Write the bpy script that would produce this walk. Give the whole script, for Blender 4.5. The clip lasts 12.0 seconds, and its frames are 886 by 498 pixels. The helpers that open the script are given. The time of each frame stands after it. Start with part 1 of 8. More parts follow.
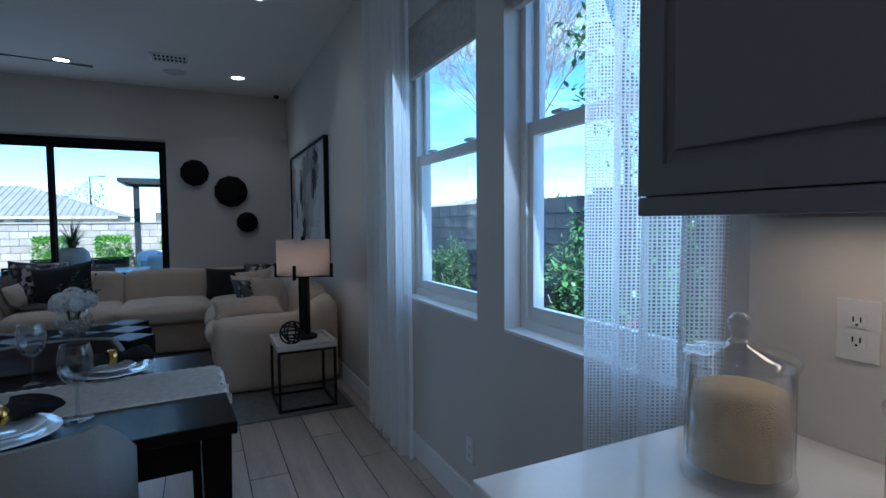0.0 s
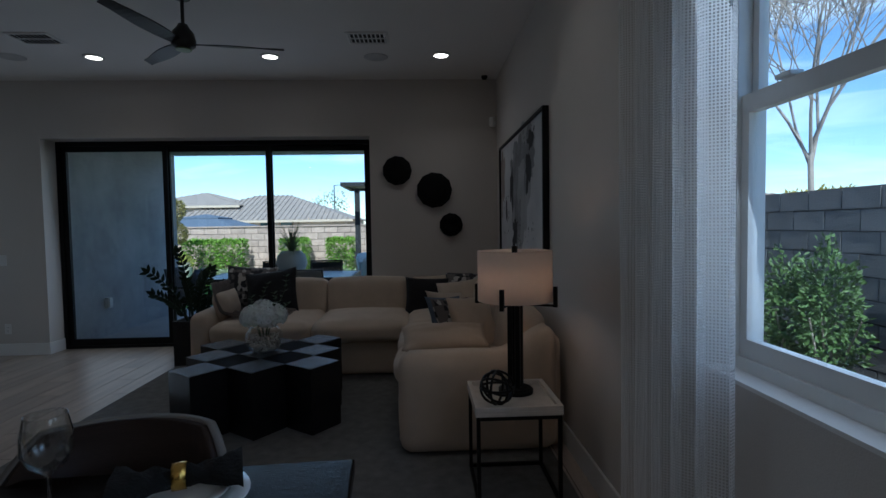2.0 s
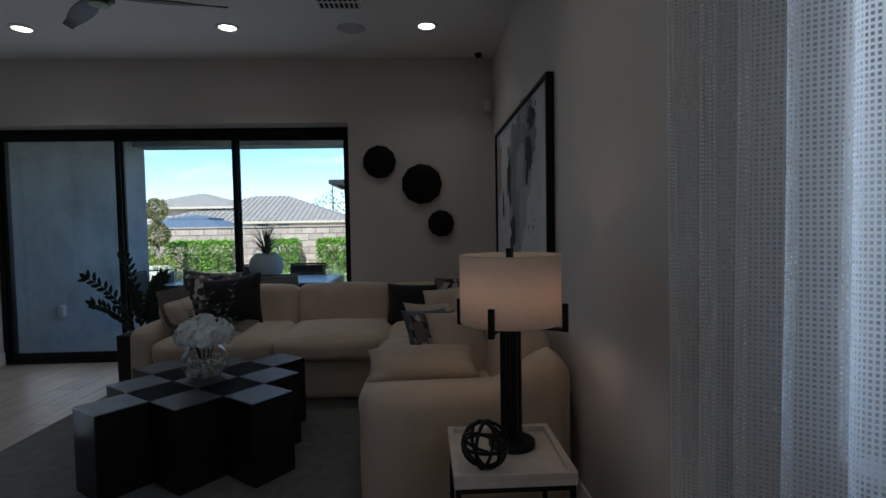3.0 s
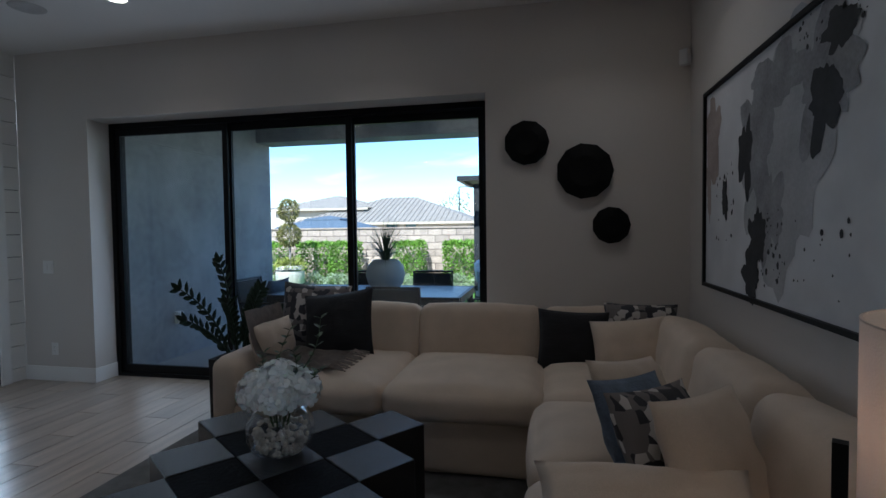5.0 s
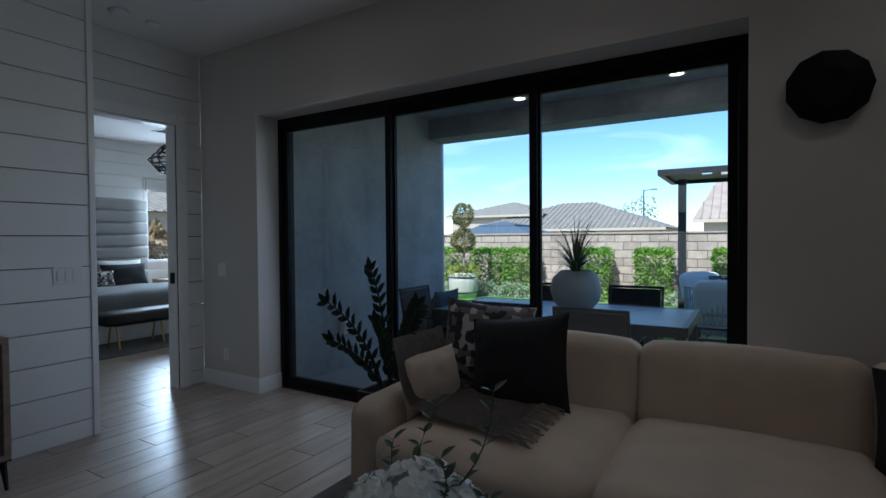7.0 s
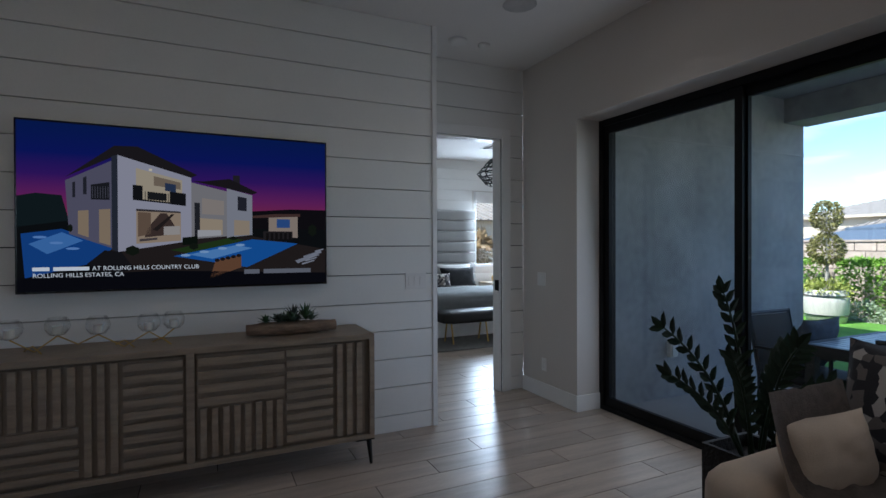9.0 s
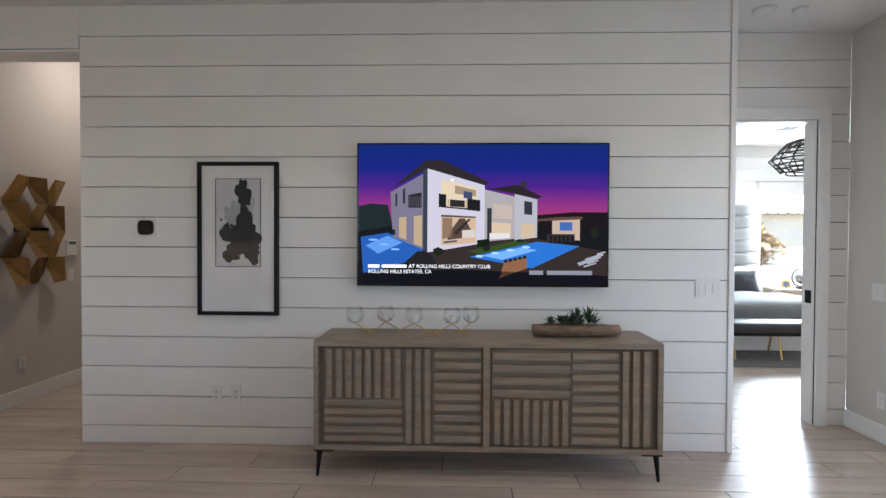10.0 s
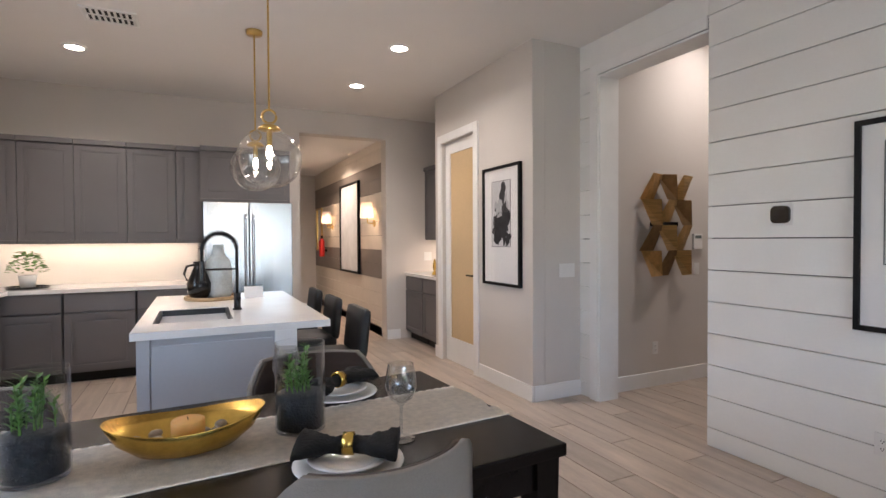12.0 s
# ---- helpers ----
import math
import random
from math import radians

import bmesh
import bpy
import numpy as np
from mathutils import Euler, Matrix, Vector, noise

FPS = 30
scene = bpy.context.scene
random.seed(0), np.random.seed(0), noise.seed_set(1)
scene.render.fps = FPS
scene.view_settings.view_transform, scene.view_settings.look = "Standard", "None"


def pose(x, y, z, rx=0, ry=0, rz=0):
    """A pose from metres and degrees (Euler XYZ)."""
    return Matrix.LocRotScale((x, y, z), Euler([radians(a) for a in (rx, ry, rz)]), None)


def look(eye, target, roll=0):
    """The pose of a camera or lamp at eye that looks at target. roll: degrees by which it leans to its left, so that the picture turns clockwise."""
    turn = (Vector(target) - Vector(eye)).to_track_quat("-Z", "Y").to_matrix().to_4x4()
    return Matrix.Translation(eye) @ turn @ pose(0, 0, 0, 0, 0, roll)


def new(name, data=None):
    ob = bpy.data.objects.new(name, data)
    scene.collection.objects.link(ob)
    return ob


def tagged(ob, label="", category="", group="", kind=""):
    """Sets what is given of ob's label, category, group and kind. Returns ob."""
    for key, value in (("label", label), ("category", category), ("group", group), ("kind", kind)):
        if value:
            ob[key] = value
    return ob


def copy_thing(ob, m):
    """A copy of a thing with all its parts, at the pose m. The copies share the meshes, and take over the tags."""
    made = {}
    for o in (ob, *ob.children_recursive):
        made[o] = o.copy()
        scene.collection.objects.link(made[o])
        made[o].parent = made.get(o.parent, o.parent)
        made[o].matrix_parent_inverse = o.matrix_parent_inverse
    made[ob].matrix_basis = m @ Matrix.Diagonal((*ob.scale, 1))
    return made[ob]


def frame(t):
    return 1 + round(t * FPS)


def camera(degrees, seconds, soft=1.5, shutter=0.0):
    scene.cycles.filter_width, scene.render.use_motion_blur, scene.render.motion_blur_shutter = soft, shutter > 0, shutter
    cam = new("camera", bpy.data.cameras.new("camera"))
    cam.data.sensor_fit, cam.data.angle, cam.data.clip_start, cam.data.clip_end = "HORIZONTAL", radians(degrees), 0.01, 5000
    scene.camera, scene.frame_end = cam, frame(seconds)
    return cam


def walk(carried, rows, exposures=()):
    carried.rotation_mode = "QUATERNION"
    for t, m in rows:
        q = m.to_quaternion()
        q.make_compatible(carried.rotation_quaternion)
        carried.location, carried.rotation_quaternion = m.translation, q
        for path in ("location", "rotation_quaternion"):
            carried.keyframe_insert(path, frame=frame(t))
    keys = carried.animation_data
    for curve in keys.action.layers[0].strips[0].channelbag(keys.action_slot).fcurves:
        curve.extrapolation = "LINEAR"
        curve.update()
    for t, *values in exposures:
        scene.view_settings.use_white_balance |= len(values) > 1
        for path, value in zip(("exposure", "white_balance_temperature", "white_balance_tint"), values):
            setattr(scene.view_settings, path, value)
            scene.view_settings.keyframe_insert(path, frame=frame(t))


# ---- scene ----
# camera and walk
cam = camera(82.3, 12.0)
PATH = [
    (0, (0.51, 0.583, 1.362), (1.373, 2.384, 1.259), -0.5),
    (0.5, (0.49, 0.875, 1.379), (1.1, 2.777, 1.279), -0.5),
    (1, (0.579, 1.205, 1.386), (0.924, 3.173, 1.289), -0.7),
    (1.5, (0.655, 1.5, 1.365), (0.774, 3.494, 1.275), -0.8),
    (2, (0.727, 1.892, 1.38), (0.814, 3.888, 1.289), -0.9),
    (2.5, (0.881, 2.252, 1.35), (0.973, 4.248, 1.262), -1.0),
    (4.5, (0.813, 3.548, 1.384), (0.612, 5.536, 1.301), -0.8),
    (5, (0.617, 3.847, 1.372), (0.216, 5.805, 1.297), -0.7),
    (5.5, (0.496, 4.101, 1.368), (-0.036, 6.028, 1.303), -0.8),
    (6, (0.423, 4.407, 1.341), (-0.282, 6.278, 1.302), -0.5),
    (6.5, (0.3, 4.644, 1.326), (-0.569, 6.445, 1.291), -0.4),
    (8.5, (-0.139, 5.034, 1.394), (-1.746, 6.225, 1.366), -0.4),
    (9, (-0.163, 4.973, 1.379), (-1.973, 5.825, 1.365), -0.2),
    (9.5, (-0.205, 4.881, 1.398), (-2.158, 5.315, 1.381), 0.0),
    (10, (-0.230, 4.723, 1.428), (-2.229, 4.665, 1.395), 0.25),
    (10.5, (-0.233, 4.578, 1.413), (-2.152, 4.013, 1.383), 0.2),
    (11, (-0.256, 4.451, 1.401), (-1.96, 3.405, 1.365), 0.1),
    (11.5, (-0.363, 4.363, 1.381), (-1.764, 2.937, 1.343), -0.1),
    (12, (-0.67, 4.347, 1.376), (-1.538, 2.545, 1.339), -0.3),
]
EXPOSURE = [(0, 1.1, 4400, 0), (0.5, 0.42, 4500, 0), (1.5, 0.25, 4800, 2), (2.5, 0.4, 5400, 6), (4.5, 0.95, 5300, 6), (5.5, 0.95, 5200, 5), (6.5, 0.5, 5200, 5), (8.5, 0.3, 5600, 8),
            (9, 0.95, 5600, 9), (9.5, 2.1, 5900, 10), (10.5, 2.75, 6100, 12), (12, 3.15, 6000, 13)]
walk(cam, [(t, look(eye, target, roll)) for t, eye, target, roll in PATH], EXPOSURE)

# daylight
SUN_EL, SUN_AZ = 48.0, 183.0  # degrees; azimuth clockwise from +y
world = bpy.data.worlds.new("sky")
scene.world = world
world.use_nodes = True
wn, wl = world.node_tree.nodes, world.node_tree.links
sky = wn.new("ShaderNodeTexSky")
sky.sky_type, sky.sun_disc = "NISHITA", False
sky.sun_elevation, sky.sun_rotation = radians(SUN_EL), radians(SUN_AZ)
sky.air_density, sky.dust_density, sky.ozone_density = 1.0, 0.0, 4.5
# thin streaky clouds
wtc, wmap, wnoise, wramp, wmix = (wn.new("ShaderNodeTexCoord"), wn.new("ShaderNodeMapping"), wn.new("ShaderNodeTexNoise"),
                                  wn.new("ShaderNodeValToRGB"), wn.new("ShaderNodeMix"))
wmap.inputs["Scale"].default_value = (2.0, 2.0, 11.0)
wmap.inputs["Rotation"].default_value = (0.08, -0.06, 0)
wnoise.inputs["Scale"].default_value, wnoise.inputs["Detail"].default_value = 1.7, 7
wnoise.inputs["Distortion"].default_value = 0.6
wramp.color_ramp.elements[0].position, wramp.color_ramp.elements[1].position = 0.53, 0.86
wramp.color_ramp.elements[1].color = (0.75, 0.75, 0.75, 1)
wmix.data_type = "RGBA"
wl.new(wtc.outputs["Generated"], wmap.inputs["Vector"])
wl.new(wmap.outputs["Vector"], wnoise.inputs["Vector"])
wl.new(wnoise.outputs["Fac"], wramp.inputs["Fac"])
wl.new(wramp.outputs["Color"], wmix.inputs["Factor"])
wl.new(sky.outputs["Color"], wmix.inputs["A"])
wmix.inputs["B"].default_value = (8.0, 8.6, 9.2, 1)
wl.new(wmix.outputs["Result"], wn["Background"].inputs["Color"])
wn["Background"].inputs["Strength"].default_value = 0.15
sun = new("sun", bpy.data.lights.new("sun", "SUN"))
sun.data.energy, sun.data.angle, sun.data.color = 5.0, radians(0.6), (1.0, 0.94, 0.84)
sd = Vector((math.sin(radians(SUN_AZ)) * math.cos(radians(SUN_EL)), math.cos(radians(SUN_AZ)) * math.cos(radians(SUN_EL)), math.sin(radians(SUN_EL))))
sun.matrix_world = look(sd * 60, (0, 0, 0))

CEIL = 3.05


def area_lamp(name, x, y, z, size, watts, color, spread=160, aim=(0, 0, -1)):
    lamp = new(name, bpy.data.lights.new(name, "AREA"))
    lamp.data.shape, lamp.data.size, lamp.data.energy, lamp.data.color = "DISK", size, watts, color
    lamp.data.spread = radians(spread)
    lamp.matrix_world = look((x, y, z), (x + aim[0], y + aim[1], z + aim[2] + 1e-4))
    return lamp


WARM, SOFT = (1.0, 0.76, 0.56), (1.0, 0.86, 0.74)
CANS_LIVING = [(-2.37, 6.97), (-0.70, 6.95), (0.955, 6.92), (0.945, 4.61), (-2.37, 4.61)]
# the last kitchen one is unseen, added to fill out the grid
CANS_KITCHEN = [(0.27, -0.97), (-2.265, 0.18), (-2.23, -1.02), (0.27, 0.6)]
for cx, cy in CANS_LIVING:
    area_lamp("can_or_fill_lamp", cx, cy, CEIL - 0.03, 0.12, 0.55, SOFT, 120)
for cx, cy in CANS_KITCHEN:
    area_lamp("can_or_fill_lamp", cx, cy, CEIL - 0.03, 0.12, 1.5, SOFT, 150)


# the sky's light at the sliding door and the two east windows
for name, at, to, w, h, watts in (("sliding_door_light", (-1.65, 7.93, 1.22), (-1.75, 4.0, 0.75), 3.3, 2.1, 5.5),
                                  ("window_light", (1.655, 3.0, 1.62), (-1.0, 3.1, 0.9), 0.8, 1.2, 1.7), ("window_light", (1.655, 1.915, 1.62), (-1.0, 1.9, 0.9), 0.8, 1.2, 1.7)):
    lamp = new(name, bpy.data.lights.new(name, "AREA"))
    lamp.data.shape, lamp.data.size, lamp.data.size_y, lamp.data.energy, lamp.data.color = "RECTANGLE", w, h, watts, (0.95, 0.97, 1.0)
    lamp.matrix_world = look(at, to)


# materials
def mat(name, col, rough=0.5, metal=0.0, var=0.12, scale=6.0, fine=60.0, bump=0.0, bscale=120.0, stretch=(1, 1, 1), random_v=0.0,
        transmission=0.0, emit=None, strength=0.0, sheen=0.0, coat=0.0, subsurface=0.0, spec=0.5, detail=4.0):
    m = bpy.data.materials.new(name)
    m.use_nodes = True
    n, l = m.node_tree.nodes, m.node_tree.links
    b = n["Principled BSDF"]
    b.inputs["Roughness"].default_value, b.inputs["Metallic"].default_value = rough, metal
    b.inputs["Transmission Weight"].default_value, b.inputs["Coat Weight"].default_value = transmission, coat
    b.inputs["Sheen Weight"].default_value, b.inputs["Specular IOR Level"].default_value = sheen, spec
    b.inputs["Subsurface Weight"].default_value = subsurface
    if emit:
        b.inputs["Emission Color"].default_value, b.inputs["Emission Strength"].default_value = (*emit, 1), strength
    tc, mp = n.new("ShaderNodeTexCoord"), n.new("ShaderNodeMapping")
    mp.inputs["Scale"].default_value = stretch
    l.new(tc.outputs["Object"], mp.inputs["Vector"])
    if random_v:
        oi, ad = n.new("ShaderNodeObjectInfo"), n.new("ShaderNodeVectorMath")
        ad.operation = "SCALE"
        ad.inputs["Scale"].default_value = 37.0
        cx = n.new("ShaderNodeCombineXYZ")
        for k in "XYZ":
            l.new(oi.outputs["Random"], cx.inputs[k])
        l.new(cx.outputs["Vector"], ad.inputs[0])
        l.new(ad.outputs["Vector"], mp.inputs["Location"])
    n1, n2 = n.new("ShaderNodeTexNoise"), n.new("ShaderNodeTexNoise")
    n1.inputs["Scale"].default_value, n2.inputs["Scale"].default_value = scale, fine
    n1.inputs["Detail"].default_value, n2.inputs["Detail"].default_value = detail, 3
    l.new(mp.outputs["Vector"], n1.inputs["Vector"])
    l.new(mp.outputs["Vector"], n2.inputs["Vector"])
    mx = n.new("ShaderNodeMath")
    mx.operation = "MULTIPLY_ADD"
    l.new(n2.outputs["Fac"], mx.inputs[0])
    mx.inputs[1].default_value = 0.45
    l.new(n1.outputs["Fac"], mx.inputs[2])
    ramp = n.new("ShaderNodeValToRGB")
    ramp.color_ramp.elements[0].position, ramp.color_ramp.elements[1].position = 0.45, 1.0
    ramp.color_ramp.elements[0].color = (*[c * (1 - var) for c in col], 1)
    ramp.color_ramp.elements[1].color = (*[min(1, c * (1 + var)) for c in col], 1)
    l.new(mx.outputs[0], ramp.inputs["Fac"])
    out = ramp.outputs["Color"]
    if random_v:
        hsv, mr = n.new("ShaderNodeHueSaturation"), n.new("ShaderNodeMapRange")
        mr.inputs["To Min"].default_value, mr.inputs["To Max"].default_value = 1 - random_v, 1 + random_v
        l.new(oi.outputs["Random"], mr.inputs["Value"])
        l.new(mr.outputs["Result"], hsv.inputs["Value"])
        l.new(out, hsv.inputs["Color"])
        out = hsv.outputs["Color"]
    l.new(out, b.inputs["Base Color"])
    if bump:
        n3, bp = n.new("ShaderNodeTexNoise"), n.new("ShaderNodeBump")
        n3.inputs["Scale"].default_value, n3.inputs["Detail"].default_value = bscale, 3
        bp.inputs["Strength"].default_value, bp.inputs["Distance"].default_value = bump, 0.01
        l.new(mp.outputs["Vector"], n3.inputs["Vector"])
        l.new(n3.outputs["Fac"], bp.inputs["Height"])
        l.new(bp.outputs["Normal"], b.inputs["Normal"])
    return m


def pane_mat(name, tint=(0.93, 0.97, 0.96), power=4.0, rim=0.6, base=0.028):
    m = bpy.data.materials.new(name)
    m.use_nodes = True
    n, l = m.node_tree.nodes, m.node_tree.links
    n.remove(n["Principled BSDF"])
    tr, gl, lw, pw, sc, mx = (n.new("ShaderNodeBsdfTransparent"), n.new("ShaderNodeBsdfGlossy"), n.new("ShaderNodeLayerWeight"), n.new("ShaderNodeMath"),
                              n.new("ShaderNodeMath"), n.new("ShaderNodeMixShader"))
    tr.inputs["Color"].default_value, gl.inputs["Roughness"].default_value = (*tint, 1), 0.01
    pw.operation, sc.operation = "POWER", "MULTIPLY_ADD"
    pw.inputs[1].default_value, sc.inputs[1].default_value, sc.inputs[2].default_value = power, rim, base
    lw.inputs["Blend"].default_value = 0.5
    l.new(lw.outputs["Facing"], pw.inputs[0])
    l.new(pw.outputs[0], sc.inputs[0])
    l.new(sc.outputs[0], mx.inputs["Fac"])
    l.new(tr.outputs["BSDF"], mx.inputs[1])
    l.new(gl.outputs["BSDF"], mx.inputs[2])
    l.new(mx.outputs["Shader"], n["Material Output"].inputs["Surface"])
    return m


def glow(name, col, strength):
    m = bpy.data.materials.new(name)
    m.use_nodes = True
    n, l = m.node_tree.nodes, m.node_tree.links
    n.remove(n["Principled BSDF"])
    e = n.new("ShaderNodeEmission")
    e.inputs["Color"].default_value, e.inputs["Strength"].default_value = (*col, 1), strength
    l.new(e.outputs["Emission"], n["Material Output"].inputs["Surface"])
    return m


WALL = mat("wall_paint", (0.60, 0.56, 0.52), 0.75, var=0.03, scale=1.5, bump=0.12, bscale=220)
CEILING = mat("ceiling_paint", (0.76, 0.74, 0.72), 0.85, var=0.03, scale=1.2, bump=0.12, bscale=180)
TRIM = mat("trim_paint", (0.80, 0.79, 0.77), 0.4, var=0.03)
BOARD = mat("shiplap_paint", (0.78, 0.77, 0.74), 0.5, var=0.03, scale=3, bump=0.05, bscale=90, random_v=0.02)
# near-black backing: the shade of the gaps between boards is put into its colour
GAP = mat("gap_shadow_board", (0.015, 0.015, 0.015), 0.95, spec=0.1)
TILE = mat("wood_look_tile", (0.44, 0.365, 0.30), 0.28, var=0.24, scale=2.0, fine=30, stretch=(7, 0.8, 1), random_v=0.15, bump=0.10, bscale=30)
GROUT = mat("grout", (0.085, 0.075, 0.068), 0.95, spec=0.1)
BLACKMETAL = mat("black_aluminium", (0.006, 0.006, 0.0065), 0.45, var=0.2, spec=0.2)
PANE = pane_mat("window_glass", (0.97, 0.99, 0.985))
STUCCO = mat("grey_stucco", (0.36, 0.365, 0.37), 0.9, var=0.3, scale=1.6, fine=14, bump=0.3, bscale=90)
STUCCO_TAN = mat("tan_stucco", (0.52, 0.44, 0.33), 0.9, var=0.08, scale=1.2, bump=0.2)
CONCRETE = mat("patio_concrete", (0.42, 0.40, 0.38), 0.7, var=0.12, scale=2, bump=0.08)
CARPET = mat("grey_rug", (0.17, 0.165, 0.155), 0.95, var=0.25, scale=14, fine=160, bump=0.7, bscale=240)


# building helpers
def bm_new():
    return bmesh.new()


def box(bm, x0, x1, y0, y1, z0, z1):
    v = [bm.verts.new((x, y, z)) for z in (z0, z1) for y in (y0, y1) for x in (x0, x1)]
    for f in ((0, 2, 3, 1), (4, 5, 7, 6), (0, 1, 5, 4), (2, 6, 7, 3), (0, 4, 6, 2), (1, 3, 7, 5)):
        bm.faces.new([v[i] for i in f])
    return v


def bevel(bm, w, seg=2):
    bmesh.ops.bevel(bm, geom=list(bm.edges), offset=w, segments=seg, affect="EDGES", profile=0.6, clamp_overlap=True)
    return bm


def mesh_of(name, bm, material, smooth=False):
    me = bpy.data.meshes.new(name)
    bmesh.ops.recalc_face_normals(bm, faces=bm.faces)
    bm.to_mesh(me)
    bm.free()
    for m in (material if isinstance(material, (list, tuple)) else [material]):
        me.materials.append(m)
    if smooth:
        me.polygons.foreach_set("use_smooth", [True] * len(me.polygons))
    return me


def part(name, bm, material, parent=None, label="", smooth=False, at=None):
    ob = new(name, mesh_of(name, bm, material, smooth))
    if parent:
        ob.parent = parent
    if at is not None:
        ob.matrix_basis = at if isinstance(at, Matrix) else Matrix.Translation(at)
    if label:
        ob["label"] = label
    return ob


def piece(name, mesh, parent, at):
    ob = new(name, mesh)
    ob.parent = parent
    ob.matrix_basis = at if isinstance(at, Matrix) else Matrix.Translation(at)
    return ob


def thing(name, at, label, category, group="", kind="", rz=0):
    ob = new(name)
    ob.empty_display_size = 0.05
    ob.matrix_world = at if isinstance(at, Matrix) else pose(*at, 0, 0, rz)
    return tagged(ob, label, category, group, kind)


def bbox(w, d, h, r=0.0, seg=2, z0=0.0, cx=0.0, cy=0.0):
    bm = bm_new()
    box(bm, cx - w / 2, cx + w / 2, cy - d / 2, cy + d / 2, z0, z0 + h)
    return bevel(bm, r, seg) if r else bm


def span(x0, x1, y0, y1, z0, z1, r=0.0, seg=2):
    bm = bm_new()
    box(bm, x0, x1, y0, y1, z0, z1)
    return bevel(bm, r, seg) if r else bm


def lathe(profile, n=32, bm=None, cx=0.0, cy=0.0):
    """Turn a list of (radius, height) about z."""
    bm = bm or bm_new()
    rings = []
    for r, z in profile:
        if r < 1e-5:
            rings.append([bm.verts.new((cx, cy, z))])
        else:
            rings.append([bm.verts.new((cx + r * math.cos(2 * math.pi * i / n), cy + r * math.sin(2 * math.pi * i / n), z)) for i in range(n)])
    for a, b in zip(rings, rings[1:]):
        for i in range(n):
            j = (i + 1) % n
            if len(a) == 1 and len(b) == 1:
                continue
            if len(a) == 1:
                bm.faces.new((a[0], b[i], b[j]))
            elif len(b) == 1:
                bm.faces.new((a[i], a[j], b[0]))
            else:
                bm.faces.new((a[i], a[j], b[j], b[i]))
    return bm


def tube(points, r, n=8, bm=None, r1=None):
    """A round bar along points, tapering from r to r1."""
    bm = bm or bm_new()
    pts = [Vector(p) for p in points]
    r1 = r if r1 is None else r1
    rings = []
    for i, p in enumerate(pts):
        d = (pts[min(i + 1, len(pts) - 1)] - pts[max(i - 1, 0)]).normalized()
        a = d.cross(Vector((0, 0, 1)) if abs(d.z) < 0.95 else Vector((1, 0, 0))).normalized()
        b = d.cross(a)
        rr = r + (r1 - r) * i / max(1, len(pts) - 1)
        rings.append([bm.verts.new(p + rr * (math.cos(2 * math.pi * k / n) * a + math.sin(2 * math.pi * k / n) * b)) for k in range(n)])
    for u, v in zip(rings, rings[1:]):
        for k in range(n):
            bm.faces.new((u[k], u[(k + 1) % n], v[(k + 1) % n], v[k]))
    bm.faces.new(rings[0][::-1])
    bm.faces.new(rings[-1])
    return bm


def holed(bm, axis, at0, at1, u0, u1, z0, z1, holes):
    """A wall slab between at0 and at1 across axis, with rectangular holes (u0, u1, z0, z1) through it."""
    us = sorted({u0, u1, *[h[0] for h in holes], *[h[1] for h in holes]})
    for a, b in zip(us, us[1:]):
        cuts = sorted((h[2], h[3]) for h in holes if h[0] <= a + 1e-6 and h[1] >= b - 1e-6)
        z = z0
        for c, d in cuts + [(z1, z1)]:
            if c > z + 1e-6:
                if axis == "x":
                    box(bm, at0, at1, a, b, z, c)
                else:
                    box(bm, a, b, at0, at1, z, c)
            z = d
    return bm


def setting(name, bm, material, label, category, smooth=False):
    return tagged(part(name, bm, material, smooth=smooth), label, category, kind="structure")
# ---- the house shell ----
WX0, WX1, EX0, EX1 = -4.37, -3.70, 1.62, 1.80
NY0, NY1, SY = 7.75, 8.13, -2.28
OPX0, OPX1, OPZ = -3.472, 0.161, 2.418
WIN = [(2.551, 3.45), (1.42, 2.325)]
SILL, HEAD = 0.915, 2.47

east = setting("wall_east", holed(bm_new(), "x", EX0, EX1, SY - 0.2, NY1, 0, CEIL, [(a, b, SILL, HEAD) for a, b in WIN]), WALL,
               "warm grey painted wall with two windows", "wall")
north = setting("wall_north", holed(bm_new(), "y", NY0, NY1, -4.25, EX0, 0, CEIL, [(OPX0, OPX1, 0, OPZ)]), WALL,
                "warm grey painted wall round the sliding door", "wall")
bm = bm_new()
holed(bm, "y", SY - 0.2, SY, -4.2, EX0, 0, CEIL, [(-2.997, -1.84, 0, 2.75)])
south = setting("wall_south", bm, WALL, "warm grey painted kitchen wall with a wide opening", "wall")
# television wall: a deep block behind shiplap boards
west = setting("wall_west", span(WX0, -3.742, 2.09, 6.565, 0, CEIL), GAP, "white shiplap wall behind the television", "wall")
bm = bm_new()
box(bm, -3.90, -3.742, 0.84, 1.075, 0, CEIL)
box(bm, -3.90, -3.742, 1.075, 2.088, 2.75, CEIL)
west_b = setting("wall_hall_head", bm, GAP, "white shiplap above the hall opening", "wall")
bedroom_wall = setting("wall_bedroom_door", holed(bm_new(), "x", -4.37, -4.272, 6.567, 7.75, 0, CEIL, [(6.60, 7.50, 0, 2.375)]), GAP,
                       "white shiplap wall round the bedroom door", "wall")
pantry = setting("wall_pantry", holed(bm_new(), "x", -3.32, -3.195, -1.09, 0.84, 0, CEIL, [(-0.90, -0.15, 0, 2.47)]), WALL,
                 "warm grey wall with the pantry door", "wall")
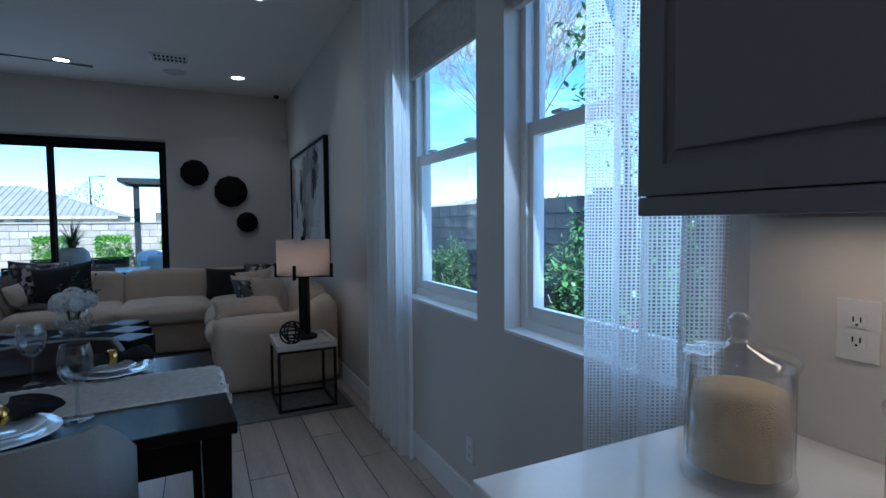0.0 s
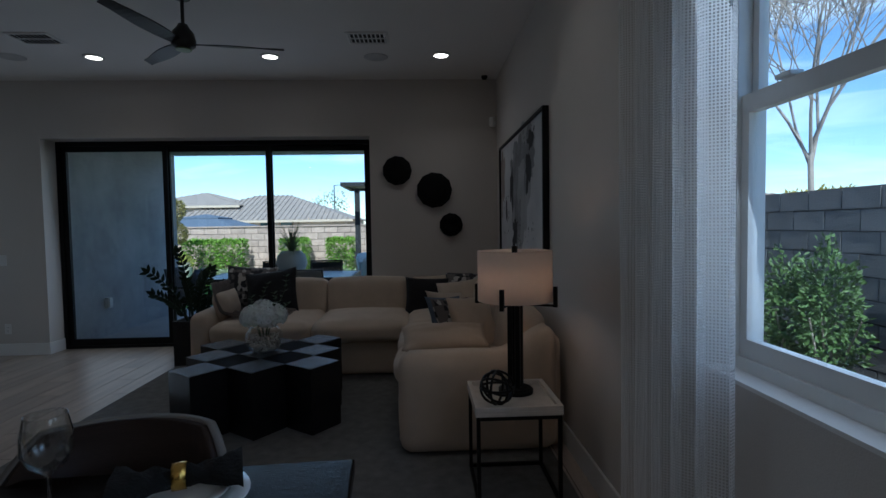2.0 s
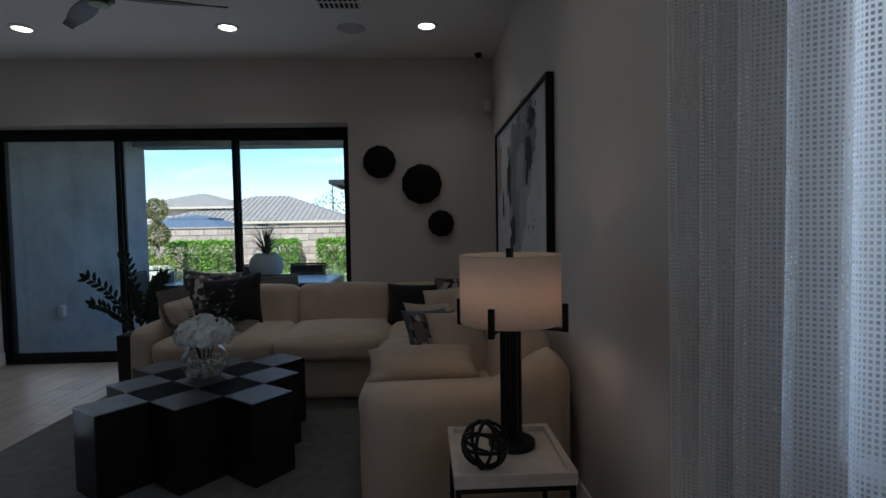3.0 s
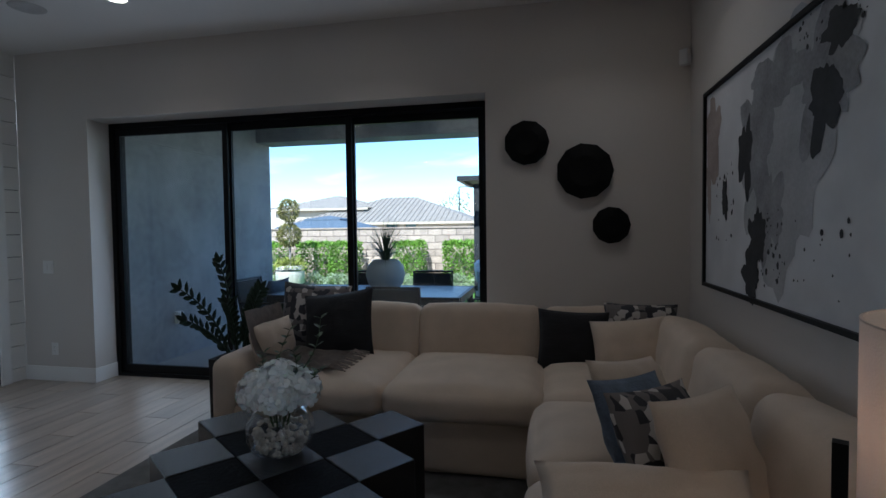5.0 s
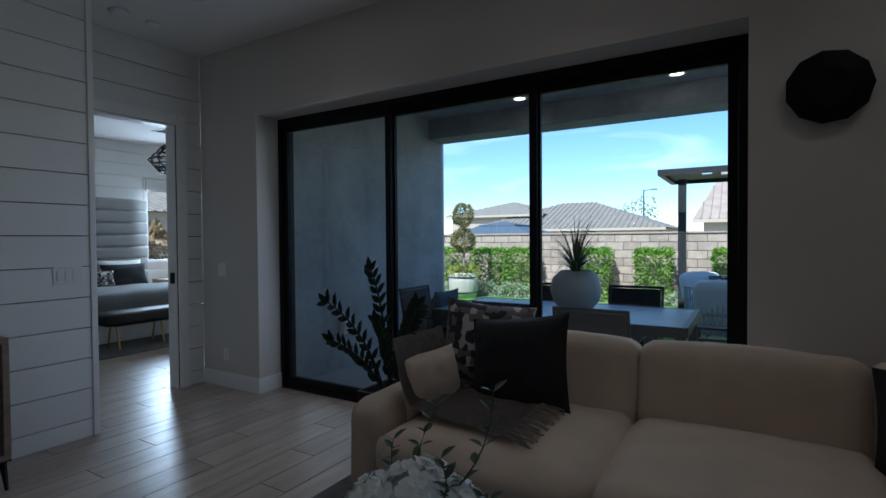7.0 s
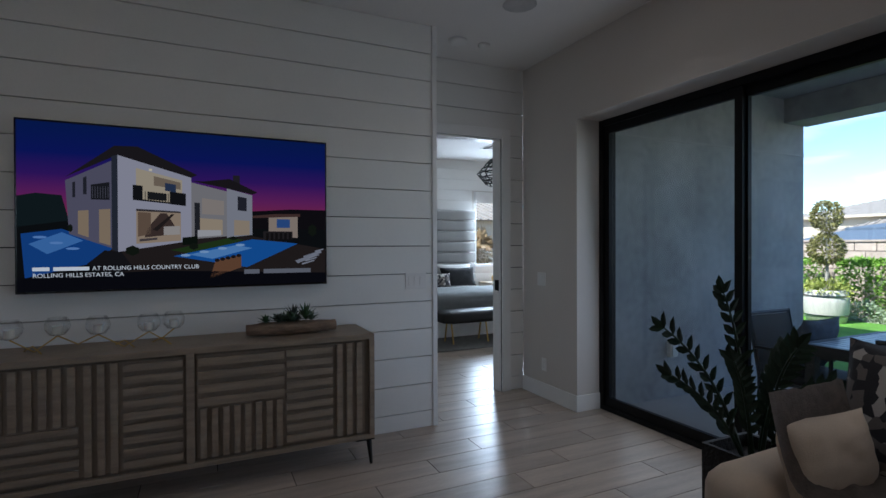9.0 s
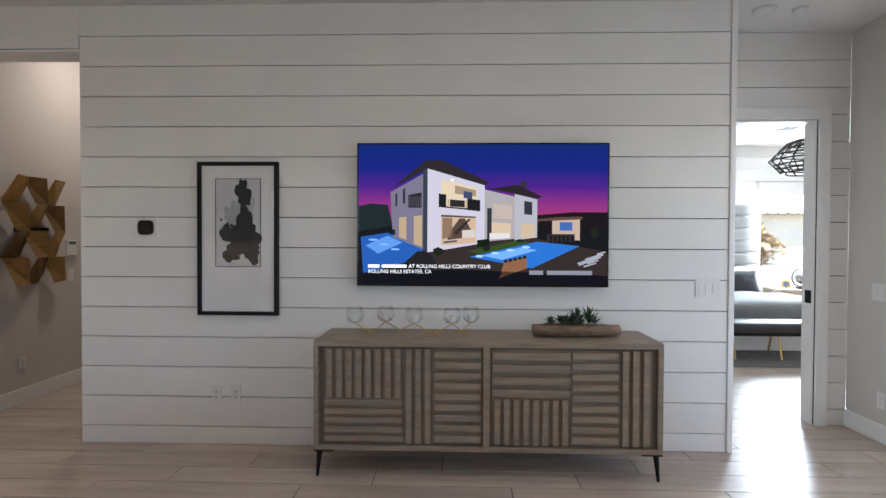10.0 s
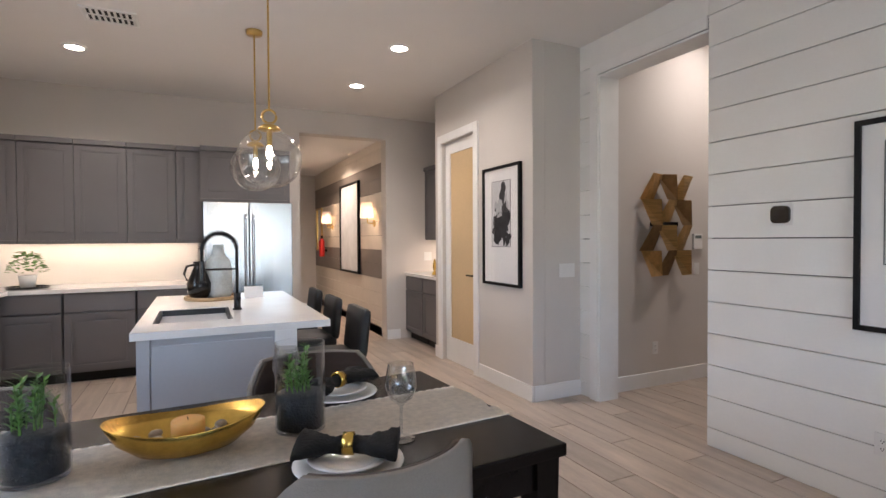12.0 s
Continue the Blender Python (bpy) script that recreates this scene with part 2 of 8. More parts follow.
setting("wall_pantry_end", span(-3.90, -3.322, 0.72, 0.84, 0, CEIL), WALL, "narrow warm grey wall beside the hall opening", "wall")
setting("wall_pantry_nook", span(-3.95, -3.322, -1.09, -0.97, 0, CEIL), WALL, "warm grey wall closing the nook", "wall")
setting("wall_pantry_inner", span(-4.32, -4.2, SY, 0.70, 0, CEIL), WALL, "warm grey wall behind the nook", "wall")
# hall
setting("wall_hall_south", span(-7.0, -3.902, 0.82, 0.95, 0, CEIL + 0.5), WALL, "warm beige hall wall", "wall")
setting("wall_hall_north", span(-7.0, -4.372, 2.20, 2.32, 0, CEIL + 0.5), WALL, "warm beige hall wall", "wall")
setting("wall_hall_end", span(-7.12, -7.0, 0.6, 2.5, 0, CEIL + 0.5), WALL, "warm beige hall end wall", "wall")
setting("ceiling_hall", span(-7.12, -3.72, 0.7, 2.5, CEIL + 0.5, CEIL + 0.6), CEILING, "white hall ceiling", "ceiling")
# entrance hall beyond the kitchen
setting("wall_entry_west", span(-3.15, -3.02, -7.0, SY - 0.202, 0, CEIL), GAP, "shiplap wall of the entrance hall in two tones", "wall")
setting("wall_entry_east", span(-1.82, -1.70, -7.0, SY - 0.202, 0, CEIL), WALL, "warm grey entrance hall wall", "wall")
setting("wall_entry_end", span(-3.2, -1.6, -7.12, -7.002, 0, CEIL), WALL, "warm grey entrance end wall", "wall")
setting("ceiling_entry", span(-3.2, -1.6, -7.12, SY - 0.2, 2.80, 2.9), CEILING, "white entrance hall ceiling", "ceiling")
# ceiling and roof
setting("ceiling", span(-4.37, EX1, SY - 0.2, NY1, CEIL, CEIL + 0.12), CEILING, "flat white painted ceiling", "ceiling")
setting("roof", span(-9.6, EX1 + 0.3, -7.4, 8.13, CEIL + 0.62, CEIL + 0.72), STUCCO_TAN, "flat roof slab over the house", "roof")

# shiplap boards
BZ, BH = 0.125, 0.2084
rows = [(0.0, BZ)] + [(BZ + BH * k, BZ + BH * (k + 1)) for k in range(13)] + [(BZ + BH * 13, CEIL)]


def board(parent, axis_at, y0, y1, z0, z1, thick=0.043, material=None):
    parent_ob = parent
    b = bm_new()
    box(b, axis_at - thick, axis_at, y0, y1, z0 + 0.0032, z1 - 0.0032)
    part("board", b, material or BOARD, parent_ob)


for z0, z1 in rows:
    board(west, -3.70, 2.09, 6.545, z0, z1)
    board(west_b, -3.70, 0.842, 0.985, z0, min(z1, CEIL))
    if z1 > 2.86:
        board(west_b, -3.70, 0.985, 2.088, max(z0, 2.835), z1)
    board(bedroom_wall, -4.25, 7.595, 7.748, z0, z1)
    if z1 > 2.50:
        board(bedroom_wall, -4.25, 6.57, 7.595, max(z0, 2.465), z1)
setting("corner_trim", span(-3.76, -3.690, 6.547, 6.585, 0, CEIL, 0.004), TRIM, "white corner trim at the end of the shiplap wall", "trim")
setting("wall_end_panel", span(-4.37, -3.762, 6.566, 6.58, 0, CEIL), BOARD, "white painted end of the shiplap wall", "wall")

# door casings, each a piece of trim
def casing_x(name, x, y0, y1, z, w=0.09, t=0.022, left=True, right=True, label="white painted door casing"):
    e = thing(name, (x, (y0 + y1) / 2, 0), label, "trim", kind="structure")
    h = (y1 - y0) / 2
    if left:
        part("side_casing", span(0, t, -h - w, -h, 0, z + w, 0.004), TRIM, e)
    if right:
        part("side_casing", span(0, t, h, h + w, 0, z + w, 0.004), TRIM, e)
    part("head_casing", span(0, t, -h + 0.001, h - 0.001, z, z + w, 0.004), TRIM, e)
    return e


casing_x("bedroom_door_casing", -4.25, 6.66, 7.505, 2.375)
casing_x("pantry_door_casing", -3.195, -0.90, -0.15, 2.47)
e = thing("hall_opening_casing", (-3.70, 1.58, 0), "white painted liner and casing of the hall opening", "trim", kind="structure")
part("side_casing", span(0.0, 0.018, -0.595, -0.505, 0, 2.835, 0.004), TRIM, e)
part("head_casing", span(0.0, 0.018, -0.504, 0.508, 2.75, 2.835, 0.004), TRIM, e)
part("jamb", span(-0.205, -0.001, -0.508, -0.49, 0, 2.748), TRIM, e)
part("head_jamb", span(-0.205, -0.001, -0.489, 0.505, 2.732, 2.748), TRIM, e)
e = thing("bedroom_door_jamb", (-4.31, 7.08, 0), "white painted bedroom door jamb with a black strike plate", "trim", kind="structure")
part("jamb", span(-0.062, 0.058, 0.405, 0.419, 0, 2.373), TRIM, e)
part("head_jamb", span(-0.062, 0.058, -0.47, 0.404, 2.359, 2.373), TRIM, e)
part("strike_plate", span(-0.02, 0.045, 0.398, 0.4045, 0.95, 1.05), BLACKMETAL, e, "black strike plate")

# baseboards
def baseboard(x0, x1, y0, y1):
    setting("baseboard", span(x0, x1, y0, y1, 0, 0.135, 0.004), TRIM, "white painted baseboard", "baseboard")


baseboard(EX0 - 0.016, EX0 - 0.001, 1.335, NY0 - 0.001)
baseboard(OPX1, EX0 - 0.018, NY0 - 0.016, NY0 - 0.001)
baseboard(-4.248, OPX0, NY0 - 0.016, NY0 - 0.001)
baseboard(OPX0 - 0.001, OPX0 + 0.014, NY0 - 0.016, 7.984)
baseboard(-3.20, -3.181, -0.058, 0.85)
baseboard(-3.699, -3.202, 0.842, 0.857)
baseboard(-7.0, -3.91, 0.952, 0.967)
baseboard(-3.20, -3.181, -1.09, -0.992)
baseboard(-3.015, -3.0, -6.9, SY - 0.21)
baseboard(-3.195, -3.002, SY + 0.002, SY + 0.017)

# floor: grout bed and wood-look tiles
floor = setting("floor", span(-4.37, EX0, SY - 0.2, 8.12, -0.12, -0.004), GROUT, "grey-brown wood-look plank tile floor", "floor")
floor_hall = setting("floor_hall", span(-7.12, -4.372, 0.6, 2.5, -0.12, -0.004), GROUT, "grey-brown wood-look plank tile floor in the hall", "floor")
floor_entry = setting("floor_entry", span(-3.2, -1.6, -7.12, SY - 0.202, -0.12, -0.004), GROUT, "grey-brown wood-look plank tile floor in the entry", "floor")
floor_bed = setting("floor_bedroom", span(-9.2, -4.372, 4.5, 12.2, -0.12, -0.004), GROUT, "grey-brown wood-look plank tile floor in the bedroom", "floor")

# sliding door: three black framed panels
slider = thing("sliding_door", ((OPX0 + OPX1) / 2, 8.05, 0), "black aluminium sliding patio door with three glass panels", "door", kind="structure")
hw = (OPX1 - OPX0) / 2
part("outer_frame", span(-hw, -hw + 0.045, -0.065, 0.078, 0, OPZ, 0.003), BLACKMETAL, slider)
part("outer_frame", span(hw - 0.045, hw, -0.065, 0.078, 0, OPZ, 0.003), BLACKMETAL, slider)
part("head_track", span(-hw + 0.046, hw - 0.046, -0.065, 0.078, OPZ - 0.05, OPZ, 0.003), BLACKMETAL, slider)
part("sill_track", span(-hw + 0.046, hw - 0.046, -0.065, 0.078, 0, 0.035, 0.003), BLACKMETAL, slider)
pw = (2 * hw - 0.09) / 3
for i in range(3):
    x0, yc = -hw + 0.046 + i * pw - (0.02 if i else 0), (-0.028, 0.008, 0.044)[i]
    x1 = -hw + 0.044 + (i + 1) * pw + (0.02 if i < 2 else 0)
    p = part("panel_frame", holed(bm_new(), "y", yc - 0.016, yc + 0.016, x0, x1, 0.036, OPZ - 0.051, [(x0 + 0.052, x1 - 0.052, 0.11, OPZ - 0.115)]), BLACKMETAL, slider)
    g = part("pane", span(x0 + 0.051, x1 - 0.051, yc - 0.004, yc + 0.004, 0.109, OPZ - 0.114), PANE, p, "clear glass pane")
    g.visible_shadow = False

# east windows: white single-hung sashes, roman shades in the heads
VINYL = mat("white_vinyl", (0.78, 0.78, 0.76), 0.35, var=0.03)
SHADE = mat("linen_shade", (0.46, 0.44, 0.42), 0.9, var=0.15, scale=30, fine=200, bump=0.3, bscale=260)
for k, (a, b) in enumerate(WIN):
    w = thing(f"window_{k + 1}", (1.735, (a + b) / 2, SILL), "white vinyl single-hung window with a drywall reveal", "window", kind="structure")
    h, zt, zm = (b - a) / 2, HEAD - SILL, 0.815
    part("window_frame", holed(bm_new(), "x", -0.035, 0.055, -h, h, 0, zt, [(-h + 0.036, h - 0.036, 0.05, zt - 0.05)]), VINYL, w)
    s1 = part("lower_sash", holed(bm_new(), "x", -0.022, 0.008, -h + 0.037, h - 0.037, 0.051, zm + 0.03, [(-h + 0.070, h - 0.070, 0.105, zm - 0.025)]), VINYL, w)
    s2 = part("upper_sash", holed(bm_new(), "x", 0.010, 0.04, -h + 0.037, h - 0.037, zm - 0.015, zt - 0.051, [(-h + 0.064, h - 0.064, zm + 0.031, zt - 0.085)]), VINYL, w)
    for s, x, z0, z1 in ((s1, -0.007, 0.104, zm - 0.024), (s2, 0.025, zm + 0.030, zt - 0.084)):
        g = part("pane", span(x - 0.003, x + 0.003, -h + 0.063, h - 0.063, z0, z1), PANE, s, "clear glass pane")
        g.visible_shadow = False
    for dy in (-0.22, 0.22):
        part("sash_lock", span(-0.04, 0.0, dy - 0.03, dy + 0.03, zm + 0.031, zm + 0.045, 0.005), VINYL, w)
    part("sill_board", span(-0.115, -0.036, -h, h, 0.0, 0.012), TRIM, w)
    rs = thing("roman_shade", (1.665, (a + b) / 2, 2.20), "folded grey linen roman shade raised to the window head", "window shade")
    for j in range(4):
        part("fold", span(-0.02 + 0.004 * j, 0.012, -h + 0.015, h - 0.015, 0.012 * j, 0.012 * j + 0.06 + 0.05 * (j == 3) * 3, 0.004), SHADE, rs)
# ---- living room ----
FABRIC = mat("beige_linen", (0.58, 0.47, 0.36), 0.9, var=0.10, scale=5, fine=180, bump=0.3, bscale=320, sheen=0.15)
FABRIC_DARK = mat("charcoal_pleated_cloth", (0.010, 0.010, 0.012), 0.85, var=0.35, scale=9, fine=40, stretch=(1, 1, 8), bump=0.6, bscale=40)
FABRIC_BLUE = mat("slate_blue_cloth", (0.12, 0.15, 0.20), 0.85, var=0.3, scale=20, fine=120, bump=0.4)
THROW = mat("taupe_throw", (0.20, 0.165, 0.14), 0.95, var=0.25, scale=30, fine=200, bump=0.6, bscale=180)
BLACKWOOD = mat("black_stained_wood", (0.008, 0.008, 0.009), 0.26, var=0.5, scale=3, fine=60, stretch=(2, 16, 1), bump=0.35, bscale=24, spec=0.5)
BLACKWOOD_DULL = mat("black_end_grain_wood", (0.006, 0.006, 0.007), 0.8, var=0.4, scale=12, bump=0.4, bscale=50, spec=0.08)
MARBLE = mat("cream_marble", (0.66, 0.60, 0.53), 0.25, var=0.16, scale=4, fine=18, detail=8)
IRON = mat("black_iron", (0.006, 0.006, 0.006), 0.5, var=0.3, spec=0.25)
LAMPSHADE = mat("white_linen_shade", (0.72, 0.66, 0.60), 0.9, var=0.05, scale=40, fine=220, bump=0.2, bscale=300, transmission=0.0)
LAMPSHADE.node_tree.nodes["Principled BSDF"].inputs["Subsurface Weight"].default_value = 0.0
GLASS = pane_mat("clear_glass", (0.985, 0.99, 0.99), 3.6, 0.95, 0.014)
GLASS_THIN = pane_mat("thin_glass", (0.95, 0.96, 0.96), 2.4, 0.85, 0.07)
CLEAR = pane_mat("picture_glass", (1.0, 1.0, 1.0))
PEBBLE = mat("pale_pebbles", (0.62, 0.56, 0.48), 0.5, var=0.2, scale=30)
PETAL = mat("white_petals", (0.90, 0.90, 0.86), 0.6, var=0.05, scale=30, subsurface=0.1)
LEAF = mat("dark_green_leaf", (0.014, 0.030, 0.014), 0.45, var=0.4, scale=20, spec=0.3)
LEAF_PALE = mat("eucalyptus_leaf", (0.065, 0.10, 0.05), 0.5, var=0.3, scale=20)
STEM = mat("green_stem", (0.07, 0.10, 0.04), 0.6)
OAK = mat("grey_washed_oak", (0.27, 0.21, 0.15), 0.5, var=0.28, scale=3, fine=50, stretch=(1, 1, 9), bump=0.2, bscale=30)
OAK_H = mat("grey_washed_oak_level", (0.27, 0.21, 0.15), 0.5, var=0.28, scale=3, fine=50, stretch=(1, 1.2, 12), bump=0.2, bscale=30)
# darker copy of the oak: shade inside the carcass put into its colour
OAK_SHADED = mat("shaded_oak_recess", (0.13, 0.10, 0.07), 0.7, var=0.2)
BRASS = mat("brushed_brass", (0.62, 0.42, 0.14), 0.28, metal=1.0, var=0.12, scale=20)
WAX = mat("white_wax", (0.85, 0.82, 0.75), 0.5, subsurface=0.2, var=0.03)
BARK = mat("driftwood", (0.22, 0.15, 0.10), 0.8, var=0.5, scale=9, stretch=(5, 1, 5), bump=0.8, bscale=20)
PLASTIC = mat("white_plastic", (0.74, 0.73, 0.71), 0.35, var=0.02)
PLASTIC_BLACK = mat("black_plastic", (0.006, 0.006, 0.006), 0.2, var=0.1, spec=0.4)
CANVAS = mat("grey_white_canvas", (0.60, 0.60, 0.61), 0.85, var=0.14, scale=1.6, fine=7, bump=0.1, bscale=300)
MATBOARD = mat("white_mat_board", (0.78, 0.77, 0.76), 0.8, var=0.02)
INK = mat("black_ink", (0.02, 0.02, 0.022), 0.7, var=0.5, scale=12)
INK_GREY = mat("grey_wash", (0.26, 0.26, 0.27), 0.8, var=0.35, scale=6)
INK_PALE = mat("pale_grey_wash", (0.40, 0.40, 0.41), 0.85, var=0.2, scale=4)
INK_TAUPE = mat("taupe_wash", (0.36, 0.30, 0.27), 0.85, var=0.25, scale=4)


def spotted(name, c0, c1, c2, scale):
    m = mat(name, c0, 0.85, bump=0.3, bscale=200)
    n, l = m.node_tree.nodes, m.node_tree.links
    vo, rp, tc = n.new("ShaderNodeTexVoronoi"), n.new("ShaderNodeValToRGB"), n["Mapping"]
    vo.inputs["Scale"].default_value, vo.inputs["Randomness"].default_value = scale, 0.55
    rp.color_ramp.interpolation = "CONSTANT"
    e = rp.color_ramp.elements
    e[0].color, e[0].position = (*c0, 1), 0.0
    e[1].color, e[1].position = (*c1, 1), 0.42
    x = e.new(0.72)
    x.color = (*c2, 1)
    l.new(tc.outputs["Vector"], vo.inputs["Vector"])
    l.new(vo.outputs["Color"], rp.inputs["Fac"])
    l.new(rp.outputs["Color"], n["Principled BSDF"].inputs["Base Color"])
    return m


PATTERN = spotted("spotted_weave", (0.03, 0.03, 0.035), (0.16, 0.14, 0.13), (0.50, 0.46, 0.42), 26)


def soft(w, d, h, r, crown=0.03, n=9, wrinkle=0.006, seed=0, sag=0.0):
    """A padded block with rounded edges and a swollen top, its base at z = 0."""
    bm = bm_new()
    bmesh.ops.create_cube(bm, size=2)
    bmesh.ops.subdivide_edges(bm, edges=list(bm.edges), cuts=n, use_grid_fill=True)
    hx, hy, hz = w / 2, d / 2, h / 2
    r = min(r, hx, hy, hz)
    for v in bm.verts:
        c = v.co.copy()
        p = Vector((c.x * hx, c.y * hy, c.z * hz))
        q = Vector((max(-hx + r, min(hx - r, p.x)), max(-hy + r, min(hy - r, p.y)), max(-hz + r, min(hz - r, p.z))))
        if (p - q).length > 1e-6:
            p = q + (p - q).normalized() * r
        f = (1 - c.x ** 4) * (1 - c.y ** 4)
        if c.z > -0.5:
            p.z += crown * (1 - c.x ** 2) * (1 - c.y ** 2) * (c.z + 0.5) / 1.5
        p.x += c.x * crown * 0.5 * (1 - c.z ** 2) * (1 - c.y ** 2)
        p.y += c.y * crown * 0.5 * (1 - c.z ** 2) * (1 - c.x ** 2)
        k = noise.noise(p * 6 + Vector((seed, seed * 2.3, 0))) * 0.6 + noise.noise(p * 17 + Vector((seed * 3.1, 0, seed))) * 0.4
        p += c.normalized() * wrinkle * k
        v.co = p + Vector((0, 0, hz))
    return bm


def pillow_mesh(w, h, t, n=16, seed=0):
    """A scatter pillow standing in the xz plane, pinched at its four corners."""
    bm = bm_new()
    grid = {}
    for side in (1, -1):
        for i in range(n + 1):
            for j in range(n + 1):
                edge = i in (0, n) or j in (0, n)
                if edge and side < 0:
                    continue
                u, v = 2 * i / n - 1, 2 * j / n - 1
                th = t / 2 * ((1 - abs(u) ** 2.6) * (1 - abs(v) ** 2.6)) ** 0.55
                k = noise.noise(Vector((u * 3 + seed, v * 3, side))) * 0.012 + noise.noise(Vector((u * 8, v * 8 + seed, side))) * 0.006
                x = u * w / 2 * (1 - 0.07 * (1 - v * v))
                z = v * h / 2 * (1 - 0.07 * (1 - u * u)) + h / 2
                grid[(i, j, side)] = bm.verts.new((x, side * (th + (0 if edge else k)), z))
    for side in (1, -1):
        def g(i, j):
            return grid.get((i, j, side)) or grid[(i, j, 1)]
        for i in range(n):
            for j in range(n):
                f = [g(i, j), g(i + 1, j), g(i + 1, j + 1), g(i, j + 1)]
                bm.faces.new(f if side < 0 else f[::-1])
    return bm


def pillow(x, y, z, w, h, t, material, label, lean=15, rz=0, roll=0, seed=0, group="pillows on the sofa"):
    ob = part("throw_pillow", pillow_mesh(w, h, t, seed=seed), material, smooth=True, at=pose(x, y, z, -lean, roll, rz))
    return tagged(ob, label, "pillow", group)


# rug
rug = bm_new()
box(rug, -1.76, 1.50, 4.22, 7.12, 0.0005, 0.011)
tagged(part("area_rug", bevel(rug, 0.004), CARPET), "large low-pile grey woven area rug under the sofa", "rug")

# sectional sofa
S0 = Vector((0.55, 6.6, 0.011))
sofa = thing("sectional_sofa", S0, "beige linen slipcovered corner sofa with loose cushions", "sofa")


def sp(name, w, d, h, r, x, y, z, crown=0.03, wr=0.006, seed=0, rx=0, ry=0, rz=0, n=9, label=""):
    return part(name, soft(w, d, h, r, crown, n, wr, seed), FABRIC, sofa, label, True, Matrix.Translation(-S0) @ pose(x, y, z, rx, ry, rz))


sp("seat_base", 2.85, 1.02, 0.34, 0.05, 0.075, 7.05, 0.012, 0.0, 0.004, 1, n=14)
sp("seat_base", 0.90, 1.60, 0.34, 0.05, 1.03, 5.74, 0.012, 0.0, 0.004, 2, n=12)
sp("back_frame", 2.90, 0.18, 0.70, 0.06, 0.08, 7.58, 0.012, 0.0, 0.004, 3, n=10)
sp("back_frame", 0.16, 2.45, 0.70, 0.06, 1.50, 6.12, 0.012, 0.0, 0.004, 4, n=10)
sp("left_arm", 0.20, 1.05, 0.60, 0.07, -1.30, 7.06, 0.012, 0.01, 0.006, 5, n=10)
# south arm, rising in a sweep to the back
arm = soft(0.96, 0.24, 0.60, 0.085, 0.01, 14, 0.006, 6)
for v in arm.verts:
    if v.co.z > 0.3:
        k = max(0.0, (v.co.x - 0.12) / 0.36)
        v.co.z += 0.17 * k * k * (3 - 2 * min(k, 1)) * (v.co.z - 0.3) / 0.3
part("right_arm", arm, FABRIC, sofa, "", True, Matrix.Translation(-S0) @ pose(1.06, 4.965, 0.012))
for k, (x0, x1) in enumerate(((-1.19, -0.29), (-0.285, 0.585))):
    sp("seat_cushion", x1 - x0, 0.86, 0.19, 0.07, (x0 + x1) / 2, 6.88, 0.33, 0.045, 0.012, 10 + k, n=16)
    sp("back_cushion", x1 - x0, 0.24, 0.44, 0.065, (x0 + x1) / 2, 7.42, 0.39, 0.018, 0.013, 20 + k, rx=-9, n=14)
sp("seat_cushion", 0.76, 0.86, 0.18, 0.08, 0.97, 6.88, 0.33, 0.03, 0.008, 12, n=14)
sp("back_cushion", 0.80, 0.24, 0.43, 0.065, 0.99, 7.42, 0.39, 0.018, 0.013, 22, rx=-9, n=14)
for k, (y0, y1) in enumerate(((5.67, 6.44), (5.10, 5.66))):
    sp("seat_cushion", 0.86, y1 - y0, 0.19, 0.085, 0.98, (y0 + y1) / 2, 0.33, 0.05, 0.010, 14 + k, n=16)
for k, (y0, y1) in enumerate(((6.40, 7.20), (5.72, 6.39), (5.11, 5.71))):
    sp("back_cushion", 0.26, y1 - y0, 0.44, 0.075, 1.34, (y0 + y1) / 2, 0.38, 0.025, 0.016, 24 + k, ry=10, n=14)

pillow(-1.08, 7.24, 0.50, 0.52, 0.50, 0.17, PATTERN, "square woven pillow with black, grey and cream spots", 14, 6, 4, 1)
pillow(-0.78, 7.06, 0.49, 0.55, 0.48, 0.18, FABRIC_DARK, "square charcoal pleated pillow with a cream edge", 16, -6, -8, 2)
pillow(0.775, 7.16, 0.45, 0.46, 0.40, 0.16, FABRIC_DARK, "square charcoal pleated pillow", 16, 4, 3, 3)
pillow(1.12, 7.00, 0.455, 0.44, 0.38, 0.15, FABRIC, "square plain beige pillow", 20, -8, -7, 4)
pillow(1.21, 7.30, 0.56, 0.46, 0.32, 0.14, PATTERN, "oblong woven pillow with black, grey and cream spots", 10, -6, 0, 5)
pillow(-1.15, 6.92, 0.50, 0.42, 0.29, 0.15, FABRIC, "plain beige pillow against the sofa arm", 12, 82, 0, 6)
pillow(1.04, 5.80, 0.49, 0.50, 0.42, 0.17, FABRIC, "large beige pillow sunk on the sofa seat", 30, 52, 8, 7)
pillow(1.00, 5.60, 0.49, 0.44, 0.40, 0.13, FABRIC_BLUE, "slate blue textured pillow", 27, 50, 6, 8)
pillow(1.04, 5.47, 0.49, 0.46, 0.40, 0.13, PATTERN, "woven pillow with black, grey and blue spots", 25, 48, 5, 9)
pillow(1.14, 5.34, 0.49, 0.46, 0.42, 0.14, FABRIC, "square beige pillow with a soft sheen", 22, 46, 4, 10)
pillow(0.88, 5.12, 0.585, 0.58, 0.24, 0.15, FABRIC, "long beige bolster pillow on the sofa arm", 60, 4, 0, 11)

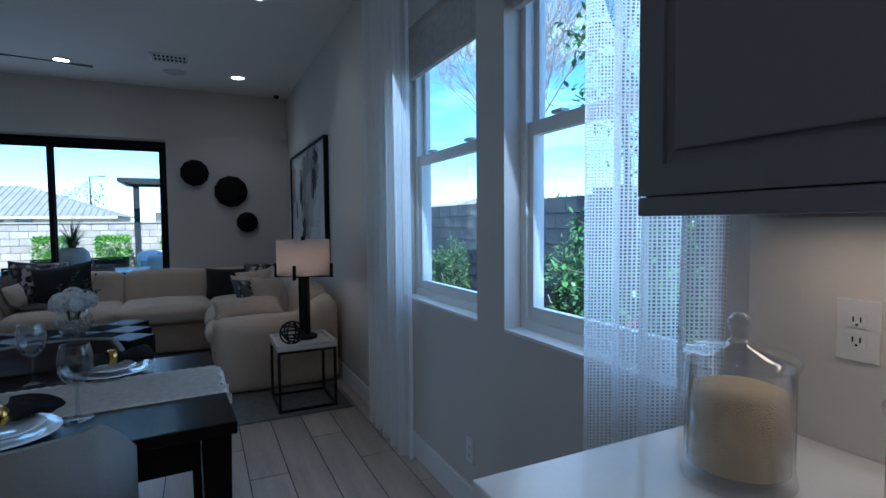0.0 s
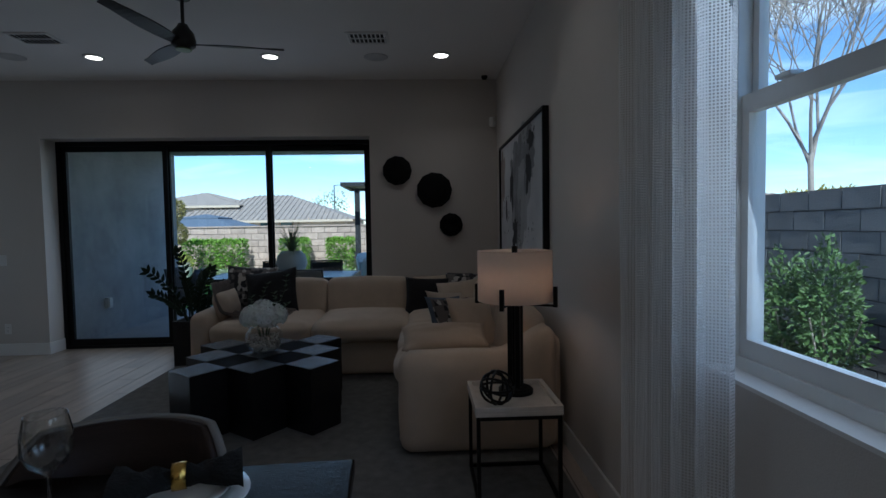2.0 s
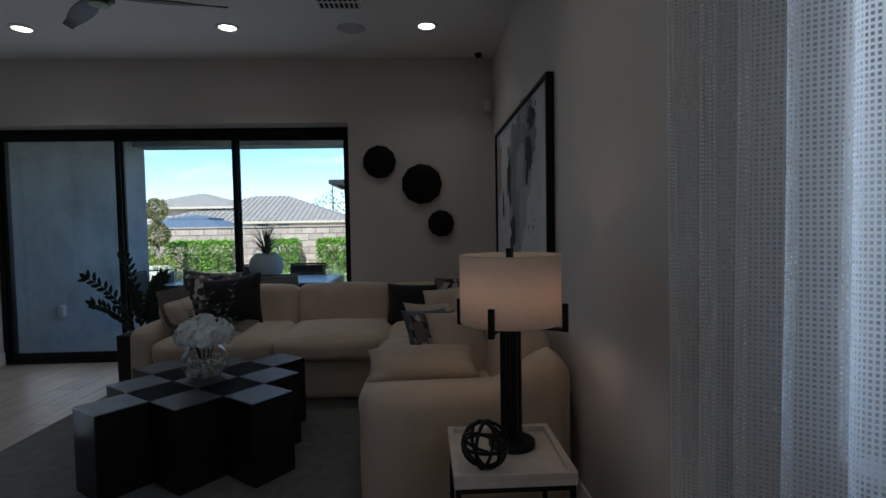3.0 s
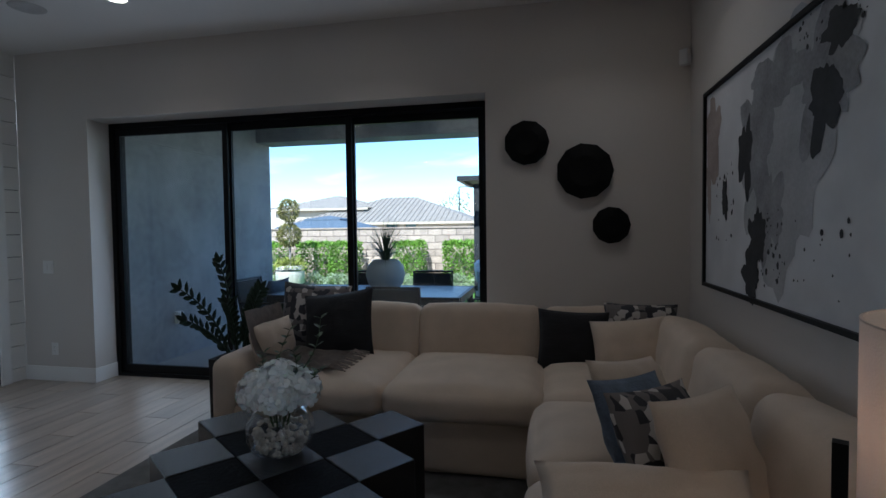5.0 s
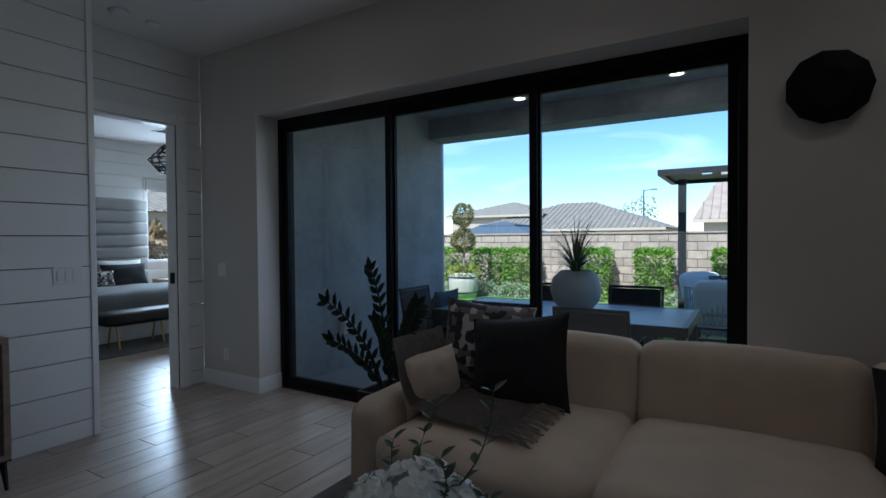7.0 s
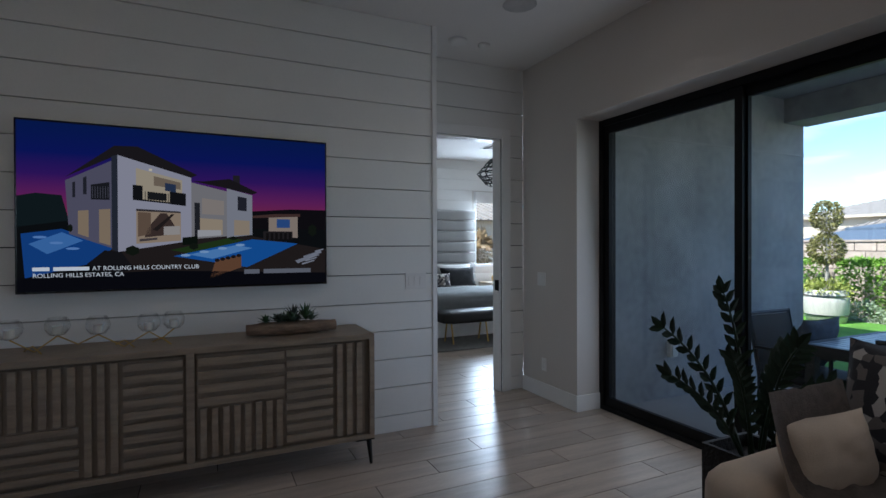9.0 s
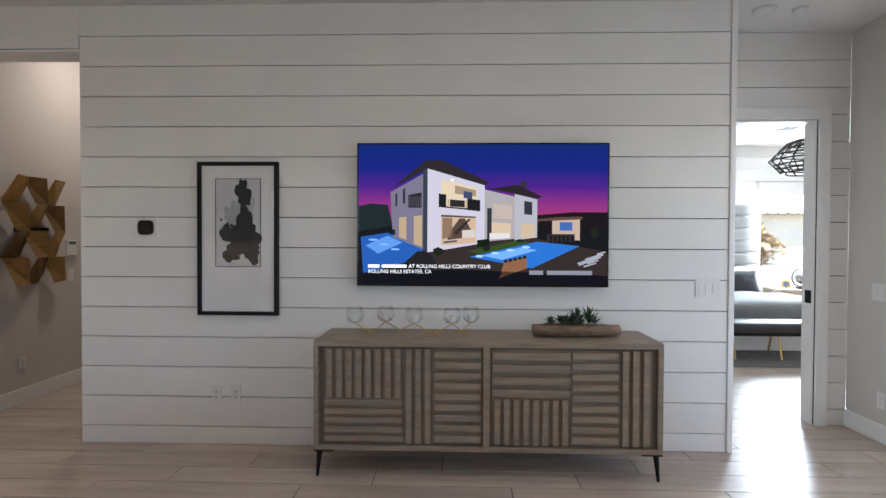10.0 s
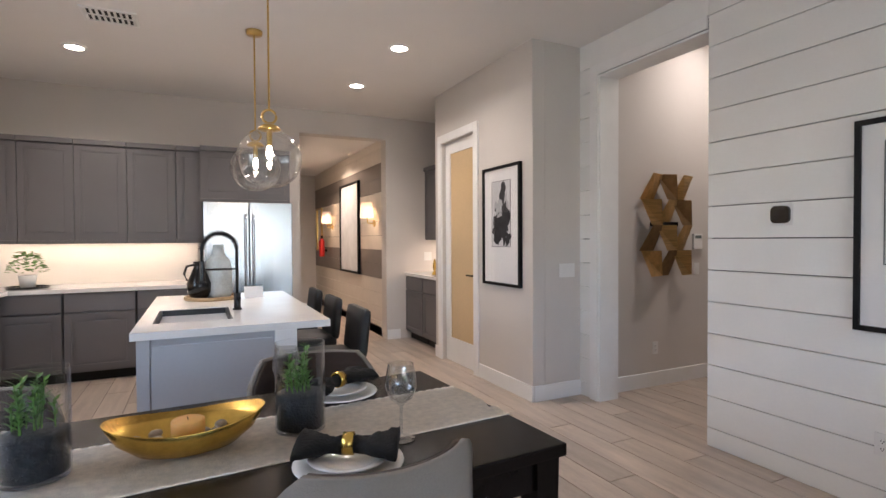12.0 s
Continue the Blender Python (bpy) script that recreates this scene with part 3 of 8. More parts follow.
# throw over the sofa's left arm, fringed
throw = thing("throw_blanket", (-1.14, 6.75, 0.5), "taupe knitted throw with a fringe over the sofa seat", "blanket")
bm = bm_new()
g = {}
for i in range(25):
    for j in range(13):
        u, v = i / 24, j / 12
        x, y = -0.10 + 0.62 * u, 0.38 - 0.44 * v - 0.10 * u
        z = 0.30 * max(0, 1 - u / 0.22) ** 2 + 0.072 + 0.006 * math.sin(u * 26 + v * 2) * (0.3 + v) + 0.02 * noise.noise(Vector((u * 6, v * 6, 3)))
        g[(i, j)] = bm.verts.new((x, y, z))
for i in range(24):
    for j in range(12):
        bm.faces.new((g[(i, j)], g[(i + 1, j)], g[(i + 1, j + 1)], g[(i, j + 1)]))
ret = bmesh.ops.solidify(bm, geom=list(bm.faces), thickness=0.012)
part("cloth", bm, THROW, throw, smooth=True)
bm = bm_new()
for i in range(34):
    u = i / 33
    x0 = 0.52 + 0.02 * math.sin(i * 5)
    tube([(0.50, 0.28 - 0.44 * u, 0.085), (x0 + 0.04, 0.27 - 0.45 * u + 0.01 * math.sin(i * 3), 0.075), (x0 + 0.085, 0.26 - 0.46 * u, 0.070)], 0.004, 4, bm)
part("fringe", bm, THROW, throw, "knotted fringe")

# coffee table of black diamond blocks
CT = Vector((-0.45, 5.70, 0.012))
ctable = thing("coffee_table", pose(*CT, 0, 0, 8), "black stained wood coffee table made of diamond blocks in a chequer", "coffee table")
D = 0.37


def diamond(r, h, top_in=0.0):
    bm = bm_new()
    lo = [bm.verts.new((r * c, r * s, 0)) for c, s in ((1, 0), (0, 1), (-1, 0), (0, -1))]
    hi = [bm.verts.new((r * c, r * s, h)) for c, s in ((1, 0), (0, 1), (-1, 0), (0, -1))]
    bm.faces.new(lo[::-1])
    bm.faces.new(hi)
    for k in range(4):
        bm.faces.new((lo[k], lo[(k + 1) % 4], hi[(k + 1) % 4], hi[k]))
    return bevel(bm, 0.004, 1)


dm = mesh_of("block", diamond(D / 2 - 0.001, 0.445), BLACKWOOD)
dm2 = mesh_of("block", diamond(D / 2 - 0.001, 0.442), BLACKWOOD_DULL)
for i in (-1, 0, 1):
    for j in (-1, 0, 1):
        piece("block", dm, ctable, (i * D, j * D, 0))
for i in (-0.5, 0.5):
    for j in (-0.5, 0.5):
        piece("block", dm2, ctable, (i * D, j * D, 0))

# fish bowl of pebbles, hydrangeas and eucalyptus
V0 = (-0.465, 5.735, 0.457)
vase = thing("flower_bowl", V0, "round glass bowl of pale pebbles holding white hydrangeas", "vase")
prof = [(0.0, 0.004), (0.07, 0.0), (0.115, 0.03), (0.140, 0.085), (0.132, 0.14), (0.10, 0.182), (0.088, 0.190)]
inner = [(r - 0.005 if r > 0.01 else 0, z + 0.004) for r, z in prof[::-1]]
part("bowl", lathe(prof + inner), GLASS, vase, "clear glass bowl", True)
bm = bm_new()
rnd = random.Random(4)
for k in range(190):
    z = 0.014 + 0.11 * rnd.random()
    rr = 0.122 * math.sqrt(max(0.05, 1 - ((z - 0.085) / 0.10) ** 2)) - 0.012
    a, q = rnd.random() * 6.283, rr * math.sqrt(rnd.random() * 0.6 + 0.4)
    m = Matrix.Translation((q * math.cos(a), q * math.sin(a), z)) @ Euler((rnd.random() * 3, rnd.random() * 3, 0)).to_matrix().to_4x4() @ Matrix.Diagonal((0.014, 0.011, 0.009, 1))
    bmesh.ops.create_icosphere(bm, subdivisions=1, radius=1, matrix=m)
tagged(part("pebbles", bm, PEBBLE, vase, "pale pebbles", True), kind="stuff")


def hydrangea(seed):
    r = random.Random(seed)
    bm = bm_new()
    bmesh.ops.create_icosphere(bm, subdivisions=2, radius=0.068)
    for k in range(110):
        a, c = r.random() * 6.283, r.random() * 1.5 - 0.5
        s = math.sqrt(max(0, 1 - min(1, abs(c)) ** 2))
        n = Vector((s * math.cos(a), s * math.sin(a), min(1, c))).normalized()
        p = n * 0.078 * (0.9 + 0.22 * r.random())
        rot = n.to_track_quat("Z", "Y").to_matrix().to_4x4()
        for q in range(4):
            m = Matrix.Translation(p) @ rot @ pose(0, 0, 0, 0, 0, 90 * q + r.random() * 40)
            pts = [m @ Vector(c3) for c3 in ((0, 0, 0), (0.012, 0.013, 0.004), (0.024, 0.010, 0.008), (0.026, -0.010, 0.007), (0.012, -0.013, 0.004))]
            bm.faces.new([bm.verts.new(x) for x in pts])
    return bm


for k, (x, y, z) in enumerate(((-0.072, -0.026, 0.262), (0.026, -0.072, 0.258), (0.080, 0.008, 0.268), (-0.017, 0.060, 0.272), (0.0, -0.008, 0.300))):
    part("hydrangea_head", hydrangea(k), PETAL, vase, "white hydrangea bloom", True, (x, y, z))
bm = bm_new()
for k in range(9):
    a = k * 0.7
    tube([(0.03 * math.cos(a), 0.03 * math.sin(a), 0.12), (0.07 * math.cos(a), 0.07 * math.sin(a), 0.27)], 0.004, 5, bm)
part("stems", bm, STEM, vase)


def leaf(bm, base, direction, length, width, up=Vector((0, 0, 1)), curl=0.15):
    """One folded, pointed leaf."""
    d = Vector(direction).normalized()
    s = d.cross(up)
    s = s.normalized() if s.length > 1e-3 else Vector((1, 0, 0))
    n = s.cross(d)
    base = Vector(base)
    mid = [bm.verts.new(base + d * length * t - n * curl * length * t * t) for t in (0, 0.35, 0.7, 1.0)]
    lf = [bm.verts.new(base + d * length * t + s * width * w / 2 + n * width * 0.12 - n * curl * length * t * t) for t, w in ((0.35, 1.0), (0.7, 0.8))]
    rt = [bm.verts.new(base + d * length * t - s * width * w / 2 + n * width * 0.12 - n * curl * length * t * t) for t, w in ((0.35, 1.0), (0.7, 0.8))]
    for e in (lf, rt):
        bm.faces.new((mid[0], mid[1], e[0]))
        bm.faces.new((mid[1], mid[2], e[1], e[0]))
        bm.faces.new((mid[2], mid[3], e[1]))


bm = bm_new()
rnd = random.Random(8)
for tip, bend in (((0.165, 0.05, 0.555), 0.05), ((0.02, 0.06, 0.50), -0.03), ((0.10, -0.06, 0.44), 0.04), ((0.19, -0.02, 0.36), 0.03), ((-0.10, 0.05, 0.40), -0.03)):
    a, b = Vector((0, 0, 0.25)), Vector(tip)
    pts = [a.lerp(b, t / 8) + Vector((bend * math.sin(t / 8 * 3.14), 0, 0)) for t in range(9)]
    tube(pts, 0.003, 5, bm, 0.001)
    for k in range(2, 9):
        for sgn in (1, -1):
            w = rnd.random()
            leaf(bm, pts[k], (sgn * math.cos(k * 1.3), sgn * math.sin(k * 1.3), 0.5 + 0.4 * w), 0.032 + 0.012 * w, 0.020)
part("eucalyptus", bm, LEAF_PALE, vase, "pale green eucalyptus sprigs")

# end table
et = thing("end_table", (1.19, 4.50, -0.08), "square end table with cream marble tray top and black iron frame", "side table")
part("top", span(-0.215, 0.215, -0.22, 0.22, 0.535, 0.56, 0.004), MARBLE, et, "cream marble top")
for x0, x1, y0, y1 in ((-0.215, 0.215, -0.22, -0.195), (-0.215, 0.215, 0.195, 0.22), (-0.215, -0.19, -0.1945, 0.1945), (0.19, 0.215, -0.1945, 0.1945)):
    part("rim", span(x0, x1, y0, y1, 0.5602, 0.582, 0.003), MARBLE, et)
for sx in (-1, 1):
    for sy in (-1, 1):
        part("leg", span(sx * 0.20 - 0.009, sx * 0.20 + 0.009, sy * 0.205 - 0.009, sy * 0.205 + 0.009, 0.0915, 0.534), IRON, et)
for z in (0.0915, 0.515):
    for sx in (-1, 1):
        part("rail", span(sx * 0.20 - 0.008, sx * 0.20 + 0.008, -0.195, 0.195, z, z + 0.018), IRON, et)
        part("rail", span(-0.19, 0.19, sx * 0.205 - 0.008, sx * 0.205 + 0.008, z, z + 0.018), IRON, et)

# table lamp
lamp = thing("table_lamp", pose(1.225, 4.57, 0.4805, 0, 0, -28) @ Matrix.Diagonal((1.09, 1.09, 1.10, 1)), "table lamp with white drum shade and black iron base", "lamp")
part("base_plate", lathe([(0, 0), (0.085, 0), (0.085, 0.018), (0.07, 0.026), (0, 0.026)]), IRON, lamp, smooth=False)
for k in range(4):
    a = math.radians(45 + 90 * k)
    part("column", span(0.022 * math.cos(a) * 1.3 - 0.011, 0.022 * math.cos(a) * 1.3 + 0.011, 0.022 * math.sin(a) * 1.3 - 0.011, 0.022 * math.sin(a) * 1.3 + 0.011, 0.026, 0.45, 0.002), IRON, lamp)
part("crossbar", span(-0.20, 0.20, -0.010, 0.010, 0.430, 0.440), IRON, lamp)
part("crossbar", span(-0.010, 0.010, -0.20, 0.20, 0.4405, 0.4515), IRON, lamp)
for sx, sy in ((1, 0), (-1, 0), (0, 1), (0, -1)):
    part("upright", span(sx * 0.199 - 0.009, sx * 0.199 + 0.009, sy * 0.199 - 0.009, sy * 0.199 + 0.009, 0.428, 0.525), IRON, lamp)
sh = part("shade", lathe([(0.182, 0.452), (0.182, 0.692), (0.1795, 0.692), (0.1795, 0.452), (0.182, 0.452)], 48), LAMPSHADE, lamp, "white linen drum shade", True)
part("shade_ring", lathe([(0.1826, 0.6908), (0.1826, 0.6930), (0.1790, 0.6930), (0.1790, 0.6908), (0.1826, 0.6908)], 48), LAMPSHADE, lamp)
part("spider", span(-0.174, 0.174, -0.002, 0.002, 0.664, 0.668), IRON, lamp)
part("spider", span(-0.002, 0.002, -0.174, 0.174, 0.6685, 0.6725), IRON, lamp)
part("finial", span(-0.011, 0.011, -0.011, 0.011, 0.64, 0.715), IRON, lamp)
BULB = glow("lamp_bulb", (1.0, 0.66, 0.42), 9.0)
part("bulb", lathe([(0, 0.50), (0.02, 0.505), (0.032, 0.54), (0.028, 0.575), (0.015, 0.60), (0, 0.60)], 20), BULB, lamp, "glowing bulb", True)
# cloth that lets light through
n, l = LAMPSHADE.node_tree.nodes, LAMPSHADE.node_tree.links
tl, ms = n.new("ShaderNodeBsdfTranslucent"), n.new("ShaderNodeMixShader")
tl.inputs["Color"].default_value, ms.inputs["Fac"].default_value = (0.85, 0.74, 0.66, 1), 0.45
l.new(n["Principled BSDF"].outputs["BSDF"], ms.inputs[1])
l.new(tl.outputs["BSDF"], ms.inputs[2])
l.new(ms.outputs["Shader"], n["Material Output"].inputs["Surface"])

# iron sphere ornament
orb = thing("wire_orb", (1.095, 4.38, 0.569), "black iron openwork orb on the marble tray", "ornament")
R = 0.082
for k, (ax, ay) in enumerate(((0, 0), (90, 0), (90, 60), (90, 120), (45, 30), (45, 150))):
    bm = bm_new()
    tube([(R * math.cos(t * 0.2618), R * math.sin(t * 0.2618), 0) for t in range(25)], 0.0065, 6, bm)
    part("ring", bm, IRON, orb, smooth=True, at=pose(0, 0, 0, ax, 0, ay))

# tall planter with a zz plant
pl = thing("planter", (-1.625, 7.215, 0), "tall square black woven planter with a zz plant", "planter")
bm = lathe([(0, 0), (0.215, 0), (0.219, 0.46), (0.192, 0.46), (0.19, 0.40), (0, 0.40)], 4)
part("pot", bm, mat("black_woven_fibre", (0.012, 0.011, 0.011), 0.7, var=0.5, scale=30, bump=1.0, bscale=60), pl, "black woven pot", at=pose(0, 0, 0, 0, 0, 45))
rnd = random.Random(3)
for k, (dx, dy, top) in enumerate(((-0.36, -0.16, 0.96), (-0.12, -0.05, 1.15), (0.20, -0.04, 0.95), (-0.30, -0.18, 0.74), (0.06, 0.10, 0.90), (0.26, 0.06, 0.78), (-0.02, -0.12, 0.86))):
    a, b = Vector((dx * 0.12, dy * 0.12, 0.38)), Vector((dx, dy, top))
    c = Vector((dx * 0.35, dy * 0.35, 0.38 + (top - 0.38) * 0.7))
    pts = [(1 - t) ** 2 * a + 2 * t * (1 - t) * c + t * t * b for t in [q / 12 for q in range(13)]]
    frond = part("frond", tube(pts, 0.011, 6, None, 0.004), LEAF, pl, "glossy dark green frond", True)
    for q in range(3, 13):
        d = (pts[q] - pts[q - 1]).normalized()
        side = d.cross(Vector((0.2, 1, 0.1))).normalized()
        for sgn in (1, -1):
            bm = bm_new()
            leaf(bm, (0, 0, 0), d * 0.8 + side * sgn * (0.75 + 0.2 * rnd.random()) + Vector((0, 0.5 * rnd.random() - 0.25, 0)), 0.078 + 0.020 * rnd.random(), 0.036, Vector((0, -1, 0.3)), 0.12)
            part("leaf", bm, LEAF, frond, at=tuple(pts[q]))
    bm = bm_new()
    leaf(bm, (0, 0, 0), pts[-1] - pts[-2], 0.09, 0.045, Vector((0, -1, 0)))
    part("leaf", bm, LEAF, frond, at=tuple(pts[-1]))

# three dark wall discs
DISC = mat("dark_bronze", (0.004, 0.004, 0.004), 0.55, var=0.3, spec=0.15)
for x, z, r in ((0.473, 2.015, 0.168), (0.892, 1.79, 0.205), (1.078, 1.392, 0.136)):
    d = thing("wall_disc", (x, 7.7485, z), "round faceted dark bronze disc on the wall", "wall ornament", "discs on the north wall")
    bm = lathe([(0, 0.055), (r * 0.55, 0.062), (r, 0.045), (r * 0.93, 0.030), (r * 0.3, 0.028), (0, 0.028)], 11)
    part("dish", bm, DISC, d, at=pose(0, 0, 0, 90, 0, 0))
    part("bracket", lathe([(0, 0), (0.03, 0), (0.03, 0.03), (0, 0.03)], 12), DISC, d, at=pose(0, 0, 0, 90, 0, 0))


# framed art
def blot(bm, cx, cy, rx, ry, seed, rough=0.35, n=44, z=0.0):
    """An uneven stain of paint in the xy plane."""
    vs = []
    for k in range(n):
        a = 2 * math.pi * k / n
        q = 1 + rough * (noise.noise(Vector((math.cos(a) * 1.3 + seed, math.sin(a) * 1.3, seed))) * 1.2 + 0.5 * noise.noise(Vector((math.cos(a) * 4, math.sin(a) * 4 + seed, 0))))
        vs.append(bm.verts.new((cx + rx * q * math.cos(a), cy + ry * q * math.sin(a), z)))
    c = bm.verts.new((cx, cy, z))
    for k in range(n):
        bm.faces.new((c, vs[k], vs[(k + 1) % n]))


def flecks(bm, cx, cy, rx, ry, count, seed, z):
    r = random.Random(seed)
    for _ in range(count):
        s = 0.004 + 0.010 * r.random() ** 2
        blot(bm, cx + rx * (2 * r.random() - 1), cy + ry * (2 * r.random() - 1), s, s * (0.8 + r.random() * 0.6), r.random() * 50, 0.3, 9, z)


# picture axes: x runs along the wall, y up, z out of the wall
def picture_frame(name, m, w, h, depth, bar, label, surface):
    e = thing(name, m, label, "picture")
    part("frame", frame_bars(w, h, depth, bar), BLACKMETAL, e, "slim black frame")
    part("canvas", span(-w / 2 + bar, w / 2 - bar, -h / 2 + bar, h / 2 - bar, depth * 0.35, depth * 0.6), surface, e)
    return e


def frame_bars(w, h, depth, bar):
    bm = bm_new()
    box(bm, -w / 2, w / 2, h / 2 - bar, h / 2, 0, depth)
    box(bm, -w / 2, w / 2, -h / 2, -h / 2 + bar, 0, depth)
    box(bm, -w / 2, -w / 2 + bar, -h / 2 + bar, h / 2 - bar, 0, depth)
    box(bm, w / 2 - bar, w / 2, -h / 2 + bar, h / 2 - bar, 0, depth)
    return bm


EAST = Matrix(((0, 0, -1, 0), (-1, 0, 0, 0), (0, 1, 0, 0), (0, 0, 0, 1)))  # faces -x
WEST = Matrix(((0, 0, 1, 0), (1, 0, 0, 0), (0, 1, 0, 0), (0, 0, 0, 1)))  # faces +x
art = picture_frame("abstract_painting", Matrix.Translation((1.6195, 6.335, 1.60)) @ EAST, 1.93, 1.19, 0.045, 0.022,
                    "large abstract ink painting in a slim black frame", CANVAS)
for nm, material, z, shapes in (
        ("taupe_wash", INK_TAUPE, 0.0285, ((-0.80, 0.30, 0.13, 0.24, 3), (-0.88, 0.02, 0.05, 0.16, 4))),
        ("pale_wash", INK_PALE, 0.029, ((0.02, 0.05, 0.36, 0.42, 5), (0.30, 0.30, 0.30, 0.24, 6))),
        ("grey_wash", INK_GREY, 0.0295, ((-0.18, 0.22, 0.20, 0.28, 7), (0.02, 0.42, 0.26, 0.12, 8), (-0.02, -0.16, 0.13, 0.20, 9), (0.40, 0.30, 0.20, 0.20, 10))),
        ("ink_stroke", INK, 0.030, ((-0.30, 0.12, 0.08, 0.18, 11), (0.42, 0.20, 0.12, 0.14, 12), (-0.60, -0.08, 0.055, 0.11, 13), (-0.16, -0.30, 0.10, 0.14, 14), (-0.22, -0.48, 0.09, 0.11, 15), (0.52, 0.44, 0.10, 0.07, 16)))):
    for cx, cy, rx, ry, sd in shapes:
        bm = bm_new()
        blot(bm, cx, cy, rx, ry, sd, 0.6, 60, z + 0.0001 * (sd % 5))
        part(nm, bm, material, art)
flecks_bm = bm_new()
for cx, cy, rx, ry, count, sd in ((-0.05, -0.33, 0.16, 0.18, 40, 1), (0.45, 0.50, 0.22, 0.08, 30, 2), (-0.6, -0.1, 0.14, 0.22, 26, 3), (0.35, -0.35, 0.3, 0.15, 20, 4)):
    flecks(flecks_bm, cx, cy, rx, ry, count, sd, 0.0306)
tagged(part("ink_spatter", flecks_bm, INK, art, "black ink spatter"), kind="stuff")


def print_picture(name, m, label, seed, w=0.56, h=1.055):
    """A tall black frame with a white mat and a small ink print under glass."""
    e = thing(name, m, label, "picture", "framed ink prints")
    part("frame", frame_bars(w, h, 0.032, 0.026), BLACKMETAL, e, "black wooden frame")
    part("mat_board", span(-w / 2 + 0.026, w / 2 - 0.026, -h / 2 + 0.026, h / 2 - 0.026, 0.004, 0.016), MATBOARD, e, "white mat board")
    p = part("print", span(-0.155, 0.155, -0.19, 0.41, 0.0162, 0.018), CANVAS, e, "ink print")
    bm = bm_new()
    box(bm, -0.158, 0.158, 0.41, 0.414, 0.0162, 0.0195)
    box(bm, -0.158, 0.158, -0.194, -0.19, 0.0162, 0.0195)
    box(bm, -0.158, -0.154, -0.19, 0.41, 0.0162, 0.0195)
    box(bm, 0.154, 0.158, -0.19, 0.41, 0.0162, 0.0195)
    part("print_border", bm, BLACKMETAL, p)
    r = random.Random(seed)
    bm = bm_new()
    for cx, cy, rx, ry in ((0.0, -0.02, 0.12, 0.10), (0.06, 0.02, 0.07, 0.16), (0.02, 0.30, 0.05, 0.09), (-0.09, 0.03, 0.05, 0.05), (0.10, -0.12, 0.045, 0.06), (-0.07, -0.12, 0.06, 0.05)):
        blot(bm, cx + 0.02 * r.random(), cy + 0.02 * r.random(), rx, ry, seed + cx * 9, 0.55, 50, 0.0186 + 0.0001 * r.random())
    flecks(bm, -0.05, 0.08, 0.08, 0.08, 18, seed, 0.0186)
    part("ink", bm, INK, p)
    bm = bm_new()
    blot(bm, -0.04, 0.16, 0.06, 0.10, seed + 5, 0.6, 40, 0.0183)
    blot(bm, 0.07, 0.22, 0.05, 0.10, seed + 9, 0.6, 40, 0.0184)
    part("wash", bm, INK_PALE, p)
    g = part("glass", span(-w / 2 + 0.027, w / 2 - 0.027, -h / 2 + 0.027, h / 2 - 0.027, 0.021, 0.023), CLEAR, e, "glass front")
    g.visible_shadow = False


print_picture("framed_print", Matrix.Translation((-3.699, 3.21, 1.435)) @ WEST, "tall black framed ink print with a white mat on shiplap", 2)
print_picture("framed_print", Matrix.Translation((-3.194, 0.375, 1.50)) @ WEST, "tall black framed ink print with a white mat beside the pantry", 21, 0.635, 1.10)

# curtains: open weave
def sheer(name):
    m = bpy.data.materials.new(name)
    m.use_nodes = True
    n, l = m.node_tree.nodes, m.node_tree.links
    b = n["Principled BSDF"]
    b.inputs["Base Color"].default_value, b.inputs["Roughness"].default_value = (0.72, 0.71, 0.70, 1), 0.9
    tc, sep = n.new("ShaderNodeTexCoord"), n.new("ShaderNodeSeparateXYZ")
    l.new(tc.outputs["UV"], sep.inputs["Vector"])
    fac = []
    for k, f in (("X", 115.0), ("Y", 105.0)):
        a, s, c = n.new("ShaderNodeMath"), n.new("ShaderNodeMath"), n.new("ShaderNodeMath")
        a.operation, s.operation, c.operation = "MULTIPLY", "FRACT", "GREATER_THAN"
        a.inputs[1].default_value, c.inputs[1].default_value = f, 0.44
        l.new(sep.outputs[k], a.inputs[0])
        l.new(a.outputs[0], s.inputs[0])
        l.new(s.outputs[0], c.inputs[0])
        fac.append(c)
    mul, tp, tl, mx, my = (n.new("ShaderNodeMath"), n.new("ShaderNodeBsdfTransparent"), n.new("ShaderNodeBsdfTranslucent"), n.new("ShaderNodeMixShader"), n.new("ShaderNodeMixShader"))
    mul.operation = "MULTIPLY"
    l.new(fac[0].outputs[0], mul.inputs[0])
    l.new(fac[1].outputs[0], mul.inputs[1])
    sc = n.new("ShaderNodeMath")
    sc.operation = "MULTIPLY_ADD"
    sc.inputs[1].default_value, sc.inputs[2].default_value = 0.85, 0.02
    l.new(mul.outputs[0], sc.inputs[0])
    tl.inputs["Color"].default_value = (0.95, 0.94, 0.93, 1)
    mx.inputs["Fac"].default_value = 0.68
    l.new(b.outputs["BSDF"], mx.inputs[1])
    l.new(tl.outputs["BSDF"], mx.inputs[2])
    l.new(sc.outputs[0], my.inputs["Fac"])
    l.new(mx.outputs["Shader"], my.inputs[1])
    l.new(tp.outputs["BSDF"], my.inputs[2])
    l.new(my.outputs["Shader"], n["Material Output"].inputs["Surface"])
    return m


SHEER = sheer("open_weave_sheer")


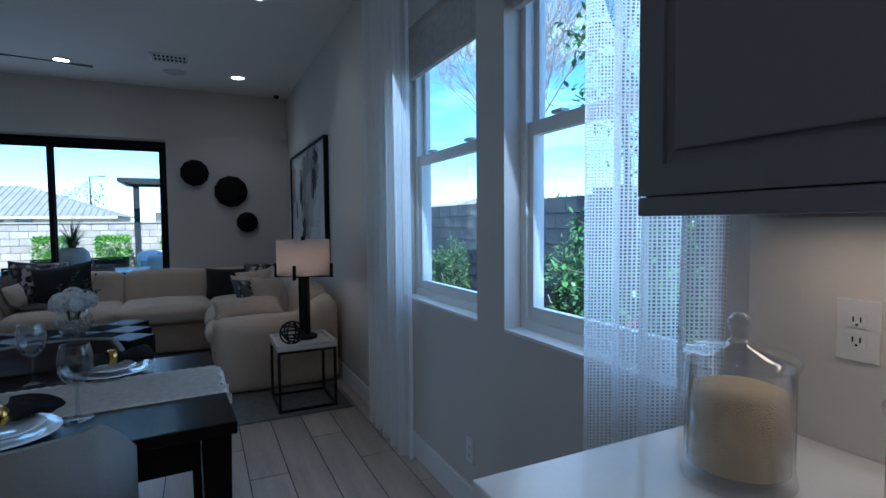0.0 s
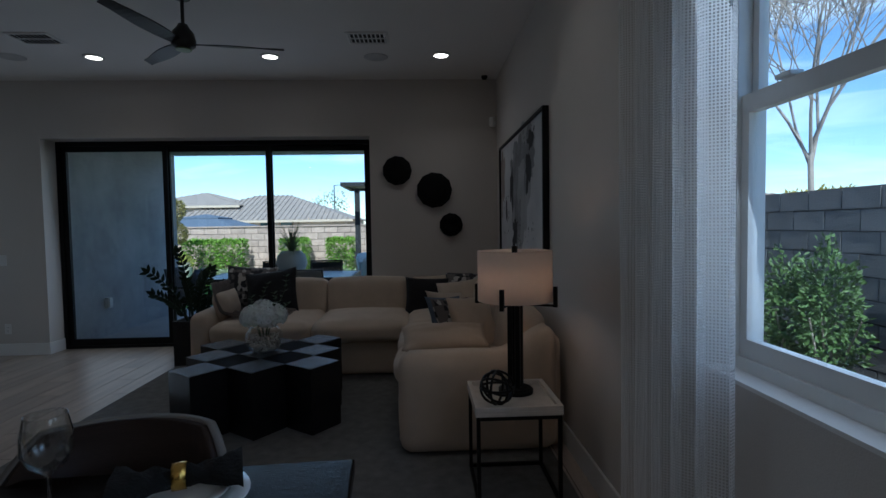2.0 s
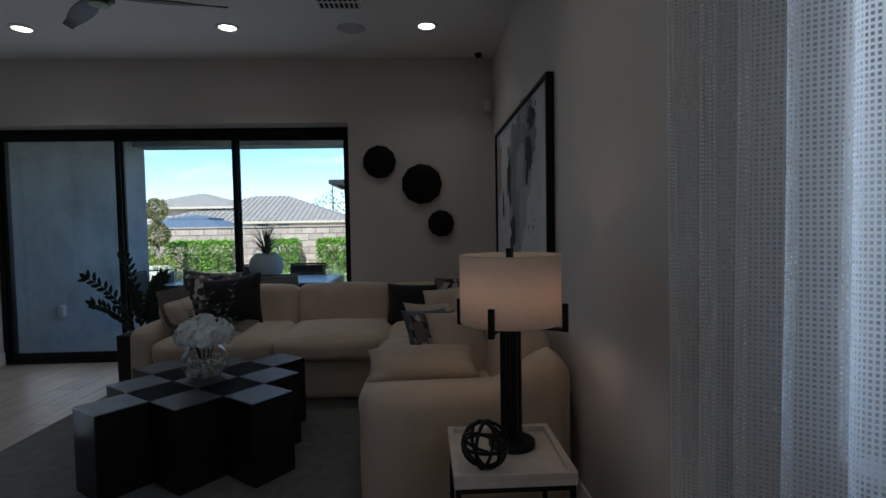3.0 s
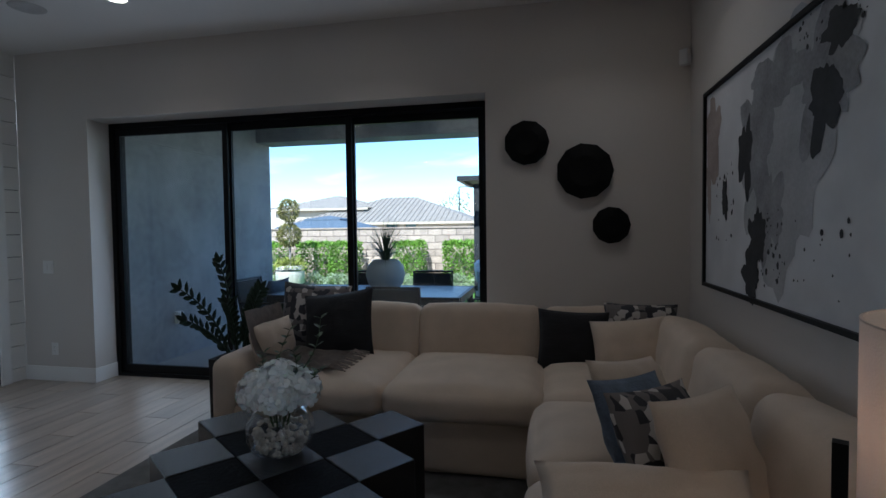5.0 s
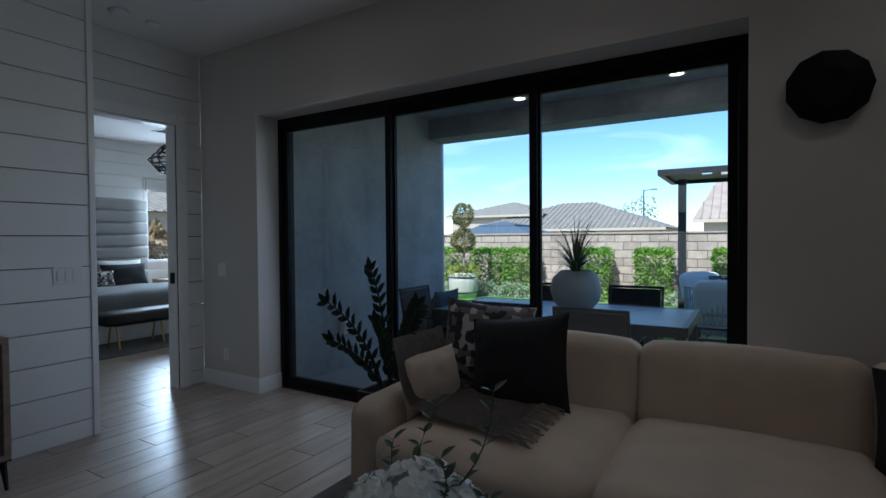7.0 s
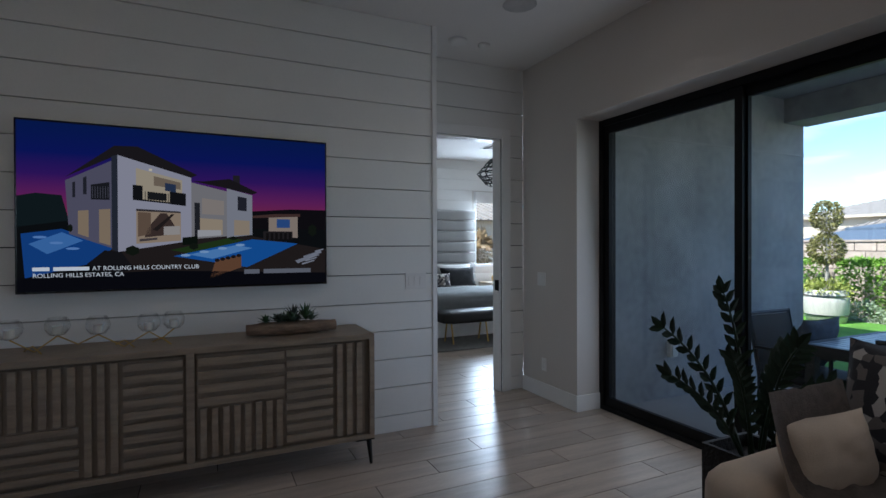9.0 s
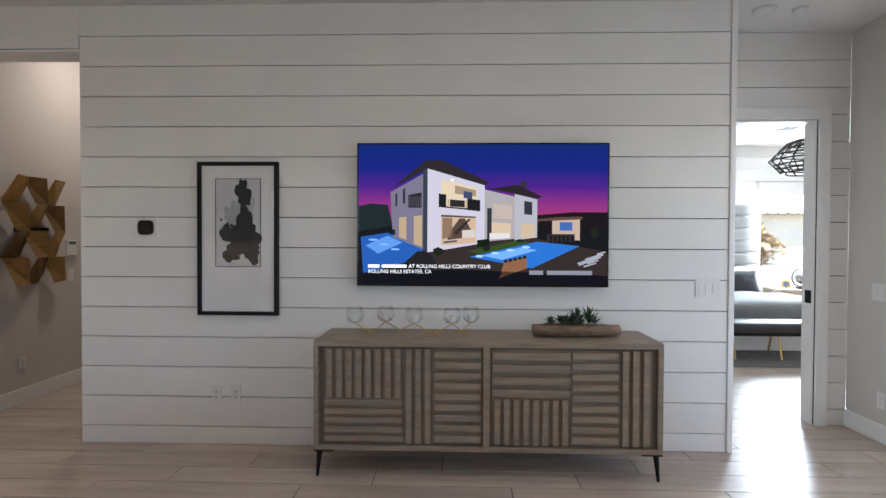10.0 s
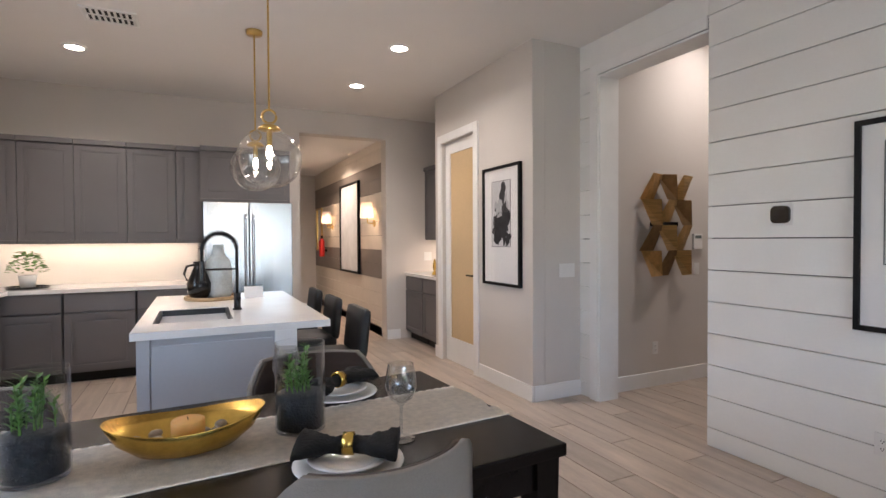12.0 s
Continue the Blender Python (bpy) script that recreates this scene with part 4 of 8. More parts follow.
def curtain(y0, y1, x, label, seed, folds):
    e = thing("curtain", (x, (y0 + y1) / 2, 0), label, "curtain", "sheer curtains")
    bm = bm_new()
    uv = bm.loops.layers.uv.new("UVMap")
    nu, nv, w = folds * 14, 24, y1 - y0
    g = {}
    for i in range(nu + 1):
        for j in range(nv + 1):
            u, v = i / nu, j / nv
            amp = 0.036 + 0.012 * noise.noise(Vector((u * 4, v * 1.5, seed)))
            dx = amp * math.sin(u * folds * 2 * math.pi + 0.5 * noise.noise(Vector((u * 3, v * 2, seed + 4))))
            dy = 0.015 * noise.noise(Vector((u * 5, v * 2, seed + 9)))
            g[(i, j)] = bm.verts.new((dx, -w / 2 + w * u + dy, 0.02 + 2.86 * v))
    for i in range(nu):
        for j in range(nv):
            f = bm.faces.new((g[(i, j)], g[(i + 1, j)], g[(i + 1, j + 1)], g[(i, j + 1)]))
            for lp, (a, b) in zip(f.loops, ((i, j), (i + 1, j), (i + 1, j + 1), (i, j + 1))):
                lp[uv].uv = (a / nu * w * 1.6, b / nv * 2.86)
    part("cloth", bm, SHEER, e, "open weave grey sheer cloth", True)
    part("rod", tube([(0, -w / 2 - 0.06, 2.90), (0, w / 2 + 0.06, 2.90)], 0.012, 10), BLACKMETAL, e, "black curtain rod")
    part("bracket", span(-0.008, EX0 - x - 0.001, -0.012, 0.012, 2.915, 2.935), BLACKMETAL, e)


curtain(3.20, 3.88, 1.545, "grey open-weave sheer curtain hanging in folds beside the window", 1, 5)
curtain(1.31, 1.765, 1.555, "grey open-weave sheer curtain between the window and kitchen counter", 2, 4)

# ceiling fixtures
LEDFACE = glow("led_disc", (1.0, 0.84, 0.66), 6.0)
VENTDARK = mat("vent_inside", (0.03, 0.03, 0.03), 0.9)
for cx, cy in CANS_LIVING + CANS_KITCHEN:
    e = thing("recessed_light", (cx, cy, CEIL), "round white recessed ceiling light, switched on", "ceiling light", "recessed lights")
    part("trim_ring", lathe([(0.095, -0.001), (0.095, -0.008), (0.072, -0.014), (0.068, -0.002), (0.095, -0.001)], 28), TRIM, e, "white trim ring", True)
    part("lens", lathe([(0, -0.006), (0.068, -0.006), (0.068, -0.002), (0, -0.002)], 28), LEDFACE, e, "glowing lens")


def ceiling_vent(x, y, w, d, rz=0):
    e = thing("ceiling_vent", pose(x, y, CEIL, 0, 0, rz), "white louvred ceiling air vent", "vent", "ceiling vents")
    bm = bm_new()
    box(bm, -w / 2, w / 2, -d / 2, -d / 2 + 0.02, -0.012, -0.001)
    box(bm, -w / 2, w / 2, d / 2 - 0.02, d / 2, -0.012, -0.001)
    box(bm, -w / 2, -w / 2 + 0.02, -d / 2 + 0.02, d / 2 - 0.02, -0.012, -0.001)
    box(bm, w / 2 - 0.02, w / 2, -d / 2 + 0.02, d / 2 - 0.02, -0.012, -0.001)
    part("vent_frame", bm, TRIM, e)
    part("backing", span(-w / 2 + 0.02, w / 2 - 0.02, -d / 2 + 0.02, d / 2 - 0.02, -0.003, -0.001), VENTDARK, e, "dark duct behind the slats")
    for k in range(9):
        x0 = -w / 2 + 0.03 + k * (w - 0.06) / 8
        for y0, y1 in ((-d / 2 + 0.021, -0.008), (0.008, d / 2 - 0.021)):
            bm = bm_new()
            box(bm, -0.009, 0.009, y0, y1, -0.001, 0.001)
            part("slat", bm, TRIM, e, at=pose(x0, 0, -0.009, 0, 35, 0))
    part("divider", span(-w / 2 + 0.021, w / 2 - 0.021, -0.006, 0.006, -0.012, -0.004), TRIM, e)


ceiling_vent(0.29, 6.47, 0.36, 0.26)
ceiling_vent(-2.55, 6.48, 0.36, 0.26)
ceiling_vent(-0.10, -0.14, 0.36, 0.26)
SPKR = mat("speaker_mesh", (0.55, 0.54, 0.53), 0.8, bump=0.5, bscale=500)
for x, y in ((0.317, 6.985), (-3.13, 6.965), (-1.9, 5.0)):
    e = thing("ceiling_speaker", (x, y, CEIL), "round flush ceiling speaker with a painted grille", "speaker", "ceiling speakers")
    part("grille", lathe([(0, -0.006), (0.11, -0.005), (0.118, -0.001), (0, -0.001)], 32), SPKR, e, smooth=True)
for x, y, r in ((-3.852, 6.85, 0.075), (-3.845, 7.09, 0.05)):
    e = thing("smoke_detector", (x, y, CEIL), "round white ceiling smoke detector", "smoke detector", "detectors by the bedroom door")
    part("housing", lathe([(0, -0.032), (r * 0.6, -0.034), (r * 0.9, -0.024), (r, -0.001), (0, -0.001)], 28), PLASTIC, e, smooth=True)
e = thing("security_camera", (1.47, 7.62, CEIL), "small black dome security camera on the ceiling", "camera")
part("dome", lathe([(0, -0.045), (0.022, -0.04), (0.034, -0.022), (0.036, -0.001), (0, -0.001)], 20), PLASTIC_BLACK, e, smooth=True)
e = thing("motion_sensor", pose(1.57, 7.70, 2.50, 0, 0, 45), "white corner-mounted alarm detector", "sensor")
part("housing", span(-0.03, 0.03, -0.03, 0.03, 0, 0.11, 0.01), PLASTIC, e)
part("lens_window", span(-0.02, 0.02, -0.034, -0.0305, 0.02, 0.06, 0.001), TRIM, e)

# ceiling fan
fan = thing("ceiling_fan", (-0.90, 5.56, CEIL), "black three-blade ceiling fan on a short rod", "ceiling fan")
FANBLACK = mat("fan_black", (0.016, 0.015, 0.015), 0.4, var=0.2)
part("canopy", lathe([(0, -0.07), (0.05, -0.07), (0.062, -0.055), (0.066, -0.001), (0, -0.001)], 28), FANBLACK, fan, smooth=True)
part("downrod", lathe([(0, -0.24), (0.012, -0.24), (0.012, -0.071), (0, -0.071)], 14), FANBLACK, fan)
part("motor", lathe([(0, -0.24), (0.03, -0.242), (0.045, -0.27), (0.07, -0.30), (0.082, -0.35), (0.078, -0.39), (0.05, -0.41), (0, -0.412)], 28), FANBLACK, fan, smooth=True)
part("lower_cap", lathe([(0, -0.425), (0.05, -0.42), (0.055, -0.413), (0, -0.413)], 24), mat("fan_cap", (0.18, 0.24, 0.10), 0.4), fan, "dull green cap")
for a in (16, 136, 256):
    bm = bm_new()
    lo, hi = [], []
    for q in range(13):
        t = q / 12
        r, wd = 0.06 + 0.61 * t, 0.045 + 0.05 * math.sin(math.pi * min(1, t * 1.15)) * (1 - 0.3 * t)
        for sgn, lst in ((1, lo), (-1, hi)):
            lst.append((bm.verts.new((r, sgn * wd * 0.6, sgn * 0.012 + 0.02 * t)), bm.verts.new((r, sgn * wd * 0.6, sgn * 0.012 + 0.02 * t - 0.008))))
    for q in range(12):
        for s in (0, 1):
            bm.faces.new((lo[q][s], lo[q + 1][s], hi[q + 1][s], hi[q][s]))
        for lst in (lo, hi):
            bm.faces.new((lst[q][0], lst[q + 1][0], lst[q + 1][1], lst[q][1]))
    for q in (0, 12):
        bm.faces.new((lo[q][0], hi[q][0], hi[q][1], lo[q][1]))
    part("blade", bm, FANBLACK, fan, smooth=False, at=pose(0, 0, -0.37, 0, 0, a))

# television
tv = thing("television", Matrix.Translation((-3.699, 4.886, 1.602)) @ WEST, "large wall-mounted flat television showing a house at dusk", "television")
TW_, TH_ = 1.69, 0.965
part("body", span(-TW_ / 2, TW_ / 2, -TH_ / 2, TH_ / 2, 0.025, 0.058, 0.004), PLASTIC_BLACK, tv, "thin black bezel")
part("wall_mount", span(-0.3, 0.3, -0.2, 0.2, 0.001, 0.0249), IRON, tv)
SW_, SH_ = TW_ - 0.02, TH_ - 0.024


def screen_sky():
    m = glow("screen_sky", (0.1, 0.05, 0.3), 0.17)
    n, l = m.node_tree.nodes, m.node_tree.links
    tc, sp_, rp = n.new("ShaderNodeTexCoord"), n.new("ShaderNodeSeparateXYZ"), n.new("ShaderNodeValToRGB")
    l.new(tc.outputs["Object"], sp_.inputs["Vector"])
    mr = n.new("ShaderNodeMapRange")
    mr.inputs["From Min"].default_value, mr.inputs["From Max"].default_value = -0.05, 0.47
    l.new(sp_.outputs["Y"], mr.inputs["Value"])
    l.new(mr.outputs["Result"], rp.inputs["Fac"])
    e = rp.color_ramp.elements
    e[0].color, e[1].color = (0.45, 0.05, 0.13, 1), (0.008, 0.025, 0.16, 1)
    for p, c in ((0.22, (0.28, 0.035, 0.22, 1)), (0.45, (0.075, 0.02, 0.24, 1)), (0.68, (0.012, 0.02, 0.22, 1))):
        e.new(p).color = c
    l.new(rp.outputs["Color"], n["Emission"].inputs["Color"])
    return m


scr = part("screen", span(-SW_ / 2, SW_ / 2, -SH_ / 2, SH_ / 2, 0.0581, 0.0590), screen_sky(), tv, "lit screen with a dusk scene")
GLOWS = {}


def shape(name, col, layer, *pts):
    """A flat patch of the picture; pts run 0 to 100 across and down the screen."""
    key = (name, col)
    if key not in GLOWS:
        GLOWS[key] = glow("screen_" + name, col, 0.22)
    bm = bm_new()
    for poly in (pts if isinstance(pts[0][0], tuple) else (pts,)):
        bm.faces.new([bm.verts.new(((x / 100 - 0.5) * SW_, (0.5 - y / 100) * SH_, 0.0591 + 0.00005 * layer)) for x, y in poly])
    part(name, bm, GLOWS[key], scr)


def rect(x0, x1, y0, y1):
    return ((x0, y0), (x1, y0), (x1, y1), (x0, y1))


shape("lawn_dark", (0.008, 0.009, 0.010), 1, (0, 56), (8, 53), (20, 58), (60, 54), (74, 50), (100, 48), (100, 100), (0, 100))
shape("tree_line", (0.012, 0.020, 0.022), 2, (0, 44), (5, 42), (12, 43), (14, 58), (0, 62))
shape("hill", (0.010, 0.008, 0.010), 2, (72, 50), (86, 48), (100, 48), (100, 62), (72, 62))
shape("terrace", (0.030, 0.022, 0.020), 3, (24, 74), (48, 68), (72, 67), (100, 76), (100, 100), (30, 100))
shape("left_pool", (0.02, 0.09, 0.34), 4, (1, 66), (12, 63), (27, 74), (20, 84), (2, 92))
shape("pool_glow", (0.10, 0.26, 0.62), 5, (3, 72), (12, 65), (18, 70), (8, 78))
shape("house_side", (0.16, 0.145, 0.20), 6, (13, 34), (28, 19), (28, 76), (14, 66))
shape("house_front", (0.50, 0.47, 0.53), 7, (28, 17), (51, 28), (51, 70), (28, 77))
shape("house_link", (0.34, 0.31, 0.30), 6, (51, 32), (63, 37), (63, 67), (51, 69))
shape("house_wing", (0.38, 0.37, 0.40), 7, (63, 35), (72, 39), (72, 66), (63, 68))
shape("main_roof", (0.022, 0.018, 0.020), 8, (13, 32), (27, 11.5), (34, 11), (53, 27), (51, 29), (28, 17))
shape("wing_roof", (0.020, 0.016, 0.018), 8, (55, 31), (64, 28.5), (74, 37), (72, 38.5), (63, 35), (51, 31))
shape("chimney", (0.03, 0.025, 0.03), 7, *rect(65.2, 67.6, 26, 33))
shape("balcony_room", (0.62, 0.50, 0.34), 9, (33.5, 24.5), (48, 31), (48, 47), (33.5, 44))
shape("balcony_rail", (0.012, 0.012, 0.014), 10, (32.5, 35), (35.5, 35.5), (35.5, 45), (32.5, 44.5))
shape("balcony_rail", (0.012, 0.012, 0.014), 10, (44, 38.5), (49.2, 39.5), (49.2, 47.5), (44, 46.6))
shape("balcony_rail", (0.012, 0.012, 0.014), 10, (35.5, 44), (44, 45.4), (44, 46.4), (35.5, 45))
shape("balcony_chair", (0.02, 0.02, 0.02), 10, (37, 39), (43, 40), (43, 44.6), (37, 44))
shape("ground_room", (0.50, 0.36, 0.24), 9, (33.5, 51), (47.5, 52), (47.5, 70), (33.5, 72))
shape("ground_furniture", (0.08, 0.05, 0.04), 10, (37, 62), (41, 52.5), (43, 52.5), (46, 62), (45, 66), (36, 68))
shape("dark_column", (0.035, 0.04, 0.055), 9, (26.2, 18), (28, 17), (28, 77), (26.2, 75.5))
shape("side_opening", (0.42, 0.30, 0.19), 9, (16.5, 52), (19.5, 51.5), (19.5, 68), (16.5, 66))
shape("side_opening", (0.42, 0.30, 0.19), 9, (22.5, 51), (25.8, 50.5), (25.8, 73), (22.5, 71))
shape("side_window", (0.03, 0.03, 0.04), 9, (15, 35), (15.8, 34.5), (15.8, 44), (15, 44))
shape("side_window", (0.03, 0.03, 0.04), 9, (18, 32), (19, 31), (19, 42), (18, 42))
shape("side_balcony", (0.02, 0.02, 0.024), 9, (20.2, 36), (25.6, 34), (25.6, 45), (20.2, 45))
shape("link_glass", (0.55, 0.42, 0.28), 8, (52.5, 55), (61.5, 56), (61.5, 66), (52.5, 67))
shape("wing_window", (0.03, 0.03, 0.04), 9, (66.8, 40), (70, 41), (70, 50), (66.8, 49.5))
shape("wing_door", (0.50, 0.38, 0.26), 9, (65.5, 56), (71, 56.5), (71, 66), (65.5, 66.5))
shape("lawn", (0.03, 0.06, 0.015), 8, (44, 76), (64, 68), (69, 69.5), (52, 79))
shape("pool", (0.025, 0.14, 0.48), 9, (45, 80), (72, 69), (89, 72), (70, 88))
shape("pool_glow", (0.16, 0.36, 0.72), 10, (50, 79), (66, 73), (72, 75), (58, 82))
shape("fire_wall", (0.22, 0.10, 0.05), 11, (59, 83), (68, 79.5), (68, 88), (57, 95))
shape("hedge", (0.008, 0.012, 0.008), 11, (48, 68), (53, 67), (53, 72), (48, 73))
shape("pavilion", (0.45, 0.34, 0.26), 8, (78, 52.5), (89, 52), (89, 68), (78, 67))
shape("pavilion_picture", (0.05, 0.12, 0.34), 9, *rect(81, 86, 55, 61))
shape("pavilion_roof", (0.10, 0.05, 0.04), 9, (72, 53), (80, 51.5), (90, 51), (90, 53), (72, 54.5))
shape("pavilion_bar", (0.03, 0.025, 0.025), 9, *rect(76, 87, 63.5, 69))
shape("lounger", (0.30, 0.30, 0.34), 10, ((88, 84), (96, 79), (97, 80.5), (89, 86)), ((91, 81), (98, 77), (98.5, 78.5), (92, 83)))
shape("chair_shadow", (0.015, 0.014, 0.016), 10, (19, 84), (24, 76), (29, 77), (33, 88), (24, 92))
shape("foot_shade", (0.006, 0.006, 0.009), 11, (0, 92), (40, 89), (100, 93), (100, 100), (0, 100))
shape("ceiling_light", (1.0, 0.85, 0.6), 11, *rect(37.5, 38.5, 24.5, 26))
shape("balcony_wall", (0.30, 0.22, 0.15), 10, (39, 29), (47.5, 32.5), (47.5, 37), (39, 35))
shape("balcony_picture", (0.04, 0.06, 0.12), 11, (42.5, 33), (46, 34), (46, 39), (42.5, 38))
for k in range(9):
    x = 36.2 + 0.9 * k
    shape("rail_bar", (0.02, 0.02, 0.022), 11, (x, 38.8 + 0.12 * k), (x + 0.22, 38.8 + 0.12 * k), (x + 0.22, 45.2 + 0.12 * k), (x, 45.2 + 0.12 * k))
for k in range(7):
    x = 20.6 + 0.75 * k
    shape("rail_bar", (0.14, 0.13, 0.16), 11, *rect(x, x + 0.14, 37, 44))
shape("room_back_wall", (0.22, 0.14, 0.09), 10, (34, 52), (38, 52.3), (38, 66), (34, 67.5))
shape("stair", (0.03, 0.022, 0.02), 11, (38.5, 63), (44.5, 53), (45.5, 53), (40, 64))
shape("sofa", (0.55, 0.48, 0.42), 11, (42, 61), (47.2, 60.5), (47.2, 66), (42, 66.5))
shape("table", (0.10, 0.08, 0.08), 12, (34.5, 69), (40, 68), (40, 69.4), (34.5, 70.6))
shape("lintel", (0.06, 0.05, 0.05), 10, (33.5, 50), (47.5, 51.2), (47.5, 52.2), (33.5, 51.4))
shape("link_panel", (0.44, 0.36, 0.30), 9, (54.5, 42), (62, 43.5), (62, 53), (54.5, 52.5))
shape("link_screen", (0.03, 0.03, 0.035), 9, (52, 45), (53.8, 45.2), (53.8, 67), (52, 67.5))
shape("lounge_seat", (0.62, 0.58, 0.56), 10, (53, 63), (61, 63), (61, 66.5), (53, 67.5))
for x, y, w, h in ((30, 73, 4.6, 6.5), (50, 71.5, 3.4, 4.5), (63.5, 67, 3.4, 2.6), (13.6, 60, 1.5, 5), (93, 58, 3.6, 9)):
    shape("planting", (0.012, 0.016, 0.010), 12, *[(x + w * (0.5 + 0.5 * math.cos(a * 0.5236) * (0.85 + 0.15 * (a % 2))), y + h * (0.5 - 0.5 * math.sin(a * 0.5236) * (0.85 + 0.15 * (a % 2)))) for a in range(12)])
for k in range(4):
    shape("pool_light", (0.36, 0.55, 0.85), 11, *[(49 + 6.2 * k + 1.7 * math.cos(a * 0.7854), 79.5 - 2.2 * k + 0.9 * math.sin(a * 0.7854)) for a in range(8)])
for k in range(3):
    shape("pool_light", (0.20, 0.38, 0.78), 11, *[(6 + 4.5 * k + 2.0 * math.cos(a * 0.7854), 68 + 3.4 * k + 0.8 * math.sin(a * 0.7854)) for a in range(8)])
for k in range(5):
    shape("lounger", (0.34, 0.34, 0.38), 12, (90.5 + 1.3 * k, 86 - 2.2 * k), (95.5 + 0.9 * k, 83.6 - 2.0 * k), (95.7 + 0.9 * k, 84.4 - 2.0 * k), (90.8 + 1.3 * k, 87 - 2.2 * k))
for k in range(6):
    shape("bar_stool", (0.012, 0.010, 0.010), 11, *rect(77 + 1.7 * k, 78 + 1.7 * k, 64.5, 70))
for k in range(5):
    shape("fire_bowl", (0.02, 0.016, 0.016), 13, *[(59.5 + 1.9 * k + 0.9 * math.cos(a * 0.7854), 83 - 0.75 * k + 1.2 * math.sin(a * 0.7854)) for a in range(8)])
TEXT = glow("caption_white", (0.75, 0.75, 0.75), 0.32)
TEXT_DIM = glow("caption_grey", (0.16, 0.16, 0.18), 0.3)


def lettering(name, words, m, size, material, parent, extrude=0.0002):
    c = bpy.data.curves.new(name, "FONT")
    c.body, c.size, c.extrude = words, size, extrude
    tmp = bpy.data.objects.new(name, c)
    dg = bpy.context.evaluated_depsgraph_get()
    me = bpy.data.meshes.new_from_object(tmp.evaluated_get(dg))
    bpy.data.objects.remove(tmp)
    me.materials.clear()
    me.materials.append(material)
    ob = new(name, me)
    ob.parent, ob.matrix_basis = parent, m
    return ob


def at_screen(x, y):
    return Matrix.Translation(((x / 100 - 0.5) * SW_, (0.5 - y / 100) * SH_, 0.0602))


bm = bm_new()
for x0, x1 in ((4, 8.6), (9.6, 19.6)):
    box(bm, (x0 / 100 - 0.5) * SW_, (x1 / 100 - 0.5) * SW_, (0.5 - 0.880) * SH_, (0.5 - 0.858) * SH_, 0.0598, 0.0602)
part("caption_bars", bm, TEXT, scr)
lettering("caption", "AT ROLLING HILLS COUNTRY CLUB", at_screen(20.4, 88.1) @ Matrix.Diagonal((0.98, 1, 1, 1)), 0.0345, TEXT, scr)
lettering("caption", "ROLLING HILLS ESTATES, CA", at_screen(4, 91.9), 0.0335, TEXT, scr)
bm = bm_new()
for x0, x1 in ((69, 74.5), (76, 94)):
    box(bm, (x0 / 100 - 0.5) * SW_, (x1 / 100 - 0.5) * SW_, (0.5 - 0.925) * SH_, (0.5 - 0.895) * SH_, 0.0598, 0.0602)
part("logo_bar", bm, TEXT_DIM, scr)

# sideboard
SB = Vector((-3.46, 4.90, 0))
side = thing("sideboard", SB, "grey-washed oak sideboard with slatted doors on black metal legs", "sideboard")
BL, BD, ZB, ZT = 2.08, 0.44, 0.165, 0.825
body = part("body", span(-BD / 2, BD / 2 - 0.02, -BL / 2 + 0.03, BL / 2 - 0.03, ZB + 0.03, ZT - 0.035), OAK_SHADED, side)
part("top", span(-BD / 2, BD / 2, -BL / 2, BL / 2, ZT - 0.034, ZT, 0.003), OAK_H, side)
part("bottom_rail", span(-BD / 2, BD / 2, -BL / 2, BL / 2, ZB, ZB + 0.029, 0.003), OAK_H, side)
for s in (-1, 1):
    part("side_panel", span(-BD / 2, BD / 2, min(s * BL / 2, s * (BL / 2 - 0.029)), max(s * BL / 2, s * (BL / 2 - 0.029)), ZB + 0.0295, ZT - 0.0345), OAK, side)
part("centre_stile", span(BD / 2 - 0.019, BD / 2, -0.02, 0.02, ZB + 0.0295, ZT - 0.0345), OAK, side)
fx = BD / 2 - 0.019
z0d, z1d = ZB + 0.045, ZT - 0.048
zm_ = z0d + (z1d - z0d) * 0.48


def slats(door, y0, y1, z0, z1, vertical, count):
    for k in range(count):
        if vertical:
            st = (y1 - y0) / count
            part("slat", span(fx + 0.001, fx + 0.017, y0 + k * st + st * 0.22, y0 + (k + 1) * st - st * 0.22, z0 + 0.002, z1 - 0.002), OAK, door)
        else:
            st = (z1 - z0) / count
            part("slat", span(fx + 0.001, fx + 0.017, y0 + 0.002, y1 - 0.002, z0 + k * st + st * 0.22, z0 + (k + 1) * st - st * 0.22), OAK_H, door)


